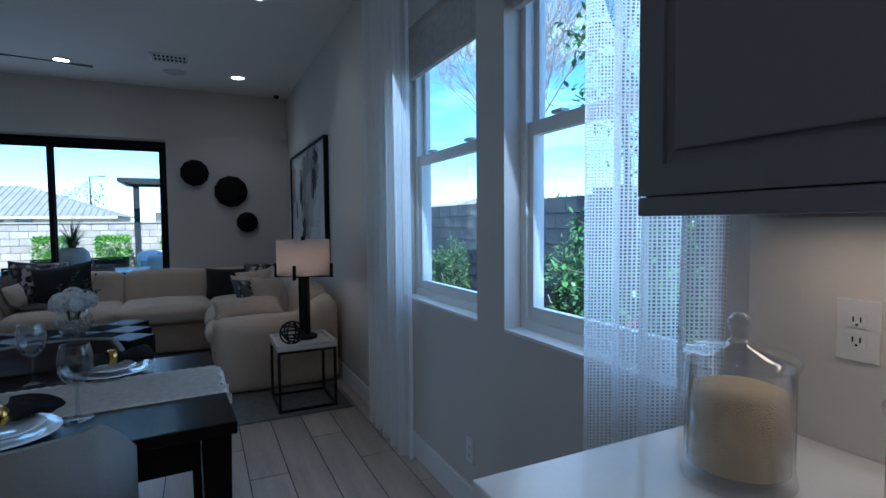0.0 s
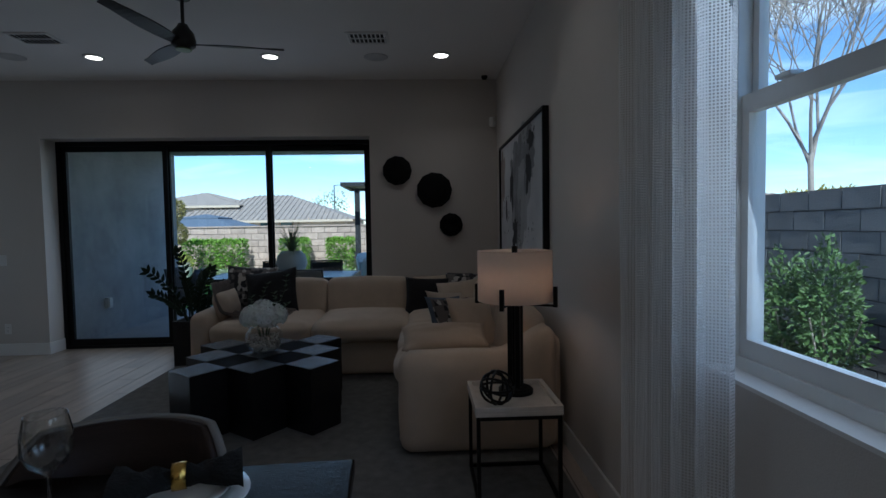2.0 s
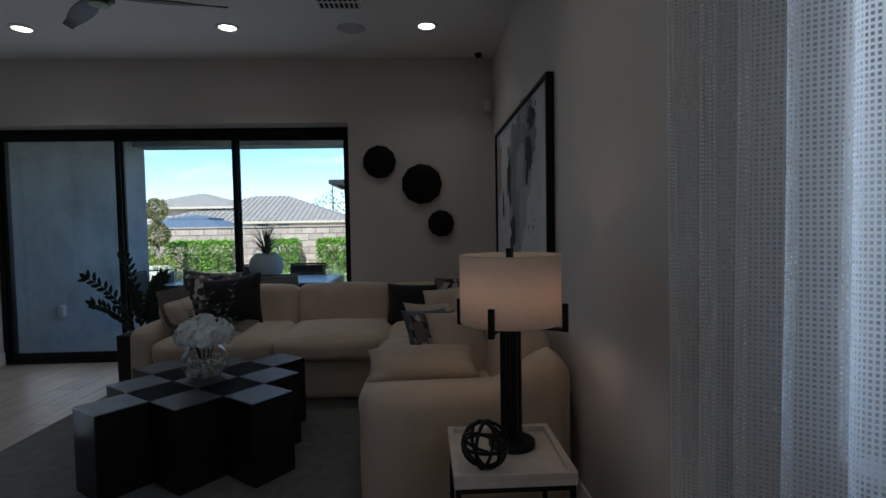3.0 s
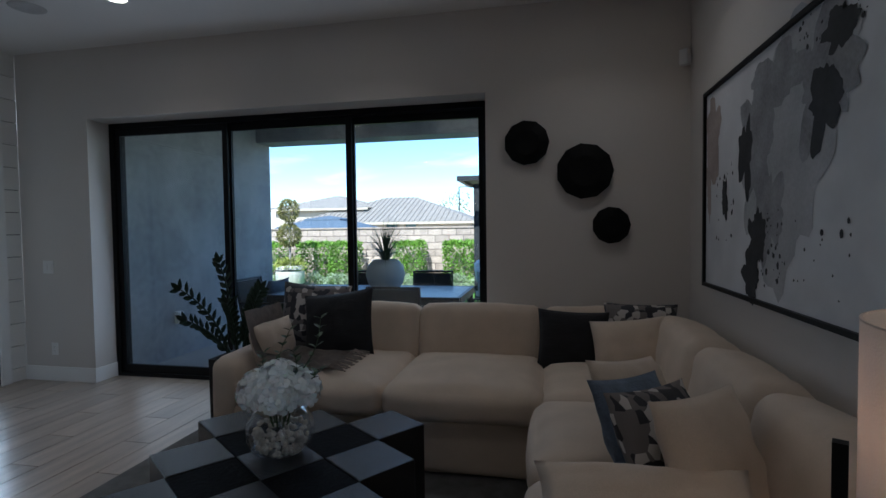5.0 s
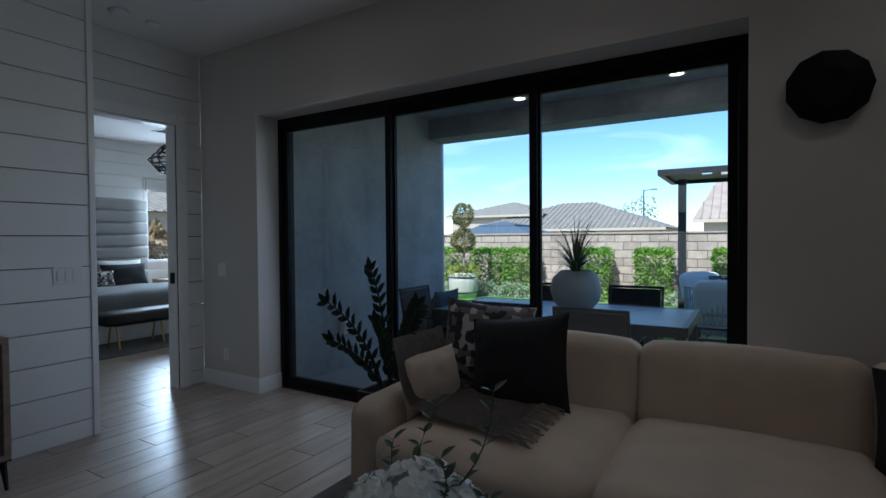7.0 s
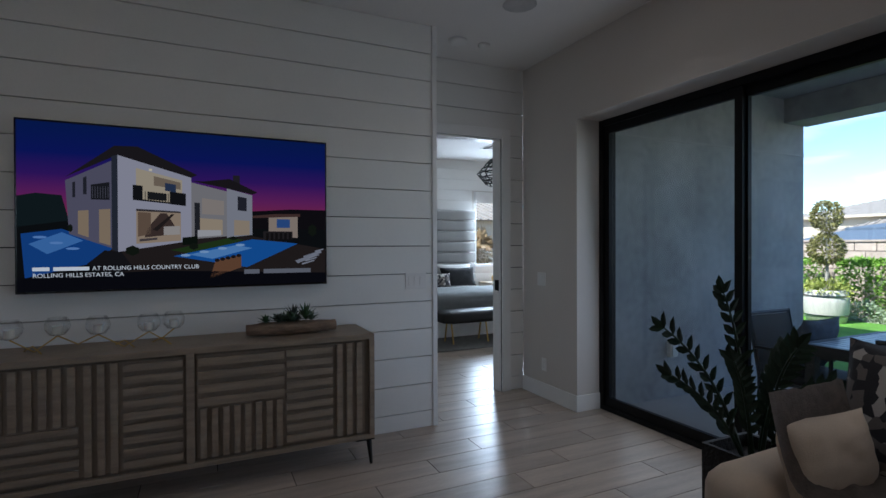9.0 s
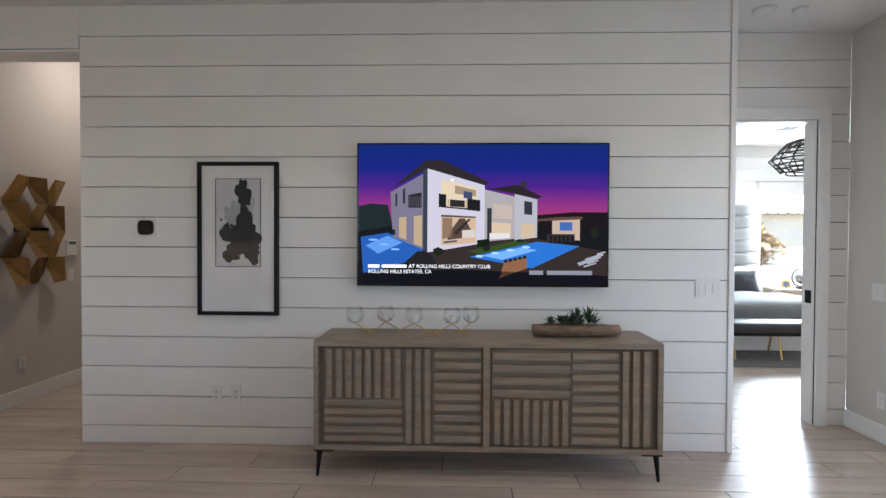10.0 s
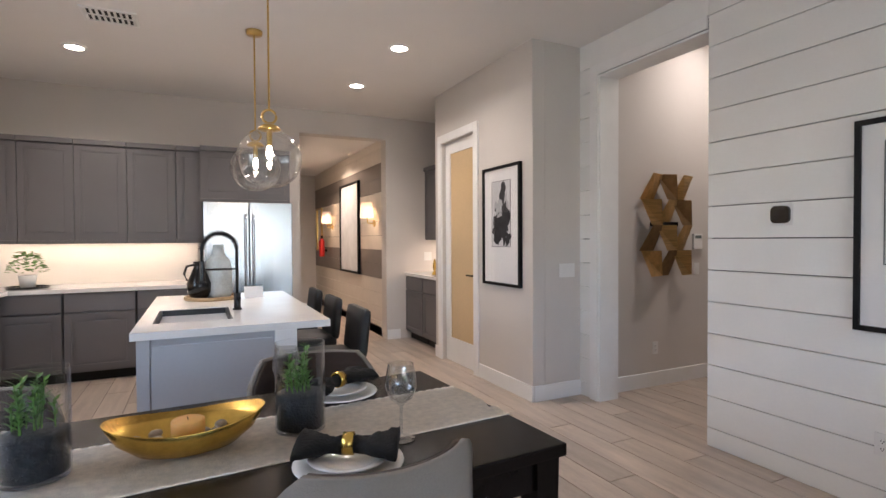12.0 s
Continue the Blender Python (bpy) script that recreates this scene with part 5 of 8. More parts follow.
for d0, d1, kind in ((-0.98, -0.03, 0), (0.03, 0.98, 1)):
    # door back in dimmed oak: the shade between the slats is painted in
    door = part("door", span(fx - 0.012, fx, d0, d1, z0d, z1d), mat("shaded_oak_door_back", (0.20, 0.155, 0.11), 0.6, var=0.2, scale=4) if kind == 0 else bpy.data.materials["shaded_oak_door_back"], side)
    w = d1 - d0
    if kind == 0:
        slats(door, d0 + 0.005, d0 + 0.50 * w, zm_, z1d, True, 8)
        slats(door, d0 + 0.005, d0 + 0.50 * w, z0d, zm_, False, 5)
        slats(door, d0 + 0.51 * w, d0 + 0.69 * w, z0d, z1d, True, 3)
        slats(door, d0 + 0.70 * w, d1 - 0.005, z0d, z1d, False, 9)
    else:
        slats(door, d0 + 0.005, d0 + 0.49 * w, zm_, z1d, False, 4)
        slats(door, d0 + 0.005, d0 + 0.49 * w, z0d, zm_, True, 8)
        slats(door, d0 + 0.50 * w, d0 + 0.79 * w, z0d, z1d, False, 9)
        slats(door, d0 + 0.80 * w, d1 - 0.005, z0d, z1d, True, 3)
for sx in (-1, 1):
    for sy in (-1, 1):
        bm = bm_new()
        x, y = sx * (BD / 2 - 0.03), sy * (BL / 2 - 0.03)
        box(bm, x - 0.03, x + 0.03, y - 0.03 - 0.06 * (sy > 0), y + 0.03 + 0.06 * (sy < 0), ZB - 0.008, ZB - 0.001)
        tube([(x, y, ZB - 0.008), (x + sx * 0.012, y + sy * 0.012, 0.0)], 0.018, 4, bm, 0.009)
        part("leg", bm, IRON, side, "tapered black metal leg")

# candle holder with glass balls
ch = thing("candle_holder", (-3.46, 4.44, ZT), "brass branch candle holder with five round glass cups", "candle holder")
xs = [(-0.37, 0.02), (-0.18, -0.03), (0.01, 0.02), (0.25, 0.03), (0.37, -0.02)]
for k, (y, x) in enumerate(xs):
    cup = part("glass_cup", lathe([(0.012, 0.078), (0.035, 0.085), (0.055, 0.11), (0.058, 0.135), (0.050, 0.165), (0.040, 0.178)], 24), GLASS_THIN, ch, "round glass cup", True, (x, y, 0))
    part("votive", lathe([(0, 0.088), (0.022, 0.088), (0.023, 0.13), (0, 0.13)], 16), WAX, cup, "white votive candle")
for a, b, c in ((0, 1, 0.005), (1, 2, 0.03), (2, 3, 0.004), (3, 4, 0.03)):
    pa, pb = Vector((xs[a][1], xs[a][0], 0.078)), Vector((xs[b][1], xs[b][0], 0.078))
    mid = (pa + pb) / 2
    mid.z = c
    part("branch", tube([pa, mid, pb], 0.004, 6), BRASS, ch)
for y in (-0.28, 0.13, 0.31):
    part("foot", tube([(-0.06, y - 0.05, 0.004), (0.0, y, 0.035), (0.06, y + 0.05, 0.004)], 0.004, 6), BRASS, ch)

# succulents in a log
lg = thing("succulent_log", (-3.45, 5.47, ZT), "hollow driftwood log planted with green succulents", "plant")
bm = bm_new()
nl, na = 18, 14
g = {}
for i in range(nl + 1):
    for k in range(na):
        a = 2 * math.pi * k / na
        y = -0.27 + 0.54 * i / nl
        r = 0.048 + 0.012 * noise.noise(Vector((i * 0.7, k * 0.9, 2))) - 0.012 * (abs(y) / 0.27) ** 4
        g[(i, k)] = bm.verts.new((r * 1.35 * math.cos(a), y + 0.015 * noise.noise(Vector((k, 1, i))), 0.046 + r * math.sin(a) * (0.75 if math.sin(a) > 0 else 0.92)))
for i in range(nl):
    for k in range(na):
        bm.faces.new((g[(i, k)], g[(i + 1, k)], g[(i + 1, (k + 1) % na)], g[(i, (k + 1) % na)]))
bm.faces.new([g[(0, k)] for k in range(na)])
bm.faces.new([g[(nl, k)] for k in range(na)][::-1])
part("log", bm, BARK, lg, "rough driftwood log", True)
SUCC = [mat("succulent_green", (0.06, 0.12, 0.05), 0.5, var=0.4, scale=25), mat("succulent_grey", (0.13, 0.18, 0.13), 0.5, var=0.3, scale=25), mat("succulent_dark", (0.05, 0.06, 0.045), 0.5, var=0.4, scale=25)]
rnd = random.Random(12)
for k in range(13):
    y, x = -0.17 + 0.36 * rnd.random(), 0.04 * (rnd.random() - 0.5)
    bm = bm_new()
    tall = 1.7 if k in (5, 6) else 1.0
    for q in range(18):
        a, el = q * 2.4, 0.25 + q * 0.065
        leaf(bm, (0, 0, 0), (math.cos(a) * math.cos(el), math.sin(a) * math.cos(el), math.sin(el) * tall), (0.05 + 0.022 * rnd.random()) * tall, 0.019)
    part("succulent", bm, SUCC[k % 3], lg, at=(x, y, 0.082))


# wall plates
def plate(m, w, h, label, cat, rockers=0, sockets=0):
    e = thing("light_switch" if rockers else "wall_outlet", m, label, cat, "wall plates")
    part("cover_plate", span(-w / 2, w / 2, -h / 2, h / 2, 0.0005, 0.006, 0.002), PLASTIC, e)
    for k in range(rockers):
        x = (k - (rockers - 1) / 2) * 0.046
        part("rocker", span(x - 0.016, x + 0.016, -0.033, 0.033, 0.0062, 0.010, 0.0015), PLASTIC, e)
    for k in range(sockets):
        z = (k - 0.5) * 0.038
        s = part("socket", span(-0.016, 0.016, z - 0.014, z + 0.014, 0.0062, 0.0085, 0.001), PLASTIC, e)
        bm = bm_new()
        for dx in (-0.006, 0.006):
            box(bm, dx - 0.0012, dx + 0.0012, z - 0.003, z + 0.007, 0.0086, 0.0088)
        box(bm, -0.002, 0.002, z - 0.010, z - 0.006, 0.0086, 0.0088)
        part("slots", bm, PLASTIC_BLACK, s)


NORTHF = Matrix(((1, 0, 0, 0), (0, 0, -1, 0), (0, 1, 0, 0), (0, 0, 0, 1)))  # faces -y
SOUTHF = Matrix(((-1, 0, 0, 0), (0, 0, 1, 0), (0, 1, 0, 0), (0, 0, 0, 1)))  # faces +y
plate(Matrix.Translation((-3.70, 6.41, 1.114)) @ WEST, 0.165, 0.12, "white triple rocker light switch on shiplap", "light switch", 3)
plate(Matrix.Translation((-3.954, NY0, 1.07)) @ NORTHF, 0.118, 0.12, "white double rocker light switch", "light switch", 2)
plate(Matrix.Translation((-3.916, NY0, 0.30)) @ NORTHF, 0.07, 0.115, "white double wall outlet", "outlet", 0, 2)
plate(Matrix.Translation((-3.70, 3.051, 0.35)) @ WEST, 0.07, 0.115, "white double wall outlet on shiplap", "outlet", 0, 2)
plate(Matrix.Translation((-3.70, 3.185, 0.355)) @ WEST, 0.07, 0.115, "white double wall outlet on shiplap", "outlet", 0, 2)
plate(Matrix.Translation((-3.555, 0.84, 1.104)) @ SOUTHF, 0.165, 0.12, "white triple rocker light switch", "light switch", 3)
plate(Matrix.Translation((EX0, 2.62, 0.30)) @ EAST, 0.07, 0.115, "white double wall outlet under the window", "outlet", 0, 2)
th = thing("thermostat", Matrix.Translation((-3.70, 2.56, 1.51)) @ WEST, "rounded square black glass thermostat", "thermostat")
part("back_plate", span(-0.062, 0.062, -0.062, 0.062, 0.0005, 0.006, 0.002), PLASTIC, th, "white back plate")
bm = span(-0.052, 0.052, -0.05, 0.05, 0.0062, 0.024)
bmesh.ops.bevel(bm, geom=[e for e in bm.edges if abs(e.verts[0].co.z - e.verts[1].co.z) > 0.01], offset=0.028, segments=6, affect="EDGES", profile=0.5)
part("face", bm, PLASTIC_BLACK, th, "glossy black face")

# ---- dining ----
ESPRESSO = mat("espresso_wood", (0.006, 0.0045, 0.004), 0.24, spec=0.14, var=0.45, scale=2.5, fine=40, stretch=(1, 10, 1), bump=0.15, bscale=30)
GREYCLOTH = mat("grey_upholstery", (0.20, 0.185, 0.165), 0.8, var=0.12, scale=6, fine=160, bump=0.2, bscale=260)
CHAIRWOOD = mat("dark_walnut", (0.026, 0.015, 0.011), 0.5, spec=0.3, var=0.4, scale=4, stretch=(1, 1, 6))
RUNNER = mat("cream_ribbed_runner", (0.84, 0.76, 0.65), 0.85, var=0.14, scale=40, fine=220, bump=0.5, bscale=220)
CHINA = mat("white_china", (0.80, 0.80, 0.78), 0.12, var=0.02)
NAPKIN = mat("black_napkin", (0.005, 0.005, 0.005), 0.95, var=0.3, scale=14, bump=0.5)
GRAVEL = mat("blue_black_gravel", (0.022, 0.026, 0.034), 0.6, var=0.6, scale=60, fine=200, bump=1.0, bscale=150)
CANDLE = mat("amber_candle", (0.62, 0.33, 0.08), 0.5, var=0.08, subsurface=0.2)
STONE = mat("river_stone", (0.34, 0.29, 0.24), 0.5, var=0.3, scale=8, random_v=0.35)
GOLD = mat("gold_leaf_bowl", (0.66, 0.43, 0.10), 0.26, metal=1.0, var=0.2, scale=9)

TX0, TX1, TY0, TY1, TZ, TURN = -1.652, 0.570, 2.19, 3.19, 0.75, 3.6
dt = thing("dining_table", ((TX0 + TX1) / 2, (TY0 + TY1) / 2, 0), "long dark espresso wood dining table", "table", rz=TURN)
hx, hy = (TX1 - TX0) / 2, (TY1 - TY0) / 2
part("tabletop", span(-hx, hx, -hy, hy, TZ - 0.04, TZ, 0.006), ESPRESSO, dt)
for s in (-1, 1):
    part("apron", span(-hx + 0.105, hx - 0.105, s * (hy - 0.045) - 0.012, s * (hy - 0.045) + 0.012, TZ - 0.14, TZ - 0.041), ESPRESSO, dt)
    part("apron", span(s * (hx - 0.045) - 0.012, s * (hx - 0.045) + 0.012, -hy + 0.105, hy - 0.105, TZ - 0.14, TZ - 0.041), ESPRESSO, dt)
    for q in (-1, 1):
        bm = bm_new()
        x, y = s * (hx - 0.06), q * (hy - 0.06)
        lo = [bm.verts.new((x + a * 0.032, y + b * 0.032, 0)) for a, b in ((-1, -1), (1, -1), (1, 1), (-1, 1))]
        hi = [bm.verts.new((x + a * 0.043, y + b * 0.043, TZ - 0.041)) for a, b in ((-1, -1), (1, -1), (1, 1), (-1, 1))]
        bm.faces.new(lo[::-1])
        bm.faces.new(hi)
        for k in range(4):
            bm.faces.new((lo[k], lo[(k + 1) % 4], hi[(k + 1) % 4], hi[k]))
        part("leg", bm, ESPRESSO, dt)

# runner with a pointed end hanging over the table's east end
run = thing("table_runner", pose((TX0 + TX1) / 2, 2.70, TZ, 0, 0, TURN), "cream ribbed cloth runner with pointed ends along the table", "table runner")
bm = bm_new()
g = {}
NR = 60
for i in range(NR + 1):
    for j in range(9):
        u, v = i / NR * 2 - 1, j / 8 * 2 - 1
        L = hx + 0.135
        s = u * (L - 0.07 * abs(v))
        over = max(0.0, abs(s) - hx - 0.017)
        x = (abs(s) - over + 0.002 * (over > 0)) * (1 if s > 0 else -1)
        g[(i, j)] = bm.verts.new((x, v * 0.195, 0.0035 + 0.0012 * math.sin(i * 2.1 + j) * 0.5 - over))
for i in range(NR):
    for j in range(8):
        bm.faces.new((g[(i, j)], g[(i + 1, j)], g[(i + 1, j + 1)], g[(i, j + 1)]))
bmesh.ops.solidify(bm, geom=list(bm.faces), thickness=0.0025)
part("cloth", bm, RUNNER, run, smooth=False)
for s in (-1, 1):
    bm = bm_new()
    for k in range(120):
        x = -hx + 0.01 + (2 * hx - 0.02) * k / 119
        box(bm, x - 0.0095, x + 0.0095, s * 0.194 - 0.004, s * 0.194 + 0.004, 0.001, 0.0062 - 0.002 * (k % 2))
    part("selvedge", bm, RUNNER, run, "looped selvedge")


# chairs with a low curved back
def dining_chair(m):
    c = thing("dining_chair", m, "grey upholstered dining chair with a low curved dark wooden back", "chair", "chairs round the table")
    part("seat", soft(0.50, 0.48, 0.10, 0.04, 0.02, 8, 0.002, 3), GREYCLOTH, c, "", True, (0, 0, 0.37))
    for nm, off, th, z0, z1, material in (("backrest", 0.0, 0.020, 0.50, 0.845, CHAIRWOOD), ("back_shell", 0.021, 0.022, 0.49, 0.850, GREYCLOTH)):
        bm = bm_new()
        n, rings = 20, []
        for k in range(n + 1):
            a = math.radians(-64 + 128 * k / n)
            r0, r1 = 0.275 + off, 0.275 + off + th
            drop = 0.10 * max(0.0, abs(k / n * 2 - 1) - 0.72) / 0.28
            rings.append([bm.verts.new((r * math.sin(a), -0.02 + r * math.cos(a), z)) for r in (r0, r1) for z in (z0, z1 - drop)])
        for p, q in zip(rings, rings[1:]):
            for u, v in ((0, 1), (1, 3), (3, 2), (2, 0)):
                bm.faces.new((p[u], q[u], q[v], p[v]))
        for p in (rings[0], rings[-1]):
            bm.faces.new((p[0], p[1], p[3], p[2]))
        part(nm, bm, material, c, "grey upholstered outer back" if nm == "back_shell" else "", True)
    part("seat_frame", span(-0.235, 0.235, -0.225, 0.225, 0.32, 0.369, 0.01), CHAIRWOOD, c)
    for sx in (-1, 1):
        for sy in (-1, 1):
            part("leg", tube([(sx * 0.205, sy * 0.195, 0.319), (sx * 0.23, sy * 0.23, 0.0)], 0.021, 8, None, 0.013), CHAIRWOOD, c)
        part("back_post", tube([(sx * 0.245, 0.10, 0.33), (sx * 0.262, 0.11, 0.56)], 0.016, 8), CHAIRWOOD, c)
    return c


c0 = dining_chair(pose(-0.06, 3.08, 0, 0, 0, 4))
copy_thing(c0, pose(-1.07, 2.99, 0, 0, 0, 4))
copy_thing(c0, pose(-1.13, 2.20, 0, 0, 0, 180))
copy_thing(c0, pose(0.04, 2.30, 0, 0, 0, 184))


# place settings
def turned(name, prof, material, parent, at, label="", n=36):
    return part(name, lathe(prof, n), material, parent, label, True, at)


def setting_for(x, y, rz, seed):
    e = thing("plate_stack", (x, y, TZ), "two stacked white china plates", "plates", "place settings")
    turned("dinner_plate", [(0, 0.006), (0.09, 0.006), (0.105, 0.012), (0.150, 0.022), (0.152, 0.019), (0.107, 0.006), (0.09, 0.0005), (0, 0.0005)], CHINA, e, (0, 0, 0))
    turned("salad_plate", [(0, 0.024), (0.068, 0.024), (0.078, 0.029), (0.110, 0.038), (0.112, 0.035), (0.080, 0.024), (0.066, 0.0185), (0, 0.0185)], CHINA, e, (0, 0, 0.0))
    nk = thing("napkin", pose(x, y, TZ + 0.040, 0, 0, rz), "black cloth napkin gathered through a gold ring", "napkin", "place settings")
    bm = bm_new()
    g = {}
    for i in range(25):
        for k in range(14):
            u, a = i / 24 * 2 - 1, 2 * math.pi * k / 14
            w = 0.020 + 0.075 * abs(u) ** 1.3 + 0.012 * noise.noise(Vector((u * 3, math.cos(a) * 2, seed)))
            hgt = 0.018 + 0.010 * abs(u)
            g[(i, k)] = bm.verts.new((u * 0.135, w * math.cos(a) + 0.012 * noise.noise(Vector((u * 5, k, seed))), 0.024 + hgt * math.sin(a) * (1 + 0.9 * noise.noise(Vector((u * 4, math.cos(a) * 5, seed + 3))))))
    for i in range(24):
        for k in range(14):
            bm.faces.new((g[(i, k)], g[(i + 1, k)], g[(i + 1, (k + 1) % 14)], g[(i, (k + 1) % 14)]))
    bm.faces.new([g[(0, k)] for k in range(14)])
    bm.faces.new([g[(24, k)] for k in range(14)][::-1])
    part("cloth", bm, NAPKIN, nk, "", True)
    part("ring", lathe([(0.027, -0.015), (0.031, -0.015), (0.031, 0.015), (0.027, 0.015), (0.027, -0.015)], 24), GOLD, nk, "gold napkin ring", True, pose(0, 0, 0.027, 0, 90, 0))


for x, y, rz, sd in ((-1.035, 2.985, -25, 1), (-1.17, 2.34, 30, 2), (0.165, 3.055, 200, 3), (-0.03, 2.42, 60, 4)):
    setting_for(x, y, rz, sd)


def wine_glass(x, y):
    e = thing("wine_glass", (x, y, TZ), "clear stemmed wine glass", "glass", "wine glasses")
    prof = [(0, 0.003), (0.034, 0.0015), (0.036, 0.003), (0.012, 0.008), (0.0045, 0.016), (0.0040, 0.085), (0.010, 0.094), (0.030, 0.110), (0.041, 0.135), (0.040, 0.165), (0.0335, 0.197), (0.033, 0.200)]
    inn = [(0.032, 0.200), (0.0325, 0.197), (0.039, 0.165), (0.040, 0.135), (0.029, 0.112), (0.008, 0.098), (0, 0.096)]
    part("bowl", lathe([(1.2 * a, 1.2 * b) for a, b in prof + inn], 36), GLASS_THIN, e, "", True)


for x, y in ((-1.235, 2.865), (0.145, 2.505), (-0.085, 3.0), (-0.95, 2.46)):
    wine_glass(x, y)


def cylinder_vase(x, y, seed):
    e = thing("plant_cylinder", (x, y, TZ + 0.0065), "clear glass cylinder with dark gravel and a small green plant", "vase", "cylinder vases")
    part("cylinder", lathe([(0, 0.001), (0.078, 0.001), (0.080, 0.006), (0.080, 0.009), (0.080, 0.283), (0.080, 0.285), (0.0765, 0.285), (0.0765, 0.283), (0.0765, 0.015), (0.0765, 0.012), (0.0735, 0.012), (0, 0.012)], 48), GLASS, e, "clear glass cylinder", True)
    bm = lathe([(0, 0.013), (0.0755, 0.013), (0.0755, 0.12), (0.05, 0.128), (0, 0.125)], 30)
    part("gravel", bm, GRAVEL, e, "blue-black gravel", True)
    r = random.Random(seed)
    bm = bm_new()
    for k in range(16):
        a, q = r.random() * 6.28, 0.05 * r.random()
        b = Vector((q * math.cos(a), q * math.sin(a), 0.12))
        t = b + Vector((0.03 * (r.random() - 0.5), 0.03 * (r.random() - 0.5), 0.05 + 0.10 * r.random()))
        tube([b, t], 0.002, 5, bm)
        for w in range(9):
            p = b.lerp(t, 0.25 + 0.75 * w / 8)
            leaf(bm, p, (math.cos(w * 2.4), math.sin(w * 2.4), 0.9), 0.026, 0.011)
    part("greenery", bm, mat("small_succulent", (0.09, 0.20, 0.04), 0.5, var=0.4, scale=30) if seed == 1 else bpy.data.materials["small_succulent"], e, "small green plant")


cylinder_vase(-0.965, 2.645, 1)
cylinder_vase(-0.275, 2.69, 2)

bw = thing("gold_bowl", pose(-0.635, 2.68, TZ + 0.0065, 0, 0, 2) @ Matrix.Scale(0.82, 4), "oval gold metal bowl with a candle and river stones", "bowl")
bm = bm_new()
prof = [(0.10, 0.0), (0.16, 0.014), (0.225, 0.055), (0.265, 0.105), (0.262, 0.108), (0.215, 0.062), (0.15, 0.022), (0.0, 0.012)]
bm = lathe(prof, 48)
bm.verts.ensure_lookup_table()
for v in bm.verts:
    v.co.y *= 0.56
    v.co.z += 0.035 * (v.co.x / 0.27) ** 2 * (v.co.z / 0.108)
part("bowl", bm, GOLD, bw, "", True)
part("candle", lathe([(0, 0.02), (0.055, 0.02), (0.056, 0.112), (0.05, 0.116), (0, 0.112)], 30), CANDLE, bw, "amber pillar candle", True)
part("wick", tube([(0, 0, 0.112), (0.002, 0, 0.125)], 0.0015, 6), INK, bw)
r = random.Random(6)
for k in range(18):
    a = 6.283 * k / 18 + 0.2 * r.random()
    q = 0.088 + 0.05 * (k % 2)
    bm = bm_new()
    bmesh.ops.create_icosphere(bm, subdivisions=2, radius=1, matrix=Matrix.Diagonal((0.028, 0.021, 0.016, 1)))
    part("stone", bm, STONE, bw, "", True, pose(q * 1.25 * math.cos(a), q * 0.62 * math.sin(a), 0.045 + 0.012 * (k % 2), 0, 0, r.random() * 180))

# ---- kitchen ----
CABINET = mat("grey_taupe_cabinet", (0.125, 0.118, 0.120), 0.42, var=0.05, scale=2)
ISLAND = mat("pale_grey_cabinet", (0.42, 0.43, 0.46), 0.45, var=0.04, scale=2)
QUARTZ = mat("white_quartz", (0.80, 0.79, 0.77), 0.10, var=0.04, scale=5, fine=60)
SPLASH = mat("cream_tile", (0.70, 0.66, 0.60), 0.25, var=0.03, scale=2)
STEEL = mat("brushed_steel", (0.36, 0.36, 0.37), 0.24, metal=1.0, var=0.08, scale=2, fine=30, stretch=(30, 30, 0.6))


def panel_door(parent, w, h, m, material=None, handle=None):
    """A door with a raised frame round a sunk panel; x across, y up, z out."""
    mt = material or CABINET
    d = part("door", span(-w / 2 + 0.002, w / 2 - 0.002, -h / 2 + 0.002, h / 2 - 0.002, 0, 0.012), mt, parent, at=m)
    f = bm_new()
    b = 0.058
    box(f, -w / 2 + 0.002, w / 2 - 0.002, h / 2 - b, h / 2 - 0.002, 0.0122, 0.021)
    box(f, -w / 2 + 0.002, w / 2 - 0.002, -h / 2 + 0.002, -h / 2 + b, 0.0122, 0.021)
    box(f, -w / 2 + 0.002, -w / 2 + b, -h / 2 + b, h / 2 - b, 0.0122, 0.021)
    box(f, w / 2 - b, w / 2 - 0.002, -h / 2 + b, h / 2 - b, 0.0122, 0.021)
    part("door_frame", f, mt, d)
    if w > 0.22 and h > 0.26:
        part("raised_panel", span(-w / 2 + b + 0.022, w / 2 - b - 0.022, -h / 2 + b + 0.022, h / 2 - b - 0.022, 0.0122, 0.019, 0.004), mt, d)
    return d


def wall_cabinet(m, w, h, depth, doors, label, crown=True, group="wall cabinets"):
    e = thing("wall_cabinet", m, label, "cabinet", group)
    part("body", span(-w / 2, w / 2, -h / 2, h / 2, -depth, 0), CABINET, e)
    for k in range(doors):
        panel_door(e, w / doors, h, Matrix.Translation((-w / 2 + (k + 0.5) * w / doors, 0, 0.001)))
    if crown:
        part("crown", span(-w / 2, w / 2, h / 2 + 0.0005, h / 2 + 0.055, -depth, 0.045, 0.008), CABINET, e)
    part("light_rail", span(-w / 2, w / 2, -h / 2 - 0.036, -h / 2 - 0.0005, -0.03, 0.021, 0.004), CABINET, e)
    return e


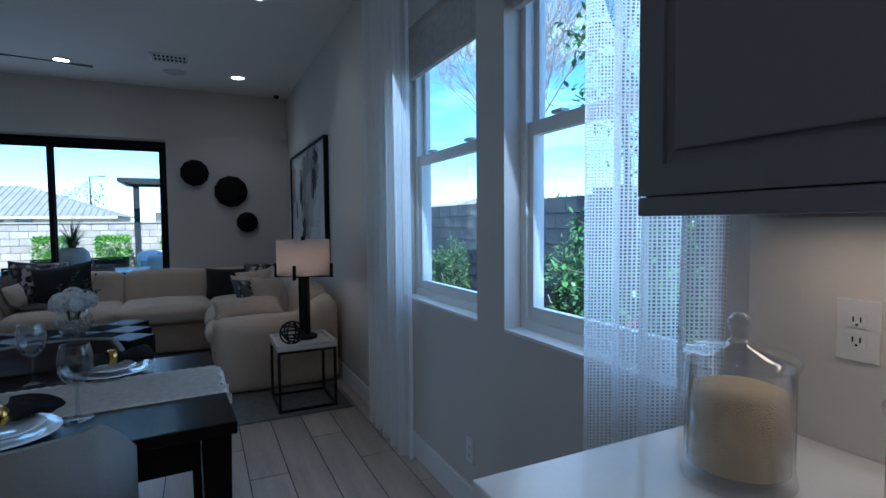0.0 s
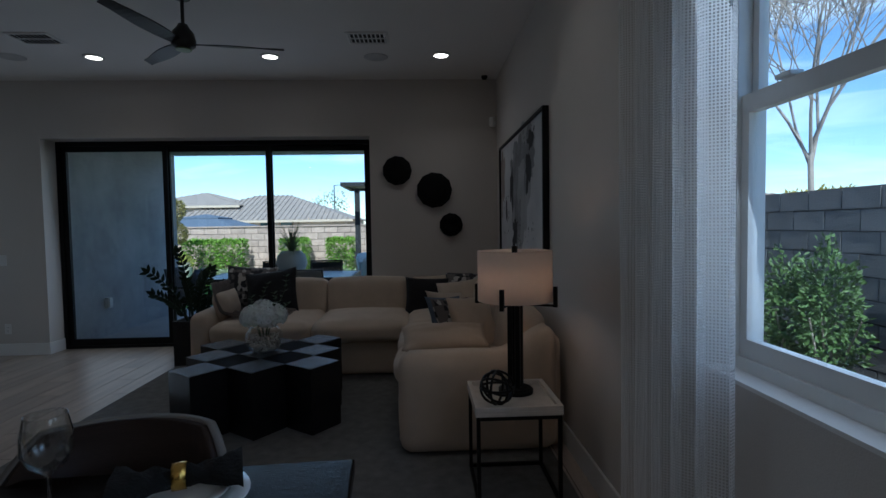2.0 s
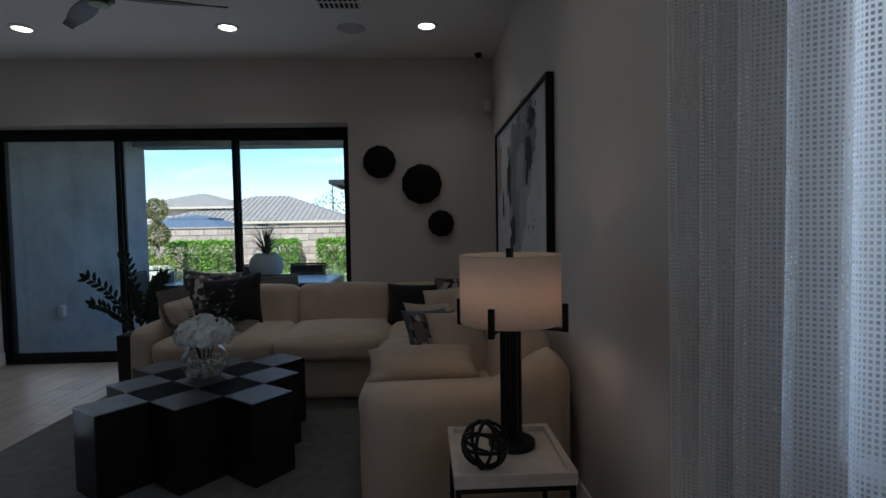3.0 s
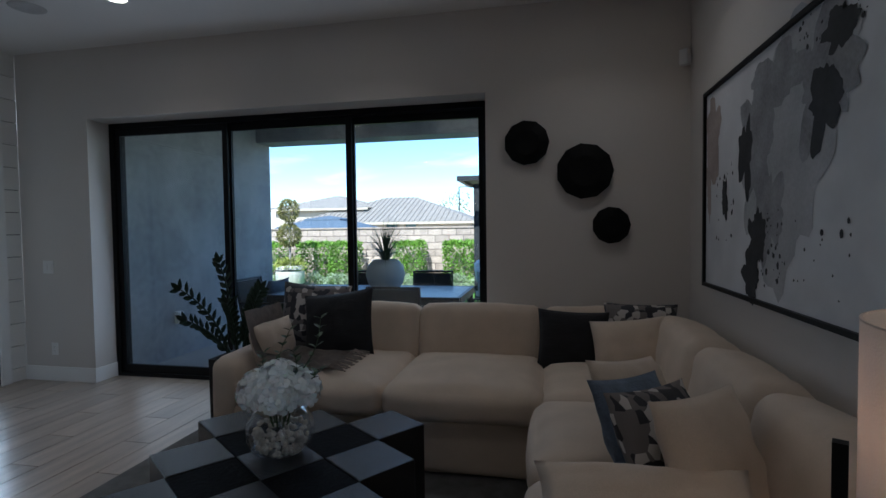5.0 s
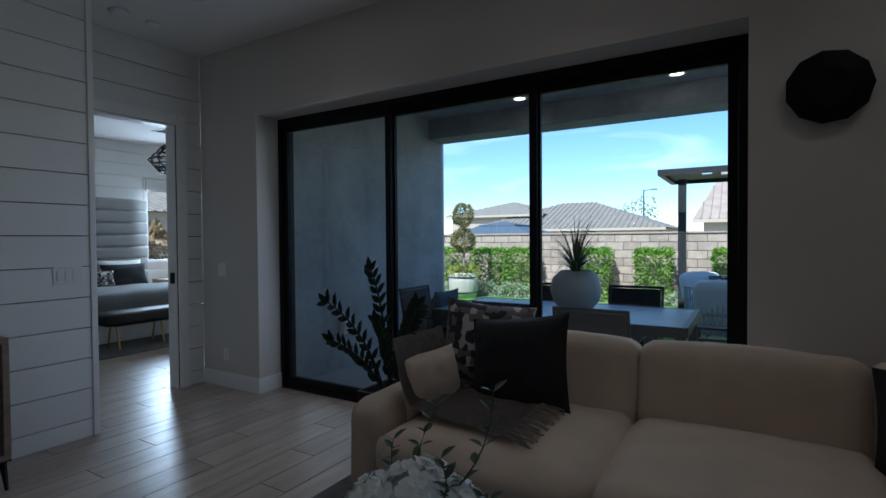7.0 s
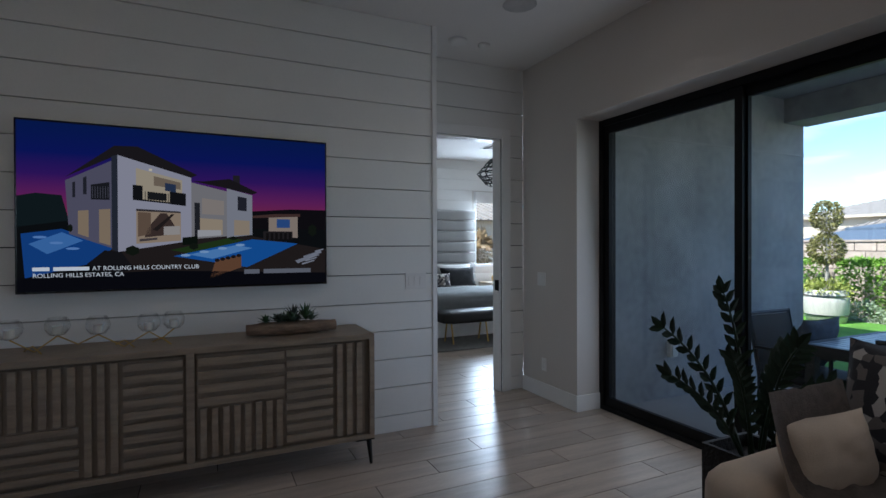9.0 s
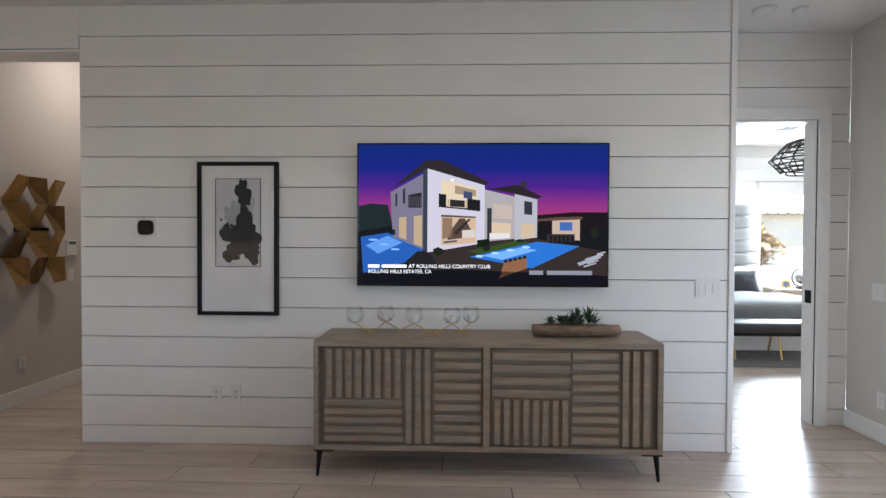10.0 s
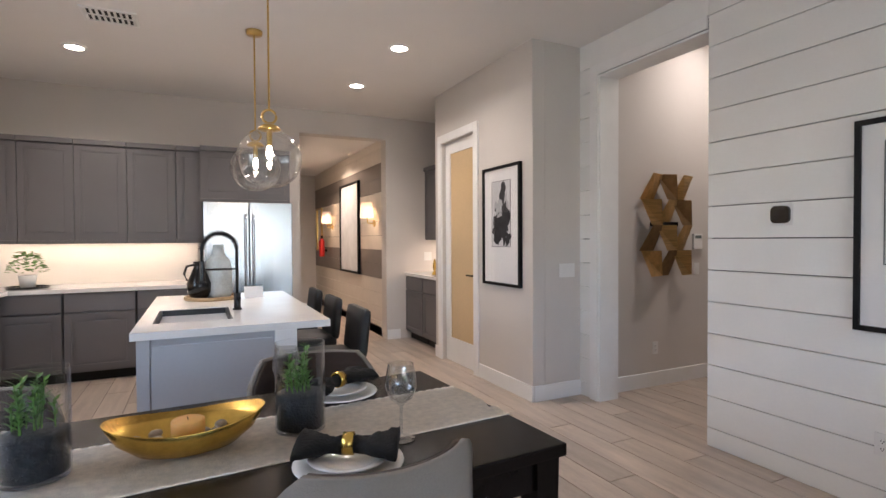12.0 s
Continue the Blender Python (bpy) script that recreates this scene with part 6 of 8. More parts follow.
def base_cabinet(m, w, depth, doors, label, drawer=True, material=None, group="base cabinets"):
    mt = material or CABINET
    e = thing("base_cabinet", m, label, "cabinet", group)
    part("body", span(-w / 2, w / 2, 0.10, 0.878, -depth, 0), mt, e)
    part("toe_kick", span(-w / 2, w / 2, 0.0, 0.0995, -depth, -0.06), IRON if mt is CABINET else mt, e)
    for k in range(doors):
        x = -w / 2 + (k + 0.5) * w / doors
        panel_door(e, w / doors, 0.56, Matrix.Translation((x, 0.40, 0.001)), mt)
        if drawer:
            part("drawer_front", span(x - w / doors / 2 + 0.003, x + w / doors / 2 - 0.003, 0.695, 0.865, 0.001, 0.021, 0.004), mt, e)
    return e


# south run; fronts face +y
for k in range(5):
    x = 1.147 - 0.4575 * k
    wall_cabinet(Matrix.Translation((x, -1.92, 1.875)) @ SOUTHF, 0.455, 0.97, SY * -1 - 1.925, 1, "grey-taupe raised-panel wall cabinet over the counter")
wall_cabinet(Matrix.Translation((-1.165, -1.80, 2.10)) @ SOUTHF, 0.945, 0.52, 0.47, 2, "grey-taupe cabinet above the refrigerator")
for k, (x, w) in enumerate(((-0.38, 0.56), (0.21, 0.60), (0.78, 0.52))):
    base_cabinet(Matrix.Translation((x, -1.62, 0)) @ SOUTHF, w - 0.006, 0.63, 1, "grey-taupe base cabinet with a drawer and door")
tagged(part("countertop", span(-0.665, EX0 - 0.002, SY + 0.011, -1.585, 0.880, 0.92, 0.004), QUARTZ), "white quartz countertop along the kitchen wall", "countertop")
tagged(part("backsplash", span(-0.665, EX0 - 0.002, SY + 0.001, SY + 0.010, 0.921, 1.385), SPLASH), "cream tiled backsplash lit from the cabinets above", "backsplash", kind="structure")
fr = thing("refrigerator", (-1.165, -1.86, 0), "stainless steel french-door refrigerator", "refrigerator")
part("body", span(-0.455, 0.455, -0.40, 0.29, 0.02, 1.775), IRON, fr)
for s in (-1, 1):
    d = part("door", span(min(0, s * 0.452) + 0.002, max(0, s * 0.452) - 0.002, 0.291, 0.36, 0.72, 1.79, 0.008), STEEL, fr)
    part("handle", tube([(s * 0.04, 0.40, 0.86), (s * 0.04, 0.415, 0.90), (s * 0.04, 0.415, 1.62), (s * 0.04, 0.40, 1.66)], 0.012, 8), STEEL, d, "steel bar handle")
part("freezer_drawer", span(-0.452, 0.452, 0.291, 0.36, 0.06, 0.712, 0.008), STEEL, fr)
# warm strips under the wall cabinets
for x0, x1 in ((-0.6, 1.2),):
    lp = new("under_cabinet_lamp", bpy.data.lights.new("under_cabinet_lamp", "AREA"))
    lp.data.shape, lp.data.size, lp.data.size_y, lp.data.energy, lp.data.color = "RECTANGLE", x1 - x0, 0.04, 0.8, WARM
    lp.matrix_world = look(((x0 + x1) / 2, -2.12, 1.36), ((x0 + x1) / 2, -2.16, 0.9))
lp = new("under_cabinet_lamp", bpy.data.lights.new("under_cabinet_lamp", "AREA"))
lp.data.shape, lp.data.size, lp.data.size_y, lp.data.energy, lp.data.color = "RECTANGLE", 0.04, 1.6, 0.75, (1.0, 0.62, 0.36)
lp.matrix_world = Matrix.Translation((1.47, 0.40, 1.355))
lp = new("under_cabinet_lamp", bpy.data.lights.new("under_cabinet_lamp", "AREA"))
lp.data.shape, lp.data.size, lp.data.size_y, lp.data.energy, lp.data.color = "RECTANGLE", 0.04, 0.9, 0.8, WARM
lp.matrix_world = Matrix.Translation((-3.85, -1.65, 1.37))

# east run; fronts face -x
for k in range(3):
    y0 = 1.303 - 0.60 * k
    wall_cabinet(Matrix.Translation((1.29, y0 - 0.30, 1.892)) @ EAST, 0.597, 0.97, 0.325, 1, "grey-taupe raised-panel wall cabinet beside the window")
for k in range(5):
    y0 = 1.300 - 0.55 * k
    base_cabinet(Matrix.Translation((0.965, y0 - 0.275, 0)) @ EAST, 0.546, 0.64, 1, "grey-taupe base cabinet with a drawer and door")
tagged(part("countertop", span(0.920, EX0 - 0.002, -1.584, 1.332, 0.880, 0.92, 0.004), QUARTZ), "white quartz countertop beside the window", "countertop")
tagged(part("backsplash", span(EX0 - 0.012, EX0 - 0.001, -1.9, 1.30, 0.921, 1.366), SPLASH), "cream backsplash behind the counter", "backsplash", kind="structure")
plate(Matrix.Translation((EX0 - 0.012, 1.09, 1.156)) @ EAST, 0.07, 0.115, "cream double wall outlet on the backsplash", "outlet", 0, 2)


def jar(x, y, r, h, fill, material, label, lid=True):
    e = thing("glass_jar", (x, y, 0.9205), label, "jar", "jars on the counter")
    part("jar", lathe([(0, 0.002), (r * 0.98, 0.0), (r * 1.06, 0.010), (r * 1.02, 0.024), (r, 0.04), (r, h), (r - 0.004, h), (r - 0.004, 0.03), (0, 0.02)], 40), GLASS, e, "clear glass jar", True)
    cap = part("lid", lathe([(r * 1.06, h + 0.001), (r * 1.08, h + 0.012), (r * 0.95, h + 0.022), (0.022, h + 0.034), (0.012, h + 0.045), (0.018, h + 0.060), (0.020, h + 0.072), (0.010, h + 0.086), (0, h + 0.088),
                        ], 40), GLASS_THIN, e, "domed glass lid with a knob", True)
    bm = lathe([(0, 0.021), (r - 0.005, 0.031), (r - 0.005, fill), (r * 0.6, fill + 0.010), (0, fill + 0.004)], 36)
    part("contents", bm, material, e, "", True)


jar(1.325, 1.13, 0.083, 0.20, 0.155, mat("raw_sugar", (0.62, 0.47, 0.28), 0.9, var=0.12, scale=40, fine=300, bump=0.5, bscale=400), "lidded glass jar three quarters full of pale sugar")
jar(1.40, 0.875, 0.075, 0.17, 0.10, mat("coffee_beans", (0.018, 0.012, 0.009), 0.5, var=0.6, scale=70, fine=200, bump=1.2, bscale=110), "lidded glass jar half full of coffee beans")

# island
isl = thing("kitchen_island", (-0.845, 0.51, 0), "pale grey panelled kitchen island", "kitchen island")
part("body", span(-0.30, 0.455, -0.88, 0.885, 0.10, 0.879), ISLAND, isl)
part("plinth", span(-0.27, 0.42, -0.85, 0.85, 0, 0.0995), ISLAND, isl)
part("end_panel", span(-0.19, 0.40, 0.8855, 0.897, 0.14, 0.84, 0.003), ISLAND, isl)
part("end_post", span(-0.32, -0.20, 0.80, 0.900, 0.0, 0.8785, 0.004), TRIM, isl, "white end post")
part("end_post", span(0.405, 0.465, 0.80, 0.900, 0.0, 0.8785, 0.004), ISLAND, isl)
IX0, IX1, IY0, IY1 = -1.350, -0.355, -0.42, 1.43
SX0, SX1, SY0, SY1 = -0.845, -0.435, 0.535, 1.15
top = bm_new()
rings = []
for z in (0.880, 0.92):
    for a, b, c, d in ((IX0, IX1, IY0, IY1), (SX0, SX1, SY0, SY1)):
        rings.append([top.verts.new((x, y, z)) for x, y in ((a, c), (b, c), (b, d), (a, d))])
for k in range(4):
    q = (k + 1) % 4
    for u, v in ((0, 1), (2, 3), (0, 2), (1, 3)):
        top.faces.new((rings[u][k], rings[u][q], rings[v][q], rings[v][k]))
tagged(part("island_countertop", top, QUARTZ), "white quartz island top with a sink cut into it", "countertop")
sk = thing("kitchen_sink", (-0.64, 0.845, 0.70), "black composite kitchen sink set into the island", "sink")
SINKM = mat("black_composite", (0.02, 0.021, 0.024), 0.5, var=0.2)
part("basin", span(-0.203, 0.203, -0.305, 0.303, 0.0, 0.012), SINKM, sk)
for x0, x1, y0, y1 in ((-0.203, -0.19, -0.305, 0.303), (0.19, 0.203, -0.305, 0.303), (-0.189, 0.189, -0.305, -0.292), (-0.189, 0.189, 0.29, 0.303)):
    part("basin_wall", span(x0, x1, y0, y1, 0.0125, 0.216), SINKM, sk)
fc = thing("kitchen_faucet", pose(-0.895, 0.74, 0.9205, 0, 0, 8), "matt black spring-neck kitchen faucet", "faucet")
part("base", lathe([(0, 0), (0.030, 0), (0.030, 0.006), (0.022, 0.012), (0.022, 0.11), (0, 0.11)], 20), PLASTIC_BLACK, fc)
pts = [(0, 0, 0.11), (0, 0, 0.40)] + [(0.105 - 0.105 * math.cos(t * 0.2618), 0, 0.40 + 0.105 * math.sin(t * 0.2618)) for t in range(1, 13)] + [(0.21, 0, 0.32)]
part("neck", tube(pts, 0.010, 10), PLASTIC_BLACK, fc, smooth=True)
bm = bm_new()
coil = [(0.105 - 0.105 * math.cos(t * math.pi / 120) + 0.0, 0.0, 0.40 + 0.105 * math.sin(t * math.pi / 120)) for t in range(121)]
for k in range(2, 119, 4):
    p = Vector(coil[k])
    d = (Vector(coil[k + 1]) - p).normalized()
    rot = d.to_track_quat("Z", "Y").to_matrix().to_4x4()
    ring = [Matrix.Translation(p) @ rot @ Vector((0.017 * math.cos(a * 0.7854), 0.017 * math.sin(a * 0.7854), 0)) for a in range(9)]
    tube(ring, 0.003, 5, bm)
part("spring", bm, PLASTIC_BLACK, fc)
part("spray_head", lathe([(0, 0.19), (0.018, 0.19), (0.02, 0.20), (0.015, 0.32), (0, 0.32)], 18), PLASTIC_BLACK, fc, at=(0.21, 0, 0))
part("holder_arm", tube([(0, 0, 0.27), (0.21, 0, 0.27)], 0.007, 8), PLASTIC_BLACK, fc)
part("lever", tube([(0, 0.02, 0.07), (0.0, 0.085, 0.085)], 0.007, 8), PLASTIC_BLACK, fc)
tr = thing("serving_tray", (-0.76, -0.02, 0.9205), "round wooden tray on the island", "tray")
part("tray_base", lathe([(0, 0), (0.19, 0), (0.20, 0.006), (0.20, 0.028), (0.188, 0.028), (0.185, 0.010), (0, 0.010)], 36), mat("tray_wood", (0.40, 0.27, 0.14), 0.5, var=0.3, scale=6), tr, smooth=False)
jg = thing("black_jug", (-0.67, 0.0, 0.931), "matt black ceramic jug with a handle", "jug")
part("body", lathe([(0, 0), (0.055, 0), (0.085, 0.05), (0.088, 0.12), (0.055, 0.20), (0.035, 0.25), (0.042, 0.285), (0.036, 0.285), (0.03, 0.25), (0, 0.24)], 30), PLASTIC_BLACK, jg, smooth=True)
part("handle", tube([(0.035, 0, 0.26), (0.085, 0, 0.25), (0.105, 0, 0.19), (0.083, 0, 0.14)], 0.009, 8), PLASTIC_BLACK, jg, smooth=True)
bo = thing("tall_bottle", (-0.81, -0.05, 0.931), "tall cloudy glass bottle vase", "bottle")
part("body", lathe([(0, 0), (0.085, 0.0), (0.098, 0.03), (0.100, 0.22), (0.085, 0.29), (0.045, 0.34), (0.038, 0.40), (0.046, 0.41), (0.04, 0.415), (0.034, 0.40), (0, 0.39)], 30), mat("cloudy_glass", (0.42, 0.46, 0.46), 0.15, var=0.2, scale=8), bo, smooth=True)
cd = thing("sign_card", (-1.06, 0.05, 0.9205), "small white folded card on the island", "card")
part("card", span(-0.07, 0.07, -0.012, -0.006, 0, 0.09), MATBOARD, cd, at=pose(0, 0, 0, -8, 0, 0))
part("card_back", span(-0.07, 0.07, 0.006, 0.012, 0, 0.09), MATBOARD, cd, at=pose(0, 0, 0, 8, 0, 0))

STOOLM = mat("black_leather", (0.006, 0.0055, 0.0055), 0.5, var=0.2, scale=10)
def stool(m):
    e = thing("bar_stool", m, "black bar stool with a low back at the island", "stool", "stools at the island")
    part("seat", soft(0.42, 0.40, 0.08, 0.03, 0.012, 6, 0.001, 2), STOOLM, e, "", True, (0, 0, 0.61))
    part("backrest", soft(0.40, 0.06, 0.30, 0.028, 0.0, 6, 0.001, 2), STOOLM, e, "", True, pose(0, 0.19, 0.66, -6, 0, 0))
    for sx in (-1, 1):
        for sy in (-1, 1):
            part("leg", tube([(sx * 0.17, sy * 0.16, 0.61), (sx * 0.20, sy * 0.19, 0)], 0.017, 8, None, 0.013), STOOLM, e)
        part("footrest", tube([(sx * 0.19, -0.18, 0.2), (sx * 0.19, 0.18, 0.2)], 0.010, 6), STOOLM, e)
    return e


s0 = stool(pose(-1.36, 1.22, 0, 0, 0, 90))
copy_thing(s0, pose(-1.36, 0.55, 0, 0, 0, 90))
copy_thing(s0, pose(-1.36, -0.10, 0, 0, 0, 90))


# glass pendants
def pendant(x, y, zc):
    e = thing("glass_pendant", (x, y, zc), "clear glass globe pendant on a brass rod", "pendant light", "pendants over the island")
    R = 0.195
    prof = [(R * math.sin(a), -R * 0.95 * math.cos(a)) for a in [math.radians(q) for q in range(20, 161, 10)]]
    part("globe", lathe(prof, 36), GLASS_THIN, e, "clear glass globe", True)
    part("cap", lathe([(0.066, 0.178), (0.07, 0.183), (0.05, 0.205), (0.02, 0.22), (0, 0.222)], 24), BRASS, e, "brass cap", True)
    part("socket", lathe([(0, 0.08), (0.016, 0.08), (0.018, 0.178), (0, 0.178)], 16), BRASS, e)
    part("bulb", lathe([(0, 0.0), (0.012, 0.004), (0.019, 0.03), (0.014, 0.06), (0.010, 0.079), (0, 0.079)], 16), glow("pendant_bulb", (1.0, 0.74, 0.52), 22.0) if "pendant_bulb" not in bpy.data.materials else bpy.data.materials["pendant_bulb"], e, "glowing bulb", True)
    bm = tube([(0.042 * math.cos(t * 0.2618), 0, 0.262 + 0.042 * math.sin(t * 0.2618)) for t in range(25)], 0.008, 8)
    part("ring", bm, BRASS, e, "brass ring", True)
    part("rod", tube([(0, 0, 0.304), (0, 0, CEIL - zc - 0.03)], 0.006, 8), BRASS, e)
    part("canopy", lathe([(0, CEIL - zc - 0.035), (0.06, CEIL - zc - 0.03), (0.065, CEIL - zc - 0.001), (0, CEIL - zc - 0.001)], 24), BRASS, e, smooth=True)


pendant(-1.075, 1.02, 1.885)
pendant(-1.09, 0.015, 1.955)

# plant on a black tray on the back counter
pt = thing("potted_herb", (0.84, -1.87, 0.9205), "bright green bushy plant in a white pot on a black tray", "plant")
part("tray", lathe([(0, 0), (0.17, 0), (0.18, 0.02), (0.17, 0.022), (0.16, 0.008), (0, 0.008)], 30), PLASTIC_BLACK, pt)
part("pot", lathe([(0, 0.009), (0.06, 0.009), (0.075, 0.13), (0.068, 0.13), (0, 0.12)], 24), CHINA, pt, smooth=True)
bm = bm_new()
r = random.Random(5)
for k in range(150):
    a, c = r.random() * 6.28, r.random()
    q = 0.13 * math.sqrt(c)
    p = Vector((q * math.cos(a), q * math.sin(a), 0.14 + 0.17 * (1 - c) + 0.06 * r.random()))
    leaf(bm, p, (math.cos(a) * 0.8, math.sin(a) * 0.8, 0.5 * r.random()), 0.055, 0.04)
part("foliage", bm, mat("bright_leaf", (0.10, 0.24, 0.03), 0.5, var=0.35, scale=20), pt)

# nook cabinets
for k in range(2):
    yc = -1.39 - 0.60 * k
    base_cabinet(Matrix.Translation((-3.30, yc, 0)) @ WEST, 0.575, 0.60, 1, "grey-taupe base cabinet in the nook", True, None, "nook cabinets")
    wall_cabinet(Matrix.Translation((-3.60, yc, 1.875)) @ WEST, 0.575, 0.93, 0.33, 1, "grey-taupe wall cabinet in the nook", True, "nook cabinets")
tagged(part("nook_countertop", span(-4.19, -3.26, SY + 0.002, -1.10, 0.880, 0.92, 0.003), QUARTZ), "white quartz counter in the nook", "countertop")
tagged(part("nook_backsplash", span(-4.198, -4.188, SY + 0.002, -1.10, 0.921, 1.38), SPLASH), "cream tiled backsplash in the nook", "backsplash", kind="structure")
plate(Matrix.Translation((-3.62, SY + 0.001, 1.14)) @ SOUTHF, 0.118, 0.12, "white light switch in the nook", "light switch", 2)
gd = thing("gold_figurine", (-3.42, -1.62, 0.9205), "small gold ornament on the nook counter", "ornament")
part("figure", lathe([(0, 0), (0.035, 0), (0.03, 0.02), (0.012, 0.05), (0.026, 0.10), (0.02, 0.15), (0.008, 0.20), (0, 0.21)], 18), GOLD, gd, smooth=True)

# pantry door: frosted glass, ajar view of a warm pantry
pd = thing("pantry_door", (-3.255, -0.525, 0), "white door with one tall frosted glass panel, closed", "door", kind="structure")
FROST = mat("frosted_glass", (0.62, 0.45, 0.25), 0.45, var=0.10, scale=1.2)
fr_ = bm_new()
holed(fr_, "x", -0.02, 0.02, -0.372, 0.372, 0.005, 2.465, [(-0.265, 0.265, 0.27, 2.34)])
dl = part("leaf", fr_, TRIM, pd)
part("pane", span(-0.006, 0.006, -0.2645, 0.2645, 0.2705, 2.3395), FROST, dl, "frosted glass pane")
part("handle", tube([(0.03, 0.31, 1.0), (0.065, 0.31, 1.0), (0.065, 0.20, 1.0)], 0.009, 8), PLASTIC_BLACK, dl, "black lever handle")

# hall: folded gold sculpture, keypad, outlet, end door
sc = thing("wall_sculpture", Matrix.Translation((-4.60, 0.951, 1.51)) @ SOUTHF @ Matrix.Diagonal((0.84, 1, 1, 1)), "folded antique-gold metal wall sculpture of tilted panels", "wall sculpture")
GOLDS = [mat("antique_gold", (0.66, 0.45, 0.20), 0.42, metal=0.75, var=0.25, scale=12), mat("bronze_gold", (0.38, 0.25, 0.12), 0.45, metal=0.75, var=0.25, scale=12), mat("pale_gold", (0.62, 0.44, 0.20), 0.35, metal=0.9, var=0.3, scale=4, fine=90, stretch=(1, 20, 1))]
for col in range(3):
    for row in range(4):
        z0 = 0.46 - row * 0.235
        zig = 0.035 if (row + col) % 2 else -0.06
        x0 = -0.34 + col * 0.235
        bm = bm_new()
        d0, d1 = (0.03, 0.10) if (row + col) % 2 else (0.10, 0.03)
        a = [bm.verts.new((x0 - zig, z0, d0)), bm.verts.new((x0 - zig + 0.235, z0, d1 * 0.7 + 0.02)), bm.verts.new((x0 + zig + 0.235, z0 - 0.235, d1 * 0.5)), bm.verts.new((x0 + zig, z0 - 0.235, d1))]
        bm.faces.new(a)
        bmesh.ops.solidify(bm, geom=list(bm.faces), thickness=0.006)
        part("panel", bm, GOLDS[(row * 2 + col) % 3], sc)
part("wall_bracket", span(-0.2, 0.2, -0.02, 0.02, 0.0005, 0.03), IRON, sc)
kp = thing("alarm_keypad", Matrix.Translation((-5.06, 0.951, 1.345)) @ SOUTHF, "white alarm keypad with a small display", "keypad")
part("housing", span(-0.06, 0.06, -0.075, 0.075, 0.0005, 0.022, 0.004), PLASTIC, kp)
part("display", span(-0.045, 0.045, 0.03, 0.06, 0.0222, 0.0235), mat("lcd", (0.10, 0.13, 0.12), 0.3), kp, "grey display")
plate(Matrix.Translation((-5.06, 0.951, 1.08)) @ SOUTHF, 0.07, 0.115, "white light switch in the hall", "light switch", 1)
plate(Matrix.Translation((-4.50, 0.951, 0.355)) @ SOUTHF, 0.07, 0.115, "white double wall outlet with a plug-in", "outlet", 0, 2)
hd = thing("hall_door", (-6.995, 1.48, 0), "white panelled hall door with black knobs", "door", kind="structure")
part("leaf", span(0, 0.04, -0.45, 0.45, 0.005, 2.44, 0.003), TRIM, hd)
for z in (0.95, 1.12):
    part("knob", lathe([(0, 0.0), (0.02, 0.0), (0.012, 0.03), (0.028, 0.05), (0.02, 0.07), (0, 0.072)], 16), PLASTIC_BLACK, hd, "black knob", True, pose(0.04, -0.37, z, 0, 90, 0))
for y0, y1 in ((-0.54, -0.452), (0.452, 0.54)):
    part("casing", span(0, 0.02, y0, y1, 0, 2.54), TRIM, hd)
# unseen ceiling lamps without fixtures, added to brighten the hall and the entrance hall
area_lamp("can_or_fill_lamp", -5.0, 1.55, CEIL + 0.46, 0.14, 2.2, SOFT, 140)
area_lamp("can_or_fill_lamp", -2.4, -4.2, 2.77, 0.14, 3.5, WARM, 150)

# entrance hall wall in bands, with a picture and two sconces
BANDS = [mat("cream_board", (0.66, 0.60, 0.52), 0.5, var=0.04), mat("taupe_board", (0.20, 0.17, 0.15), 0.5, var=0.06)]
ew = bpy.data.objects["wall_entry_west"]
for k in range(14):
    z0 = 0.2057 * k
    if z0 < 2.78:
        band = 1 if (0.65 < z0 < 1.1) or (2.0 < z0 < 2.45) else 0
        b = bm_new()
        box(b, -3.019, -3.0, -6.98, SY - 0.204, z0 + 0.002, min(2.795, z0 + 0.2037))
        part("board", b, BANDS[band], ew)
hp = thing("hall_picture", Matrix.Translation((-2.998, -4.1, 1.58)) @ WEST, "large pale abstract picture in a black frame in the entrance hall", "picture")
part("frame", frame_bars(1.15, 1.50, 0.045, 0.03), BLACKMETAL, hp, "black frame")
part("canvas", span(-0.54, 0.54, -0.715, 0.715, 0.002, 0.025), CANVAS, hp)
for y in (-2.80, -5.35):
    sn = thing("wall_sconce", Matrix.Translation((-2.999, y, 1.62)) @ WEST, "brass wall sconce with a white shade, switched on", "wall light", "sconces in the entrance hall")
    part("back_plate", lathe([(0, 0), (0.05, 0), (0.05, 0.012), (0, 0.012)], 20), BRASS, sn)
    part("arm", tube([(0, 0, 0.012), (0, 0, 0.10), (0, 0.12, 0.12)], 0.008, 8), BRASS, sn)
    part("shade", lathe([(0.10, 0), (0.08, 0.22), (0.078, 0.22), (0.098, 0)], 28), LAMPSHADE, sn, "white cloth shade", True, pose(0, 0.08, 0.12, -90, 0, 0))
    part("bulb", lathe([(0, 0), (0.02, 0.02), (0.02, 0.07), (0, 0.09)], 14), glow("sconce_bulb", (1.0, 0.70, 0.45), 25.0) if "sconce_bulb" not in bpy.data.materials else bpy.data.materials["sconce_bulb"], sn, "glowing bulb", True, pose(0, 0.12, 0.12, -90, 0, 0))
fx_ = thing("fire_extinguisher", (-2.90, -5.9, 1.05), "red fire extinguisher on the hall wall", "fire extinguisher")
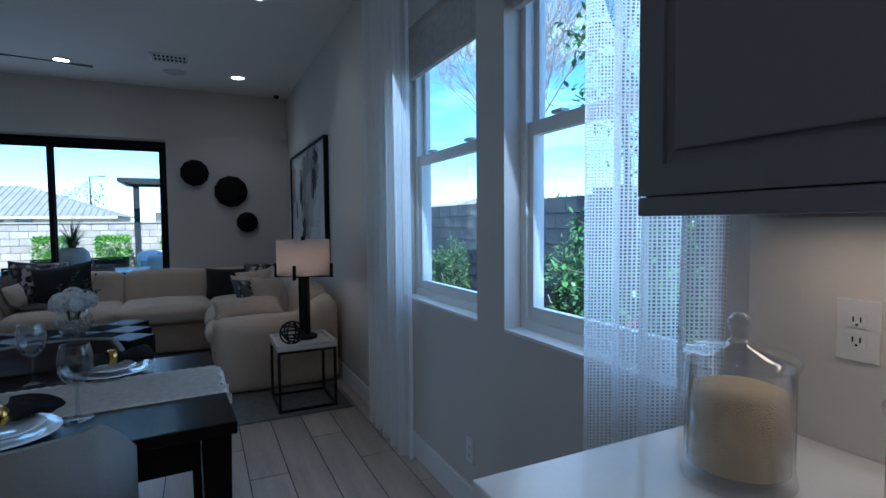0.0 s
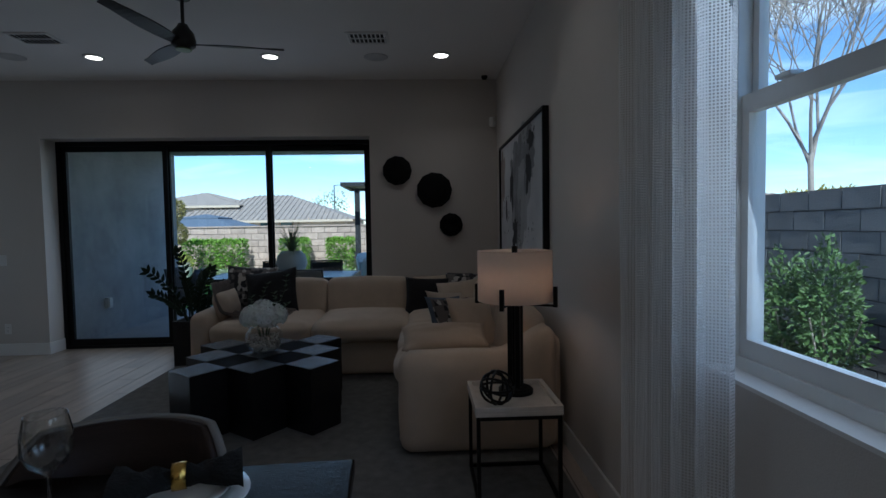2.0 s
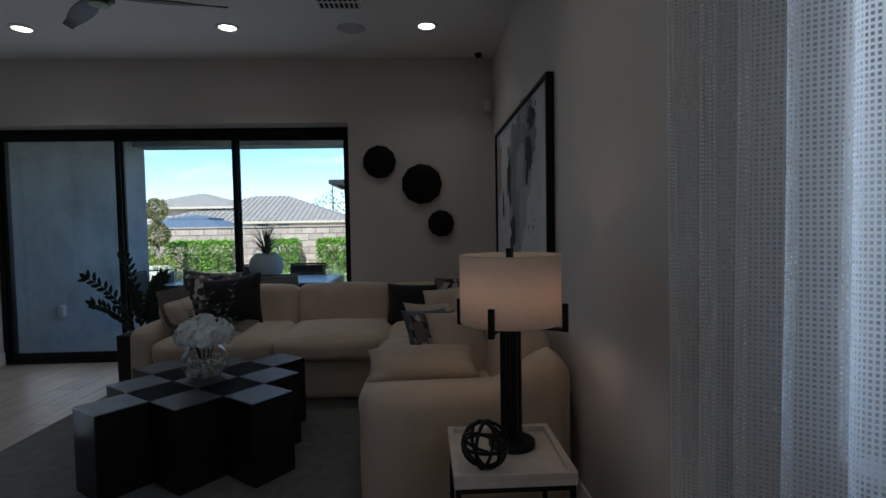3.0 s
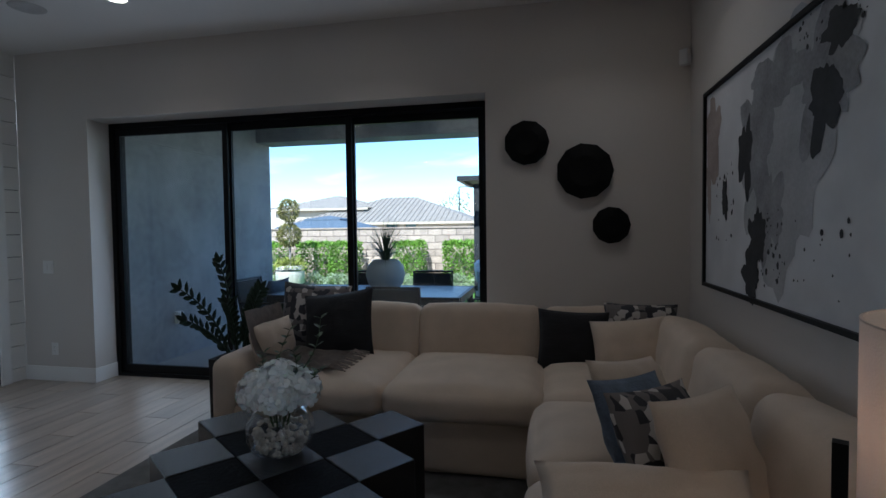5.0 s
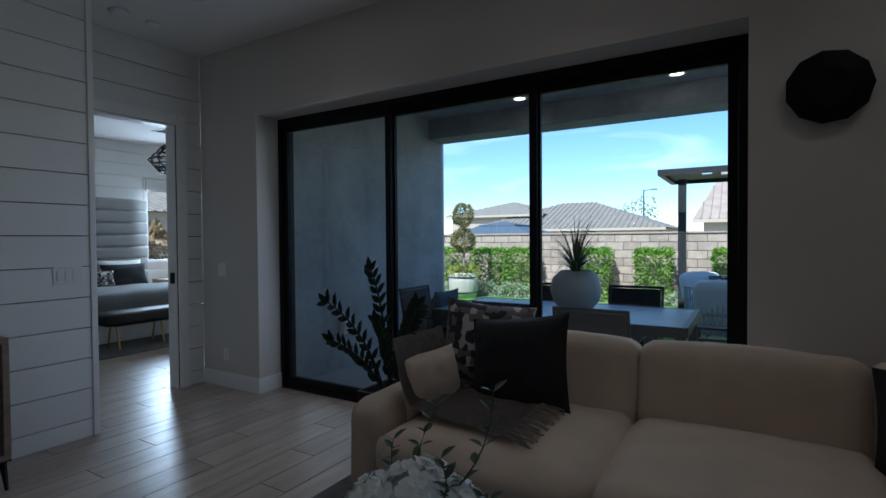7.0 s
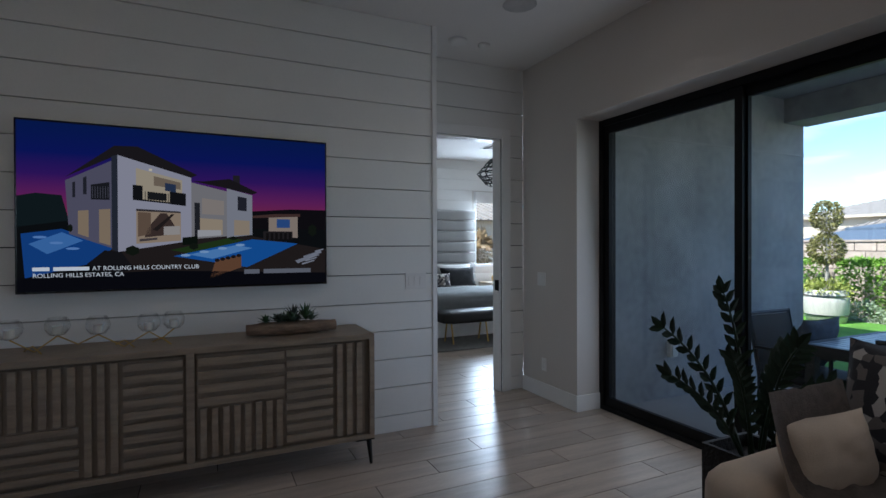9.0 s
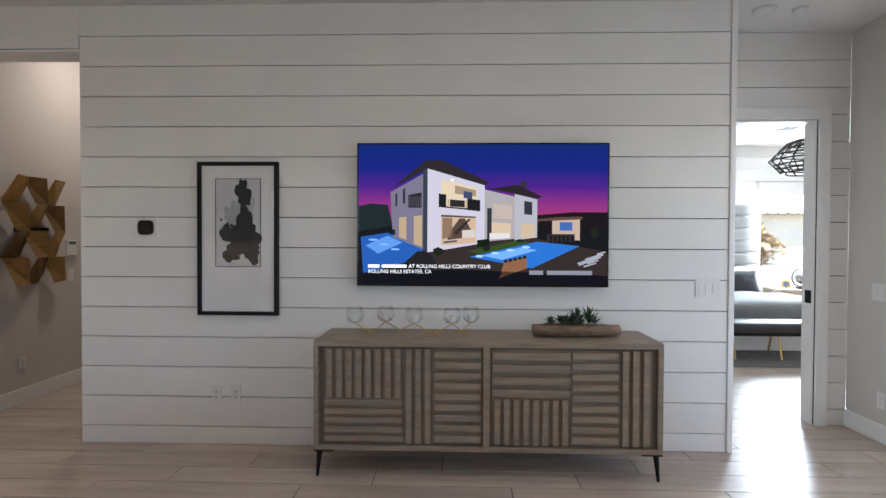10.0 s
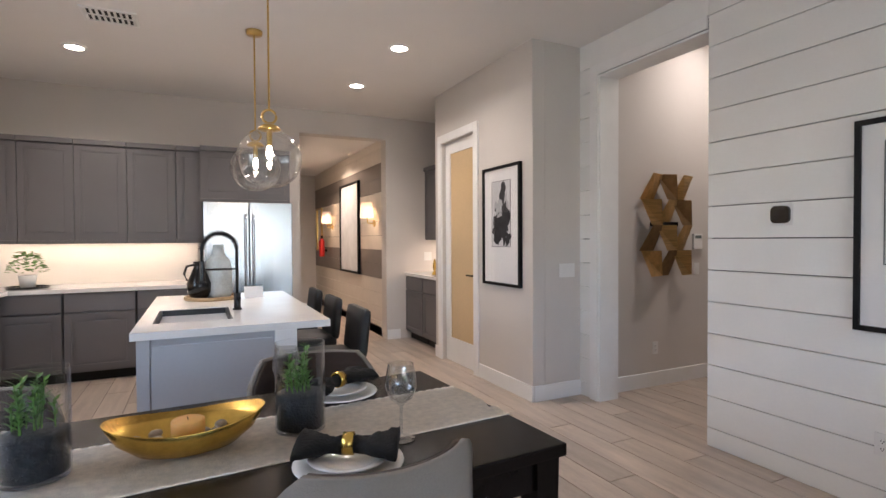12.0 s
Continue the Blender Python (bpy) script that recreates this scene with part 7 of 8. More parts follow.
part("cylinder", lathe([(0, 0), (0.05, 0), (0.055, 0.01), (0.055, 0.30), (0.03, 0.36), (0, 0.36)], 20), mat("red_paint", (0.45, 0.02, 0.015), 0.3), fx_, smooth=True)
part("valve", span(-0.02, 0.02, -0.02, 0.02, 0.361, 0.42, 0.004), IRON, fx_)
part("bracket", span(-0.099, -0.056, -0.02, 0.02, 0.10, 0.14), IRON, fx_)
mr = thing("entry_mirror", Matrix.Translation((-2.998, -6.5, 1.6)) @ WEST, "arched brass-framed mirror at the end of the hall", "mirror")
part("frame", frame_bars(0.5, 0.9, 0.03, 0.03), BRASS, mr)
part("glass", span(-0.22, 0.22, -0.42, 0.42, 0.002, 0.01), mat("mirror_silver", (0.9, 0.9, 0.9), 0.02, metal=1.0, var=0.0), mr)

# ---- bedroom ----
LINEN = mat("white_bedding", (0.78, 0.77, 0.75), 0.9, var=0.05, scale=8, bump=0.3, bscale=30)
QUILT = mat("grey_quilt", (0.20, 0.21, 0.21), 0.9, var=0.12, scale=6, fine=60, bump=0.5, bscale=60)
HEADB = mat("pale_grey_velvet", (0.34, 0.34, 0.33), 0.8, var=0.1, scale=3, sheen=0.2)
bw_ = setting("wall_bedroom_west", holed(bm_new(), "x", -9.2, -9.07, 4.5, 12.2, 0, CEIL, [(9.85, 11.2, 0.95, 2.45)]), WALL, "bedroom wall behind the bed", "wall")
for k in range(15):
    z0 = 0.2057 * k
    b = bm_new()
    z1 = min(CEIL, z0 + 0.2037)
    if z1 <= 0.95 or z0 >= 2.45:
        box(b, -9.069, -9.05, 4.52, 12.08, z0 + 0.002, z1)
    else:
        box(b, -9.069, -9.05, 4.52, 9.80, z0 + 0.002, z1)
        box(b, -9.069, -9.05, 11.25, 12.08, z0 + 0.002, z1)
    part("board", b, BOARD, bw_)
setting("wall_bedroom_north", span(-9.2, -4.25, 12.1, 12.2, 0, CEIL), WALL, "bedroom north wall", "wall")
setting("wall_bedroom_south", span(-9.2, -4.372, 4.38, 4.5, 0, CEIL), WALL, "bedroom south wall", "wall")
setting("wall_bedroom_east", span(-4.37, -4.252, 8.14, 12.098, 0, CEIL), WALL, "bedroom east wall", "wall")
setting("wall_bedroom_east_b", span(-4.50, -4.372, 4.5, 6.56, 0, CEIL), WALL, "bedroom east wall beside the door", "wall")
setting("ceiling_bedroom", span(-9.2, -4.372, 4.38, 12.2, CEIL, CEIL + 0.1), CEILING, "white bedroom ceiling", "ceiling")
bwin = thing("window_3", (-9.12, 10.525, 0.95), "white framed bedroom window with a raised roller shade", "window", kind="structure")
part("window_frame", holed(bm_new(), "x", -0.04, 0.05, -0.675, 0.675, 0, 1.5, [(-0.62, 0.62, 0.05, 1.45)]), VINYL, bwin)
g = part("pane", span(-0.004, 0.004, -0.619, 0.619, 0.051, 1.449), PANE, bwin, "clear glass pane")
g.visible_shadow = False
part("roller_shade", span(0.055, 0.075, -0.66, 0.66, 1.28, 1.49, 0.004), LINEN, bwin, "white roller shade")
bed = thing("bed", (-8.05, 8.85, 0), "made bed with a grey quilt and a tall channelled headboard", "bed")
for k in range(8):
    part("headboard_channel", soft(0.10, 1.95, 0.205, 0.045, 0.0, 6, 0.001, k), HEADB, bed, "", True, (-0.93, 0, 0.42 + 0.206 * k))
part("headboard_base", span(-0.98, -0.90, -0.97, 0.97, 0.0, 0.42), HEADB, bed)
part("mattress", soft(2.0, 1.85, 0.30, 0.08, 0.01, 8, 0.003, 1), LINEN, bed, "", True, (0.14, 0, 0.30))
part("bed_base", span(-0.87, 1.10, -0.90, 0.90, 0.0, 0.299), HEADB, bed)
part("quilt", soft(1.35, 1.98, 0.40, 0.10, 0.02, 10, 0.012, 2), QUILT, bed, "grey quilt", True, (0.50, 0, 0.25))
part("bed_skirt", span(1.101, 1.15, -0.95, 0.95, 0.02, 0.26, 0.01), LINEN, bed, "white skirt")
for y, material, dx, h in ((-0.5, LINEN, -0.72, 0.42), (0.45, LINEN, -0.72, 0.42), (-0.4, FABRIC_BLUE, -0.56, 0.36), (0.42, FABRIC_DARK, -0.54, 0.36), (-0.05, PATTERN, -0.42, 0.26)):
    ob = part("bed_pillow", pillow_mesh(0.72 if h > 0.3 else 0.5, h, 0.16, seed=y * 9), material, smooth=True, at=pose(-8.05 + dx, 8.85 + y, 0.62, -16, 0, 90))
    tagged(ob, "pillow propped against the bed headboard", "pillow", "pillows on the bed")
bn = thing("bed_bench", (-6.55, 8.62, 0), "black upholstered bench with gold legs at the foot of the bed", "bench")
part("cushion", soft(0.42, 1.45, 0.16, 0.05, 0.01, 8, 0.003, 5), STOOLM, bn, "", True, (0, 0, 0.30))
for sy in (-0.55, 0.0, 0.55):
    for sx in (-0.14, 0.14):
        part("leg", tube([(sx * 0.5, sy, 0.30), (sx, sy, 0.013)], 0.012, 8), BRASS, bn, "gold leg")
tagged(part("bedroom_rug", span(-8.6, -6.08, 6.9, 10.6, 0.0005, 0.012, 0.004), CARPET), "dark grey rug under the bed", "rug")
ns = thing("nightstand", (-8.78, 10.28, 0), "pale wooden nightstand beside the bed", "nightstand")
part("body", span(-0.24, 0.24, -0.35, 0.35, 0.10, 0.66, 0.006), OAK, ns)
for z in (0.14, 0.41):
    part("drawer", span(0.241, 0.255, -0.33, 0.33, z, z + 0.23, 0.004), OAK_H, ns)
for sx in (-0.2, 0.2):
    for sy in (-0.3, 0.3):
        part("leg", span(sx - 0.02, sx + 0.02, sy - 0.02, sy + 0.02, 0, 0.0995), OAK, ns)
bl = thing("bedside_lamp", (-8.80, 10.42, 0.6605), "bedside lamp with a ring base and a pale square shade", "lamp")
part("ring", tube([(0, 0.15 * math.cos(t * 0.2618), 0.18 + 0.15 * math.sin(t * 0.2618)) for t in range(25)], 0.012, 8), IRON, bl, smooth=True)
part("ball", lathe([(0, 0.07), (0.07, 0.11), (0.10, 0.18), (0.07, 0.25), (0, 0.29)], 20), STEEL, bl, smooth=True)
part("foot", lathe([(0, 0), (0.08, 0), (0.08, 0.02), (0, 0.02)], 20), IRON, bl)
part("shade", lathe([(0.27, 0.40), (0.22, 0.68), (0.216, 0.68), (0.266, 0.40)], 4), LAMPSHADE, bl, "pale square shade")
ph = thing("photo_frame", pose(-8.66, 10.08, 0.6605, 0, 0, 90), "small brass octagonal photo frame", "photo frame")
part("frame", lathe([(0.075, 0), (0.075, 0.02), (0.05, 0.02), (0.05, 0.0), (0.075, 0)], 8), BRASS, ph, at=pose(0, 0, 0.075, 80, 0, 0))
part("photo", lathe([(0, 0.005), (0.05, 0.005), (0.05, 0.008), (0, 0.008)], 8), mat("photo_blue", (0.12, 0.16, 0.28), 0.4, var=0.4, scale=30), ph, at=pose(0, 0, 0.075, 80, 0, 0))
pe = thing("wire_pendant", (-6.7, 9.16, 2.30), "large black woven wire lantern pendant with exposed bulbs", "pendant light")
for k in range(18):
    a = 2 * math.pi * k / 18
    part("wire_rib", tube([(q * math.cos(a), q * math.sin(a), z) for q, z in ((0.20, 0.40), (0.30, 0.36), (0.48, 0.16), (0.34, 0.0))], 0.011, 5), IRON, pe)
for q, z in ((0.20, 0.40), (0.30, 0.36), (0.36, 0.30), (0.42, 0.23), (0.48, 0.16), (0.43, 0.10), (0.38, 0.05), (0.34, 0.0)):
    part("wire_hoop", tube([(q * math.cos(t * 0.2618), q * math.sin(t * 0.2618), z) for t in range(25)], 0.010, 5), IRON, pe)
part("rod", tube([(0, 0, 0.40), (0, 0, 0.749)], 0.014, 8), IRON, pe)
for k in range(3):
    a = 2.1 * k + 0.6
    part("bulb", lathe([(0, 0), (0.016, 0.02), (0.018, 0.07), (0.010, 0.11), (0, 0.12)], 12), glow("amber_bulb", (1.0, 0.45, 0.12), 6.0) if "amber_bulb" not in bpy.data.materials else bpy.data.materials["amber_bulb"], pe, "amber filament bulb", True, (0.10 * math.cos(a), 0.10 * math.sin(a), 0.14))
ceiling_vent(-7.6, 9.4, 0.36, 0.26)
# lamp added in the bedroom window opening to strengthen the sky's light
win_l = new("bedroom_window_light", bpy.data.lights.new("bedroom_window_light", "AREA"))
win_l.data.shape, win_l.data.size, win_l.data.size_y, win_l.data.energy, win_l.data.color = "RECTANGLE", 1.2, 1.35, 70.0, (0.82, 0.92, 1.0)
win_l.matrix_world = look((-9.02, 10.52, 1.70), (-6.0, 9.2, 0.4))

# ---- outside ----
GRAVEL_GROUND = mat("tan_gravel", (0.34, 0.29, 0.23), 0.95, var=0.25, scale=3, fine=40, bump=0.6, bscale=30)
GRASS = mat("green_turf", (0.12, 0.28, 0.03), 0.9, var=0.3, scale=2, fine=60, bump=0.8, bscale=160)
BLOCK_TAN = mat("tan_split_block", (0.46, 0.36, 0.29), 0.95, var=0.18, scale=6, fine=40, random_v=0.16, bump=0.8, bscale=40)
# dark bluish grey: the wall's shade is partly put into this colour
BLOCK_GREY = mat("shaded_grey_block", (0.155, 0.16, 0.17), 0.95, var=0.12, scale=5, fine=50, random_v=0.09, bump=0.5, bscale=60)
MORTAR_TAN = mat("tan_mortar", (0.15, 0.12, 0.10), 0.95)
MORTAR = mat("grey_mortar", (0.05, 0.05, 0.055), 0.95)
HEDGE = mat("hedge_leaf", (0.17, 0.30, 0.03), 0.55, var=0.5, scale=3, fine=30)
BUSH = mat("shrub_leaf", (0.075, 0.14, 0.04), 0.6, var=0.5, scale=4, fine=30)
SAGE = mat("silver_shrub_leaf", (0.30, 0.36, 0.22), 0.7, var=0.3, scale=4)
CITRUS = mat("citrus_leaf", (0.10, 0.22, 0.04), 0.4, var=0.45, scale=5)
CONIFER = mat("topiary_leaf", (0.22, 0.20, 0.06), 0.7, var=0.4, scale=6)
BARKPALE = mat("pale_bark", (0.36, 0.32, 0.28), 0.9, var=0.3, scale=10, bump=0.5)
ROOFTILE = mat("clay_roof_tile", (0.42, 0.33, 0.27), 0.85, var=0.2, scale=2, fine=20)
OUTMETAL = mat("charcoal_outdoor_metal", (0.025, 0.027, 0.03), 0.45, var=0.2)
SLING = mat("charcoal_sling", (0.035, 0.037, 0.042), 0.7, var=0.2, scale=40, bump=0.3, bscale=300)
OUTTOP = mat("slate_blue_tabletop", (0.12, 0.15, 0.19), 0.3, var=0.1)
OUTWHITE = mat("white_outdoor_cushion", (0.75, 0.75, 0.74), 0.9, var=0.06)
ROPE = mat("grey_rope", (0.36, 0.37, 0.38), 0.8, var=0.2, scale=40)
CERAMIC = mat("pale_ribbed_ceramic", (0.56, 0.60, 0.60), 0.55, var=0.08, scale=8)

setting("ground", span(-400, 400, -200, 700, -0.6, -0.12), GRAVEL_GROUND, "tan gravel ground reaching the horizon", "ground")
setting("patio", span(-3.499, 6.0, 8.132, 11.4, -0.119, -0.03), CONCRETE, "pale concrete patio slab", "pavement")
setting("lawn", span(-9.0, 4.0, 11.42, 16.0, -0.119, -0.07), GRASS, "bright green artificial lawn", "lawn")
pw_ = setting("patio_wall", span(-4.249, -3.5, 8.132, 10.9, -0.119, 3.3), STUCCO, "grey troweled stucco patio side wall", "wall")
part("control_joint", span(-3.4995, -3.494, 8.133, 10.9, 2.33, 2.345), mat("pale_joint", (0.42, 0.42, 0.42), 0.8), pw_)
setting("patio_roof", span(-4.24, 3.2, 8.132, 11.1, 2.92, 3.62), STUCCO, "grey stucco patio soffit", "roof")
setting("patio_beam", span(-3.499, 3.2, 10.55, 10.95, 2.66, 2.918, 0.01), STUCCO, "grey stucco patio beam", "beam")
setting("patio_column", span(2.6, 3.1, 10.5, 10.98, -0.03, 2.659), STUCCO, "grey stucco patio column", "column")
for x, y in ((-0.43, 10.2), (-2.05, 10.2)):
    e = thing("soffit_light", (x, y, 2.92), "round recessed light in the patio soffit", "ceiling light", "patio lights")
    part("trim_ring", lathe([(0.09, -0.001), (0.09, -0.01), (0.065, -0.012), (0.062, -0.002), (0.09, -0.001)], 24), TRIM, e)
    part("lens", lathe([(0, -0.006), (0.062, -0.006), (0.062, -0.002), (0, -0.002)], 24), LEDFACE, e, "glowing lens")
e = thing("outdoor_outlet", (-3.4995, 8.85, 0.42), "white weatherproof outlet box on the patio wall", "outlet")
part("box", span(0, 0.05, -0.04, 0.04, -0.07, 0.07, 0.006), PLASTIC, e)
part("cover", span(0.0502, 0.065, -0.034, 0.034, -0.06, 0.06, 0.006), PLASTIC, e)


def leaves(count, size, seed, where, narrow=0.5):
    """A cloud of small folded leaves; where(random) gives a place and an outward way."""
    r = random.Random(seed)
    bm = bm_new()
    for _ in range(count):
        p, n = where(r)
        s = size * (0.6 + 0.8 * r.random())
        d = Vector((r.gauss(0, 1), r.gauss(0, 1), r.gauss(0, 1))).normalized() * 0.8 + n * 0.9
        d.normalize()
        u = d.cross(Vector((r.gauss(0, 1), r.gauss(0, 1), r.gauss(0, 1)))).normalized()
        w = d.cross(u)
        a, b, c, e2 = p, p + d * s * 0.5 + u * s * narrow * 0.5 + w * s * 0.08, p + d * s, p + d * s * 0.5 - u * s * narrow * 0.5 + w * s * 0.08
        bm.faces.new([bm.verts.new(q) for q in (a, b, c, e2)])
    return bm


def in_box(hx_, hy_, h, z0=0.0):
    def f(r):
        ax = r.random()
        u, v, w = 2 * r.random() - 1, 2 * r.random() - 1, r.random()
        if ax < 0.42:
            v = (1 if r.random() < 0.2 else -1) * (1 - 0.16 * r.random() ** 2)
        elif ax < 0.62:
            u = (1 if r.random() < 0.5 else -1) * (1 - 0.16 * r.random() ** 2)
        elif ax < 0.85:
            w = 1 - 0.1 * r.random() ** 2
        bump_ = 1 + 0.10 * noise.noise(Vector((u * 2.2, v * 2.2, w * 3)))
        return Vector((u * hx_ * bump_, v * hy_ * bump_, z0 + w * h * (1 + 0.05 * noise.noise(Vector((u * 3, v * 3, 7)))))), Vector((u, v, w - 0.4)).normalized()
    return f


def in_ball(rx, ry, rz_, z0, hollow=0.45, lump=0.25, seed=0):
    def f(r):
        n = Vector((r.gauss(0, 1), r.gauss(0, 1), r.gauss(0, 1))).normalized()
        q = (hollow + (1 - hollow) * r.random() ** 0.5) * (1 + lump * noise.noise(n * 1.9 + Vector((seed, 0, 0))))
        return Vector((n.x * rx * q, n.y * ry * q, z0 + n.z * rz_ * q)), n
    return f


def shrub(name, x, y, z, where, count, size, material, label, category, group, seed, stem=0.3, core=None):
    e = thing(name, (x, y, z), label, category, group)
    part("foliage", leaves(count, size, seed, where), material, e)
    bm = bm_new()
    r = random.Random(seed + 1)
    for k in range(5):
        tube([(0.05 * r.gauss(0, 1), 0.05 * r.gauss(0, 1), 0), (0.12 * r.gauss(0, 1), 0.12 * r.gauss(0, 1), stem)], 0.014, 5, bm, 0.006)
    part("stems", bm, BARKPALE, e)
    return e


for k, (a, b) in enumerate(((-7.35, -6.62), (-6.004, -5.292), (-5.119, -4.412), (-3.285, -2.583), (-1.95, -1.27), (-0.42, 0.28))):
    shrub("hedge", (a + b) / 2, 16.85, -0.12, in_box((b - a) / 2, 0.34, 1.17), 2600, 0.075, HEDGE, "clipped square bright green hedge against the block wall", "hedge", "hedges along the wall", 40 + k, 0.6)
for k, x in enumerate((-6.3, -5.4, -4.75, -4.1, -3.0, -1.6, -0.9)):
    shrub("low_shrub", x, 16.2, -0.12, in_ball(0.34, 0.26, 0.22, 0.17, seed=k), 750, 0.06, SAGE, "low silvery green flowering shrub", "shrub", "low shrubs in front of the hedges", 60 + k, 0.15)

# topiary in a barrel planter
tp = thing("topiary_planter", (-5.69, 15.5, -0.07), "two-ball topiary in a pale wooden barrel planter", "planter")
barrel = part("barrel", lathe([(0, 0), (0.30, 0), (0.345, 0.18), (0.355, 0.36), (0.33, 0.60), (0.29, 0.60), (0.29, 0.52), (0, 0.52)], 26), mat("weathered_barrel", (0.52, 0.50, 0.42), 0.7, var=0.18, scale=3, stretch=(6, 6, 1)), tp, "weathered pale barrel", True)
for z, r in ((0.12, 0.338), (0.48, 0.352)):
    part("hoop", lathe([(r, z), (r + 0.006, z), (r + 0.006, z + 0.03), (r, z + 0.03), (r, z)], 26), STEEL, barrel, "metal hoop")
part("trunk", tube([(0, 0, 0.5), (0.02, 0, 1.2), (0.0, 0.01, 2.0)], 0.03, 8, None, 0.016), BARKPALE, tp)
part("lower_ball", leaves(1800, 0.055, 71, in_ball(0.28, 0.28, 0.29, 1.36, 0.6, 0.12, 1)), CONIFER, tp, "clipped lower ball")
part("upper_ball", leaves(1500, 0.055, 72, in_ball(0.24, 0.24, 0.28, 1.97, 0.6, 0.12, 2)), CONIFER, tp, "clipped upper ball")
part("trailing_plants", leaves(900, 0.07, 73, in_ball(0.38, 0.38, 0.17, 0.62, 0.3, 0.3, 3)), mat("lime_leaf", (0.30, 0.33, 0.06), 0.6, var=0.4, scale=6), tp, "lime green trailing plants")

# patio dining set
ot = thing("patio_table", (-1.16, 8.96, -0.03), "long slatted slate-blue metal patio table", "table")
for k in range(12):
    y = -0.46 + 0.92 * (k + 0.5) / 12
    part("slat", span(-0.95, 0.95, y - 0.033, y + 0.033, 0.745, 0.77, 0.003), OUTTOP, ot)
for s in (-1, 1):
    part("rail", span(-0.98, 0.98, s * 0.485 - 0.02, s * 0.485 + 0.02, 0.70, 0.771), OUTMETAL, ot)
    part("rail", span(s * 0.97 - 0.018, s * 0.97 + 0.018, -0.464, 0.464, 0.70, 0.771), OUTMETAL, ot)
    for q in (-1, 1):
        part("leg", span(s * 0.94 - 0.03, s * 0.94 + 0.03, q * 0.45 - 0.03, q * 0.45 + 0.03, 0, 0.699), OUTMETAL, ot)


def patio_chair(m):
    e = thing("patio_chair", m, "charcoal metal patio armchair with a woven sling", "chair", "chairs round the patio table")
    part("seat", span(-0.24, 0.24, -0.24, 0.22, 0.42, 0.435), SLING, e)
    part("seat_cushion", soft(0.46, 0.44, 0.07, 0.03, 0.01, 6, 0.002, 1), SLING, e, "", True, (0, -0.01, 0.436))
    part("backrest", span(-0.225, 0.225, -0.006, 0.006, 0.0, 0.42), SLING, e, at=pose(0, 0.235, 0.46, -10, 0, 0))
    for sx in (-1, 1):
        part("back_post", tube([(sx * 0.24, 0.23, 0.0), (sx * 0.24, 0.235, 0.44), (sx * 0.24, 0.315, 0.90)], 0.014, 6), OUTMETAL, e)
        part("front_leg", tube([(sx * 0.24, -0.24, 0), (sx * 0.24, -0.24, 0.64)], 0.014, 6), OUTMETAL, e)
        part("armrest", span(sx * 0.24 - 0.02, sx * 0.24 + 0.02, -0.26, 0.265, 0.641, 0.66, 0.005), OUTMETAL, e)
        part("side_rail", tube([(sx * 0.24, -0.24, 0.42), (sx * 0.24, 0.235, 0.42)], 0.012, 6), OUTMETAL, e)
    part("top_rail", tube([(-0.24, 0.315, 0.89), (0.24, 0.315, 0.89)], 0.014, 6), OUTMETAL, e)
    return e


pc = patio_chair(pose(-1.36, 8.50, -0.03, 0, 0, 180))
for x, y, rz in ((-0.73, 8.48, 180), (-1.50, 9.62, 0), (-0.75, 9.64, 2), (-2.32, 8.92, 90), (0.10, 9.05, -84)):
    copy_thing(pc, pose(x, y, -0.03, 0, 0, rz))
pb = part("outdoor_pillow", pillow_mesh(0.44, 0.40, 0.15, seed=4), FABRIC_BLUE, smooth=True, at=pose(-2.36, 8.92, 0.47, 14, 0, 90))
tagged(pb, "slate blue pillow on the patio chair", "pillow")
pot = thing("round_planter", Matrix.Translation((-1.065, 9.0, 0.741)) @ Matrix.Diagonal((0.97, 0.97, 1.25, 1)), "round pale ribbed ceramic planter with a spiky palm", "planter")
part("pot", lathe([(0, 0), (0.13, 0), (0.19, 0.06), (0.215, 0.13), (0.195, 0.21), (0.13, 0.26), (0.12, 0.255), (0.17, 0.2), (0, 0.19)], 36), CERAMIC, pot, "", True)
bm = bm_new()
r = random.Random(9)
for k in range(120):
    a, tilt = r.random() * 6.28, 0.25 + 0.9 * r.random()
    L = 0.28 + 0.20 * r.random()
    pts = []
    for q in range(6):
        t = q / 5
        pts.append(Vector((math.cos(a) * math.sin(tilt * (0.5 + t)) * L * t, math.sin(a) * math.sin(tilt * (0.5 + t)) * L * t, 0.22 + math.cos(tilt * (0.5 + t * 0.9)) * L * t)))
    side_ = Vector((-math.sin(a), math.cos(a), 0))
    prev = None
    for q, p in enumerate(pts):
        w = 0.009 * (1 - q / 5.5)
        cur = (bm.verts.new(p + side_ * w), bm.verts.new(p - side_ * w))
        if prev:
            bm.faces.new((prev[0], prev[1], cur[1], cur[0]))
        prev = cur
part("palm_leaves", bm, mat("palm_leaf", (0.07, 0.12, 0.05), 0.5, var=0.4, scale=8), pot, "dark green palm leaves")


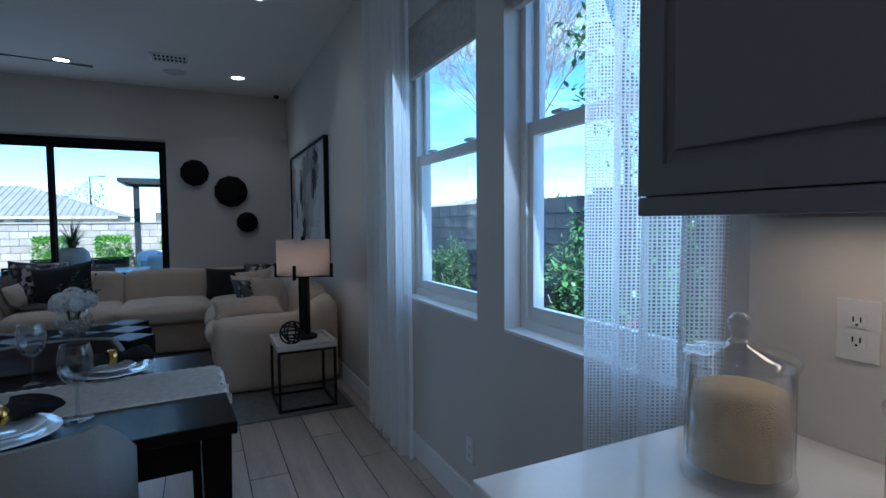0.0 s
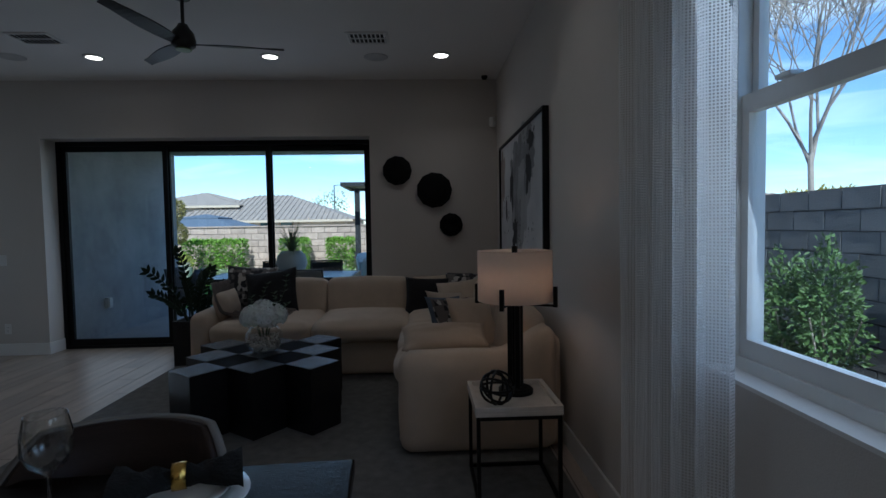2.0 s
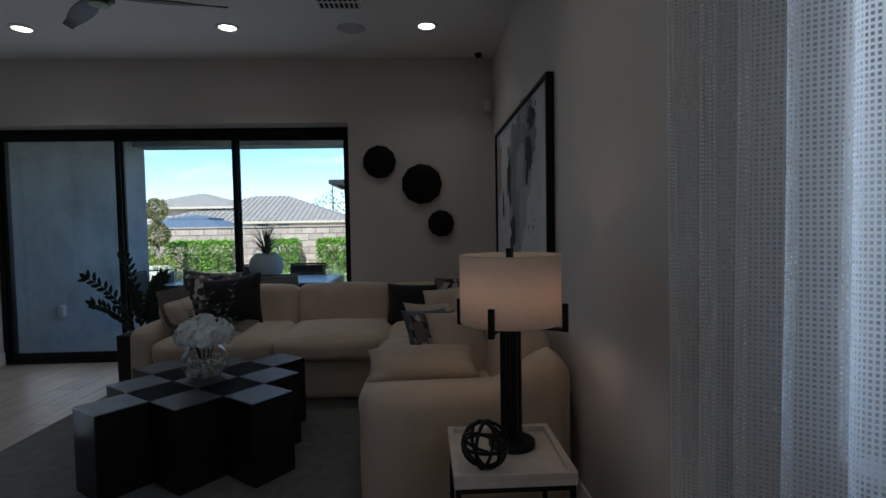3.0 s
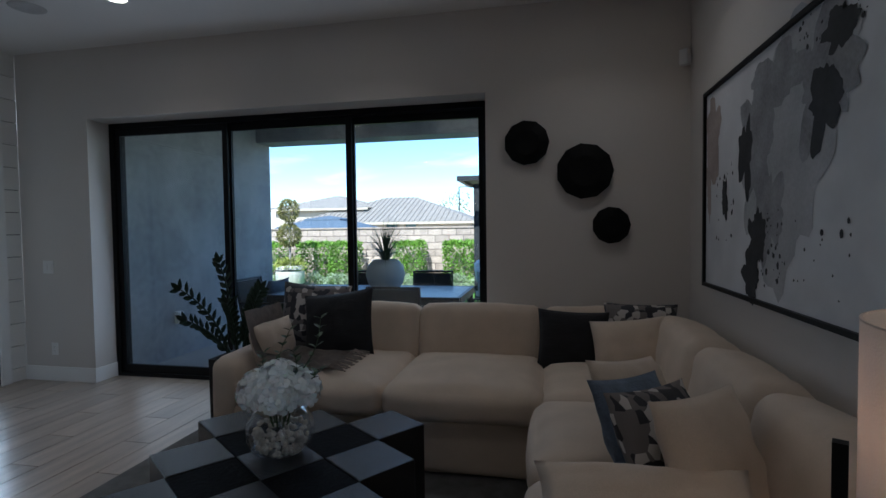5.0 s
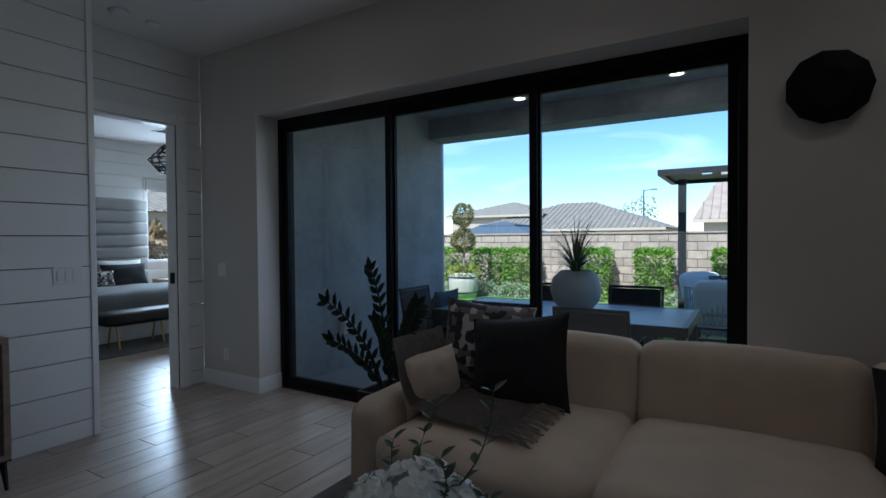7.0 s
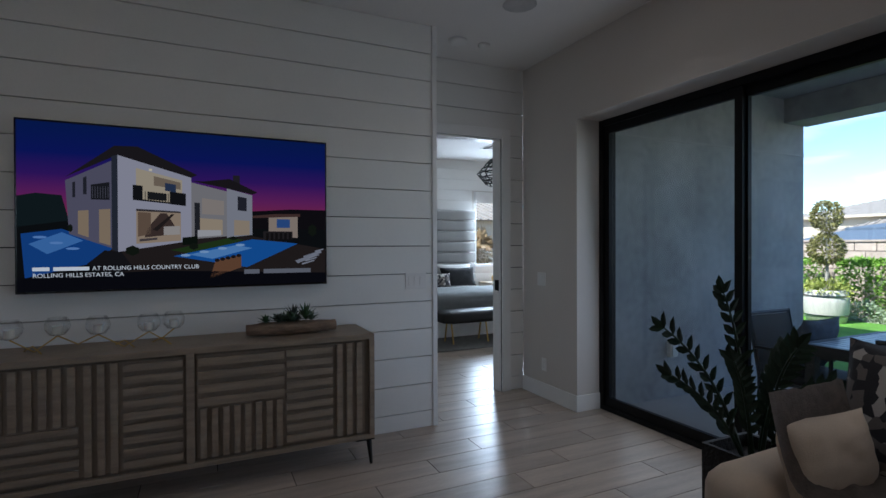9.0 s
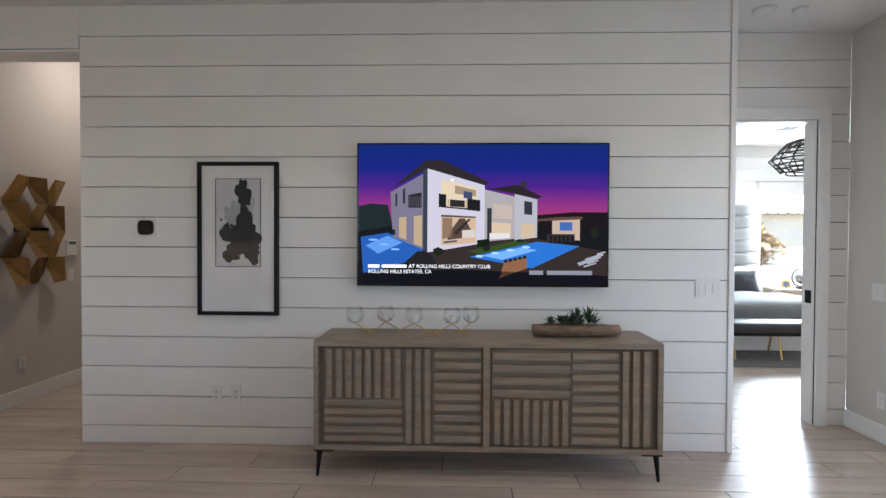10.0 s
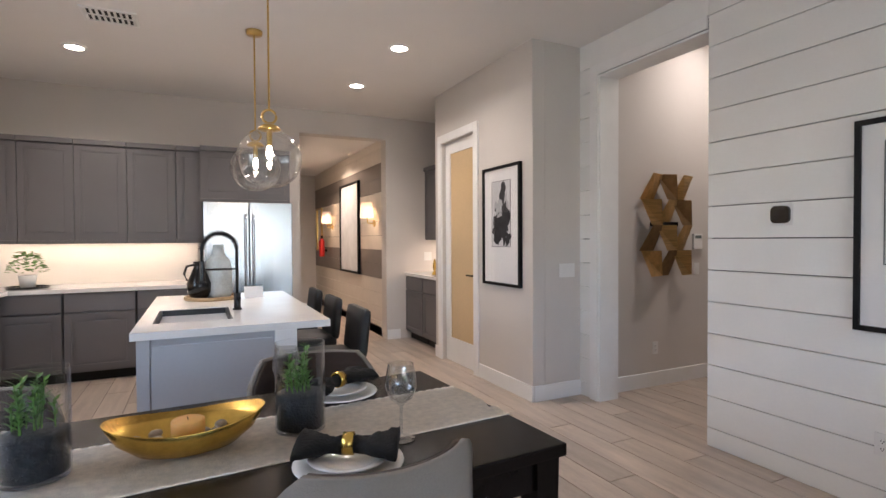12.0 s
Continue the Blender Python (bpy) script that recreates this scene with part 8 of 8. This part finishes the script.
def lounge(m, label):
    e = thing("lounge_chair", m, label, "chair", "lounge chairs by the pergola")
    part("seat_cushion", soft(0.62, 0.62, 0.16, 0.06, 0.02, 8, 0.004, 1), OUTWHITE, e, "", True, (0, 0, 0.28))
    part("back_cushion", soft(0.62, 0.18, 0.44, 0.07, 0.03, 8, 0.006, 2), OUTWHITE, e, "", True, pose(0, 0.26, 0.42, -14, 0, 0))
    for k in range(26):
        a = math.radians(-20 + 220 * k / 25)
        x, y = 0.38 * math.cos(a), 0.02 + 0.36 * math.sin(a)
        part("rope", tube([(x, y, 0.20), (x * 1.06, y * 1.06, 0.66)], 0.010, 5), ROPE, e)
    part("top_ring", tube([(0.405 * math.cos(math.radians(-20 + 10 * t)), 0.02 + 0.383 * math.sin(math.radians(-20 + 10 * t)), 0.665) for t in range(23)], 0.014, 6), ROPE, e)
    part("base", span(-0.33, 0.33, -0.30, 0.32, 0.18, 0.279, 0.02), ROPE, e)
    for sx in (-1, 1):
        for sy in (-1, 1):
            part("leg", tube([(sx * 0.29, sy * 0.27, 0.18), (sx * 0.31, sy * 0.29, 0)], 0.014, 6), OUTMETAL, e)


lounge(pose(-0.05, 12.2, -0.07, 0, 0, 170), "grey rope lounge chair with white cushions")
lounge(pose(-0.25, 13.3, -0.07, 0, 0, 40), "grey rope lounge chair with white cushions facing the lawn")
op = part("outdoor_pillow", pillow_mesh(0.46, 0.34, 0.14, seed=2), PATTERN, smooth=True, at=pose(-0.10, 13.28, 0.44, -16, 0, 40))
tagged(op, "black and white patterned outdoor pillow", "pillow")

# pergola
pg = thing("pergola", (0.9, 14.2, -0.12), "charcoal metal pergola with a cut-out screen roof", "pergola")
PSCREEN = mat("pergola_screen", (0.10, 0.095, 0.09), 0.6, var=0.3)
for x in (-1.68, 1.68):
    part("post", span(x - 0.06, x + 0.06, -0.06, 0.06, 0, 2.42), OUTMETAL, pg)
for y in (-0.80, 0.80):
    part("beam", span(-1.95, 1.95, y - 0.04, y + 0.04, 2.421, 2.51), OUTMETAL, pg)
for x in (-1.91, 1.91):
    part("beam", span(x - 0.04, x + 0.04, -0.759, 0.759, 2.421, 2.51), OUTMETAL, pg)
holes = [(-1.75 + 0.32 * k + 0.05 * (k % 2), -1.75 + 0.32 * k + 0.20, -0.62 + 0.2 * (k % 3), -0.20 + 0.22 * (k % 3)) for k in range(11)]
bm = bm_new()
for x0, x1, y0, y1 in [(-1.869, holes[0][0], -0.759, 0.759)] + [(a[1], b[0], -0.759, 0.759) for a, b in zip(holes, holes[1:])] + [(holes[-1][1], 1.869, -0.759, 0.759)]:
    box(bm, x0, x1, y0, y1, 2.48, 2.495)
for x0, x1, y0, y1 in holes:
    box(bm, x0, x1, -0.759, y0, 2.48, 2.495)
    box(bm, x0, x1, y1, 0.759, 2.48, 2.495)
bmesh.ops.remove_doubles(bm, verts=bm.verts, dist=0.001)
part("screen_panel", bm, PSCREEN, pg, "cut-out metal screen")


# block walls
def block_wall(name, axis, at, u0, u1, rows_, bh, bl, z0, near, m_block, m_mortar, label, thick=0.18):
    if axis == "y":
        w = setting(name, span(u0, u1, at + 0.012, at + thick, z0, z0 + rows_ * bh), m_mortar, label, "wall")
    else:
        w = setting(name, span(at + 0.012, at + thick, u0, u1, z0, z0 + rows_ * bh), m_mortar, label, "wall")
    rest, variants = bm_new(), []
    rv = random.Random(7)
    for q in range(5):
        b = bm_new()
        g_ = 0.008
        vs = box(b, g_, bl - g_, 0, 0.05, g_, bh - g_) if axis == "y" else box(b, 0, 0.05, g_, bl - g_, g_, bh - g_)
        for v in vs:
            v.co += Vector((rv.uniform(-1, 1), rv.uniform(-1, 1), rv.uniform(-1, 1))) * 0.004
        variants.append(mesh_of("block", b, m_block))
    for j in range(rows_):
        u = u0 - (bl / 2 if j % 2 else 0)
        while u < u1 - 0.05:
            a, b2 = max(u, u0), min(u + bl, u1)
            if near[0] <= a and b2 <= near[1] and b2 - a > bl - 0.01:
                off = 0.004 * noise.noise(Vector((u * 3, j * 2.1, 1)))
                piece("block", variants[rv.randrange(5)], w, (a, at + off, z0 + j * bh) if axis == "y" else (at + off, a, z0 + j * bh))
            else:
                if axis == "y":
                    box(rest, a + 0.006, b2 - 0.006, at, at + 0.05, z0 + j * bh + 0.006, z0 + (j + 1) * bh - 0.006)
                else:
                    box(rest, at, at + 0.05, a + 0.006, b2 - 0.006, z0 + j * bh + 0.006, z0 + (j + 1) * bh - 0.006)
            u += bl
    tagged(part("far_blocks", rest, m_block, w), kind="stuff")
    return w


nw_ = block_wall("garden_wall_north", "y", 17.5, -16.0, 4.6, 8, 0.193, 0.40, -0.12, (-9.0, 1.4), BLOCK_TAN, MORTAR_TAN, "tan split-face block garden wall")
part("wall_cap", span(-16.0, 4.6, 17.47, 17.70, 1.425, 1.47, 0.006), BLOCK_TAN, nw_)
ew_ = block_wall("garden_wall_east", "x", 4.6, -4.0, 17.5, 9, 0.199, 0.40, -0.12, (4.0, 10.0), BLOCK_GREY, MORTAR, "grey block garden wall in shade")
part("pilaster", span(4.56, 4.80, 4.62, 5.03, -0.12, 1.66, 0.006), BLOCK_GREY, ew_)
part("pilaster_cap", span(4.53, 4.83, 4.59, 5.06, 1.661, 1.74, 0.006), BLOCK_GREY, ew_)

# shrubs and trees on the east side
for k, (y, h) in enumerate(((3.3, 0.85), (3.68, 0.95), (4.52, 1.12), (4.94, 1.2), (5.93, 1.2), (6.36, 1.1), (7.68, 1.1), (8.1, 1.0), (9.4, 1.0))):
    shrub("shrub", 4.12, y, -0.12, in_ball(0.22, 0.22, h * 0.52, h * 0.55, 0.25, 0.55, k), 2200, 0.055, BUSH, "upright dark green shrub against the grey wall", "shrub", "shrubs along the grey wall", 80 + k, 0.7)
ct = thing("citrus_tree", (3.02, 3.02, -0.12), "young citrus tree with glossy bright green leaves", "tree")
bm = tube([(0, 0, 0), (0.03, 0.02, 0.7), (0.0, 0.0, 1.5), (-0.05, 0.02, 2.3), (-0.02, 0.0, 3.1)], 0.035, 8, None, 0.010)
rnd = random.Random(31)
tips = []
for k in range(34):
    z = 0.75 + 2.3 * rnd.random()
    a, L = rnd.random() * 6.28, 0.25 + 0.3 * rnd.random()
    p = Vector((0, 0, z))
    q = p + Vector((math.cos(a) * L, math.sin(a) * L, 0.10 + 0.2 * rnd.random()))
    tube([p, (p + q) / 2 + Vector((0, 0, 0.05)), q], 0.008, 5, bm, 0.003)
    tips.append((p, q))
part("trunk", bm, mat("green_brown_bark", (0.14, 0.12, 0.07), 0.9, var=0.3), ct)
bm = bm_new()
for p, q in tips:
    for w in range(44):
        s = p.lerp(q, 0.3 + 0.8 * rnd.random()) + Vector((rnd.gauss(0, 0.05), rnd.gauss(0, 0.05), rnd.gauss(0, 0.05)))
        leaf(bm, s, (rnd.gauss(0, 1), rnd.gauss(0, 1), rnd.gauss(0.1, 0.7)), 0.055 + 0.03 * rnd.random(), 0.032)
part("crown", bm, CITRUS, ct, "glossy green leaves")
fp = thing("flower_pot", (2.62, 2.68, -0.12), "terracotta pot of purple and pink flowers", "planter")
part("pot", lathe([(0, 0), (0.16, 0), (0.22, 0.58), (0.24, 0.62), (0.20, 0.62), (0, 0.58)], 26), mat("terracotta", (0.34, 0.17, 0.10), 0.8, var=0.2), fp, smooth=True)
part("leaves", leaves(700, 0.05, 91, in_ball(0.24, 0.24, 0.13, 0.70)), BUSH, fp)
part("purple_flowers", leaves(90, 0.055, 92, in_ball(0.25, 0.25, 0.15, 0.74, 0.85), 1.0), mat("purple_petal", (0.16, 0.05, 0.30), 0.6), fp, "purple petals")
part("pink_flowers", leaves(60, 0.055, 93, in_ball(0.25, 0.25, 0.15, 0.76, 0.85), 1.0), mat("pink_petal", (0.55, 0.06, 0.16), 0.6), fp, "pink petals")


def limb(bm, p, d, length, r, depth, rnd_):
    pts = [p]
    for k in range(4):
        d = (d + Vector((rnd_.gauss(0, 0.10), rnd_.gauss(0, 0.10), 0.05 + rnd_.gauss(0, 0.05)))).normalized()
        pts.append(pts[-1] + d * length / 4)
    tube(pts, r, 6 if depth > 2 else 3, bm, max(0.0025, r * 0.5))
    if depth > 0:
        for k in range(5 if depth > 1 else 4):
            t = 0.30 + 0.7 * rnd_.random()
            i = min(3, int(t * 4))
            q = pts[i].lerp(pts[i + 1], t * 4 - i)
            side_v = Vector((rnd_.gauss(0, 1), rnd_.gauss(0, 1), rnd_.gauss(0.2, 0.4))).normalized()
            limb(bm, q, (d * 0.85 + side_v * 0.65).normalized(), length * (0.50 + 0.2 * rnd_.random()), max(0.0038, r * 0.52 * (1.1 - 0.4 * t)), depth - 1, rnd_)


def bare_tree(x, y, z, h, seed, label, spread=0.45, r0=0.033):
    e = thing("bare_tree", (x, y, z), label, "tree", "trees beyond the walls")
    rnd_ = random.Random(seed)
    bm = tube([(0, 0, 0), (0.02, 0.02, h * 0.2), (0.0, 0.05, h * 0.45)], r0 * 1.25, 8, None, r0)
    part("trunk", bm, BARKPALE, e)
    bm = bm_new()
    for k in range(6):
        a = 6.28 * k / 6 + 0.5
        limb(bm, Vector((0, 0.05, h * (0.405 + 0.012 * k))), Vector((math.cos(a) * spread, math.sin(a) * spread, 1)).normalized(), h * 0.42, r0 * 0.62, 4 if h > 5 else 3, rnd_)
    part("branches", bm, BARKPALE, e, "bare pale branches")
    return e


bare_tree(5.6, 8.0, -0.12, 5.2, 5, "leafless tree with pale branching limbs behind the grey wall")


# houses beyond the wall
def hip_house(name, x0, x1, y0, y1, eave, ridge, label, windows=(), over=0.5, ridge_in=None, rz=0, roof_m=None):
    cx, cy = (x0 + x1) / 2, (y0 + y1) / 2
    e = thing(name, pose(cx, cy, -0.12, 0, 0, rz), label, "house", "houses beyond the garden wall")
    hx_, hy_ = (x1 - x0) / 2, (y1 - y0) / 2
    wall_m = part("wall", span(-hx_, hx_, -hy_, hy_, 0, eave + 0.12), STUCCO_TAN, e)
    a, b = hx_ + over, hy_ + over
    ri = min(a, b) if ridge_in is None else ridge_in
    bm = bm_new()
    lo = [bm.verts.new((sx * a, sy * b, eave + 0.13)) for sx, sy in ((-1, -1), (1, -1), (1, 1), (-1, 1))]
    if a >= b:
        top_ = [bm.verts.new((-a + ri, 0, ridge)), bm.verts.new((a - ri, 0, ridge))]
        faces = ((lo[0], lo[1], top_[1], top_[0]), (lo[1], lo[2], top_[1]), (lo[2], lo[3], top_[0], top_[1]), (lo[3], lo[0], top_[0]))
    else:
        top_ = [bm.verts.new((0, -b + ri, ridge)), bm.verts.new((0, b - ri, ridge))]
        faces = ((lo[0], lo[1], top_[0]), (lo[1], lo[2], top_[1], top_[0]), (lo[2], lo[3], top_[1]), (lo[3], lo[0], top_[0], top_[1]))
    for f in faces:
        bm.faces.new(f)
    bm.faces.new(lo[::-1])
    roof_ = part("roof", bm, roof_m or ROOFTILE, e, "clay tile roof")
    # rows of barrel tiles down the two long slopes
    rows_bm = bm_new()
    if a >= b:
        k = -a + 0.4
        while k < a - 0.4:
            t = min(1.0, (a - abs(k)) / ri)
            for sy in (-1, 1):
                p, q = Vector((k, sy * b, eave + 0.15)), Vector((k, sy * b * (1 - t), eave + 0.13 + (ridge - eave - 0.13) * t + 0.02))
                tube([p, q], 0.06, 5, rows_bm)
            k += 0.42
    else:
        k = -b + 0.4
        while k < b - 0.4:
            t = min(1.0, (b - abs(k)) / ri)
            for sx in (-1, 1):
                p, q = Vector((sx * a, k, eave + 0.15)), Vector((sx * a * (1 - t), k, eave + 0.13 + (ridge - eave - 0.13) * t + 0.02))
                tube([p, q], 0.06, 5, rows_bm)
            k += 0.42
    tagged(part("tile_rows", rows_bm, roof_m or ROOFTILE, roof_), kind="stuff")
    part("fascia", holed(bm_new(), "y", -b, -b + 0.04, -a, a, eave - 0.06, eave + 0.125, []), STUCCO_TAN, e)
    for wx, w, z0, z1 in windows:
        win = part("window", span(wx - w / 2 - 0.1, wx + w / 2 + 0.1, -hy_ - 0.06, -hy_ - 0.001, z0 - 0.1, z1 + 0.1), mat("window_surround", (0.34, 0.26, 0.17), 0.8) if "window_surround" not in bpy.data.materials else bpy.data.materials["window_surround"], e)
        part("pane", span(wx - w / 2, wx + w / 2, -hy_ - 0.07, -hy_ - 0.061, z0, z1), mat("dark_house_glass", (0.05, 0.10, 0.11), 0.1) if "dark_house_glass" not in bpy.data.materials else bpy.data.materials["dark_house_glass"], win, "dark glass")
    return e


ROOF_GREY = mat("grey_clay_roof_tile", (0.27, 0.235, 0.20), 0.85, var=0.18, scale=2, fine=20)
hip_house("house", -20.2, -5.2, 43.5, 55.5, 2.05, 4.55, "single-storey tan stucco house with a hipped clay tile roof", ((2.6, 0.9, 1.0, 2.0), (1.0, 0.9, 1.0, 2.0), (-2.2, 1.6, 0.9, 2.0), (-3.6, 0.5, 0.9, 2.0)), roof_m=ROOF_GREY)
hip_house("house", -23.5, -15.0, 46.0, 56.0, 3.4, 4.9, "two-level tan house with a low grey tile roof", ((2.0, 1.0, 1.0, 2.2),), roof_m=ROOF_GREY)
hip_house("house", -1.9, 14.0, 36.0, 48.0, 2.3, 6.2, "tan stucco house with a red-brown clay tile roof", ((-5.5, 0.9, 1.0, 2.1),), ridge_in=1.5)
hip_house("house", 15.0, 29.0, 30.0, 42.0, 2.2, 3.5, "tan house with a clay tile roof beyond the grey wall", ((0, 1.2, 1.0, 2.0),))
hip_house("house", -34.0, -22.0, 10.0, 24.0, 2.6, 4.6, "tan house with a grey tile roof beyond the bedroom window", ((0, 1.2, 1.0, 2.0),), roof_m=ROOF_GREY)
gz = thing("gazebo", (-8.4, 24.0, -0.12), "slate-blue cloth canopy gazebo in the next garden", "gazebo")
GZ = mat("slate_canopy", (0.10, 0.13, 0.17), 0.8, var=0.1)
for r0, z0, r1, z1 in ((1.75, 1.62, 0.75, 1.95), (0.80, 2.0, 0.05, 2.15)):
    bm = lathe([(r0 * 1.414, z0), (r1 * 1.414, z1), (r1 * 1.414, z1 - 0.03), (r0 * 1.414, z0 - 0.06), (r0 * 1.414, z0)], 4)
    part("canopy", bm, GZ, gz, at=pose(0, 0, 0, 0, 0, 45))
for sx in (-1, 1):
    for sy in (-1, 1):
        part("post", span(sx * 1.6 - 0.04, sx * 1.6 + 0.04, sy * 1.6 - 0.04, sy * 1.6 + 0.04, 0, 1.6), OUTMETAL, gz)
sl = thing("street_lamp", (-8.96, 60.0, -0.12), "tall grey street lamp with a flat head", "street lamp")
part("pole", tube([(0, 0, 0), (0, 0, 6.3)], 0.09, 8, None, 0.06), OUTMETAL, sl)
part("arm", tube([(0, 0, 6.25), (0.9, 0, 6.35)], 0.04, 6), OUTMETAL, sl)
part("head", span(0.7, 1.3, -0.15, 0.15, 6.28, 6.38, 0.02), OUTMETAL, sl)


def far_tree(x, y, h, w, material, label, seed, count=1600, size=0.35):
    e = thing("tree", (x, y, -0.12), label, "tree", "trees beyond the walls")
    rnd_ = random.Random(seed)
    bm = tube([(0, 0, 0), (0.1, 0, h * 0.4)], 0.16, 7, None, 0.10)
    for k in range(6):
        a = k * 1.05
        tube([(0.1, 0, h * 0.38), (math.cos(a) * w * 0.5, math.sin(a) * w * 0.5, h * (0.6 + 0.2 * rnd_.random()))], 0.07, 5, bm, 0.02)
    part("trunk", bm, BARKPALE, e)
    part("crown", leaves(count, size, seed, in_ball(w * 0.62, w * 0.62, h * 0.34, h * 0.68, 0.25, 0.6, seed)), material, e, "loose leafy crown")


OLIVE = mat("olive_leaf", (0.17, 0.20, 0.09), 0.8, var=0.4, scale=1)
YELLOWG = mat("yellow_green_leaf", (0.30, 0.27, 0.05), 0.8, var=0.4, scale=1)
far_tree(-12.0, 72.0, 6.2, 4.6, OLIVE, "sparse olive green desert tree", 3, 500)
for k, (x, y, h) in enumerate(((30, 38, 3.6), (34, 41, 3.8), (27, 36, 3.2))):
    far_tree(x, y, h, 3.0, YELLOWG, "rounded yellow-green tree beyond the grey wall", 10 + k)
far_tree(-20.0, 15.4, 2.0, 1.8, mat("orange_leaf", (0.30, 0.20, 0.09), 0.8, var=0.4, scale=1), "orange-brown tree beyond the bedroom window", 22)

# ---- floor tiles ----
TW, TL = 0.2032, 1.22


def tiles(parent, x0, x1, y0, y1, box_nearest=None):
    """Planks along y in thirds; those inside box_nearest are pieces of their own, the rest one joined sheet."""
    rest, cache = bm_new(), {}
    i = 0
    x = x0
    while x < x1 - 0.01:
        xb = min(x + TW, x1)
        y = y0 - ((i * 0.407) % TL)
        while y < y1 - 0.01:
            a, b = max(y, y0), min(y + TL, y1)
            if b - a > 0.02:
                near = box_nearest and box_nearest[0] <= x and xb <= box_nearest[1] + 0.01 and a >= box_nearest[2] - 0.01 and b <= box_nearest[3] + 0.01
                g = 0.0029
                if near:
                    key = (round(xb - x, 3), round(b - a, 3))
                    if key not in cache:
                        t = bm_new()
                        box(t, g, xb - x - g, g, b - a - g, -0.008, 0.0)
                        cache[key] = mesh_of("tile", t, TILE)
                    piece("tile", cache[key], parent, (x, a, 0))
                else:
                    box(rest, x + g, xb - g, a + g, b - g, -0.008, 0.0)
            y += TL
        x += TW
        i += 1
    ob = part("far_tiles", rest, TILE_REST, parent)
    tagged(ob, kind="stuff")


TILE_REST = mat("wood_look_tile_joined", (0.44, 0.365, 0.30), 0.28, var=0.24, scale=2.0, fine=30, stretch=(7, 0.8, 1), bump=0.10, bscale=30)
nt, lt = TILE_REST.node_tree.nodes, TILE_REST.node_tree.links
geo, hs, mrg = nt.new("ShaderNodeNewGeometry"), nt.new("ShaderNodeHueSaturation"), nt.new("ShaderNodeMapRange")
mrg.inputs["To Min"].default_value, mrg.inputs["To Max"].default_value = 0.84, 1.16
lt.new(geo.outputs["Random Per Island"], mrg.inputs["Value"])
lt.new(mrg.outputs["Result"], hs.inputs["Value"])
src_socket = nt["Principled BSDF"].inputs["Base Color"].links[0].from_socket
lt.new(src_socket, hs.inputs["Color"])
lt.new(hs.outputs["Color"], nt["Principled BSDF"].inputs["Base Color"])
tiles(floor, -4.37, EX0 - 0.002, SY, 8.11, (-4.4, 0.95, 1.6, 7.9))
tiles(floor_hall, -7.0, -4.374, 0.62, 2.4)
tiles(floor_entry, -3.15, -1.7, -7.0, SY - 0.002)
tiles(floor_bed, -9.1, -4.374, 4.6, 12.1)
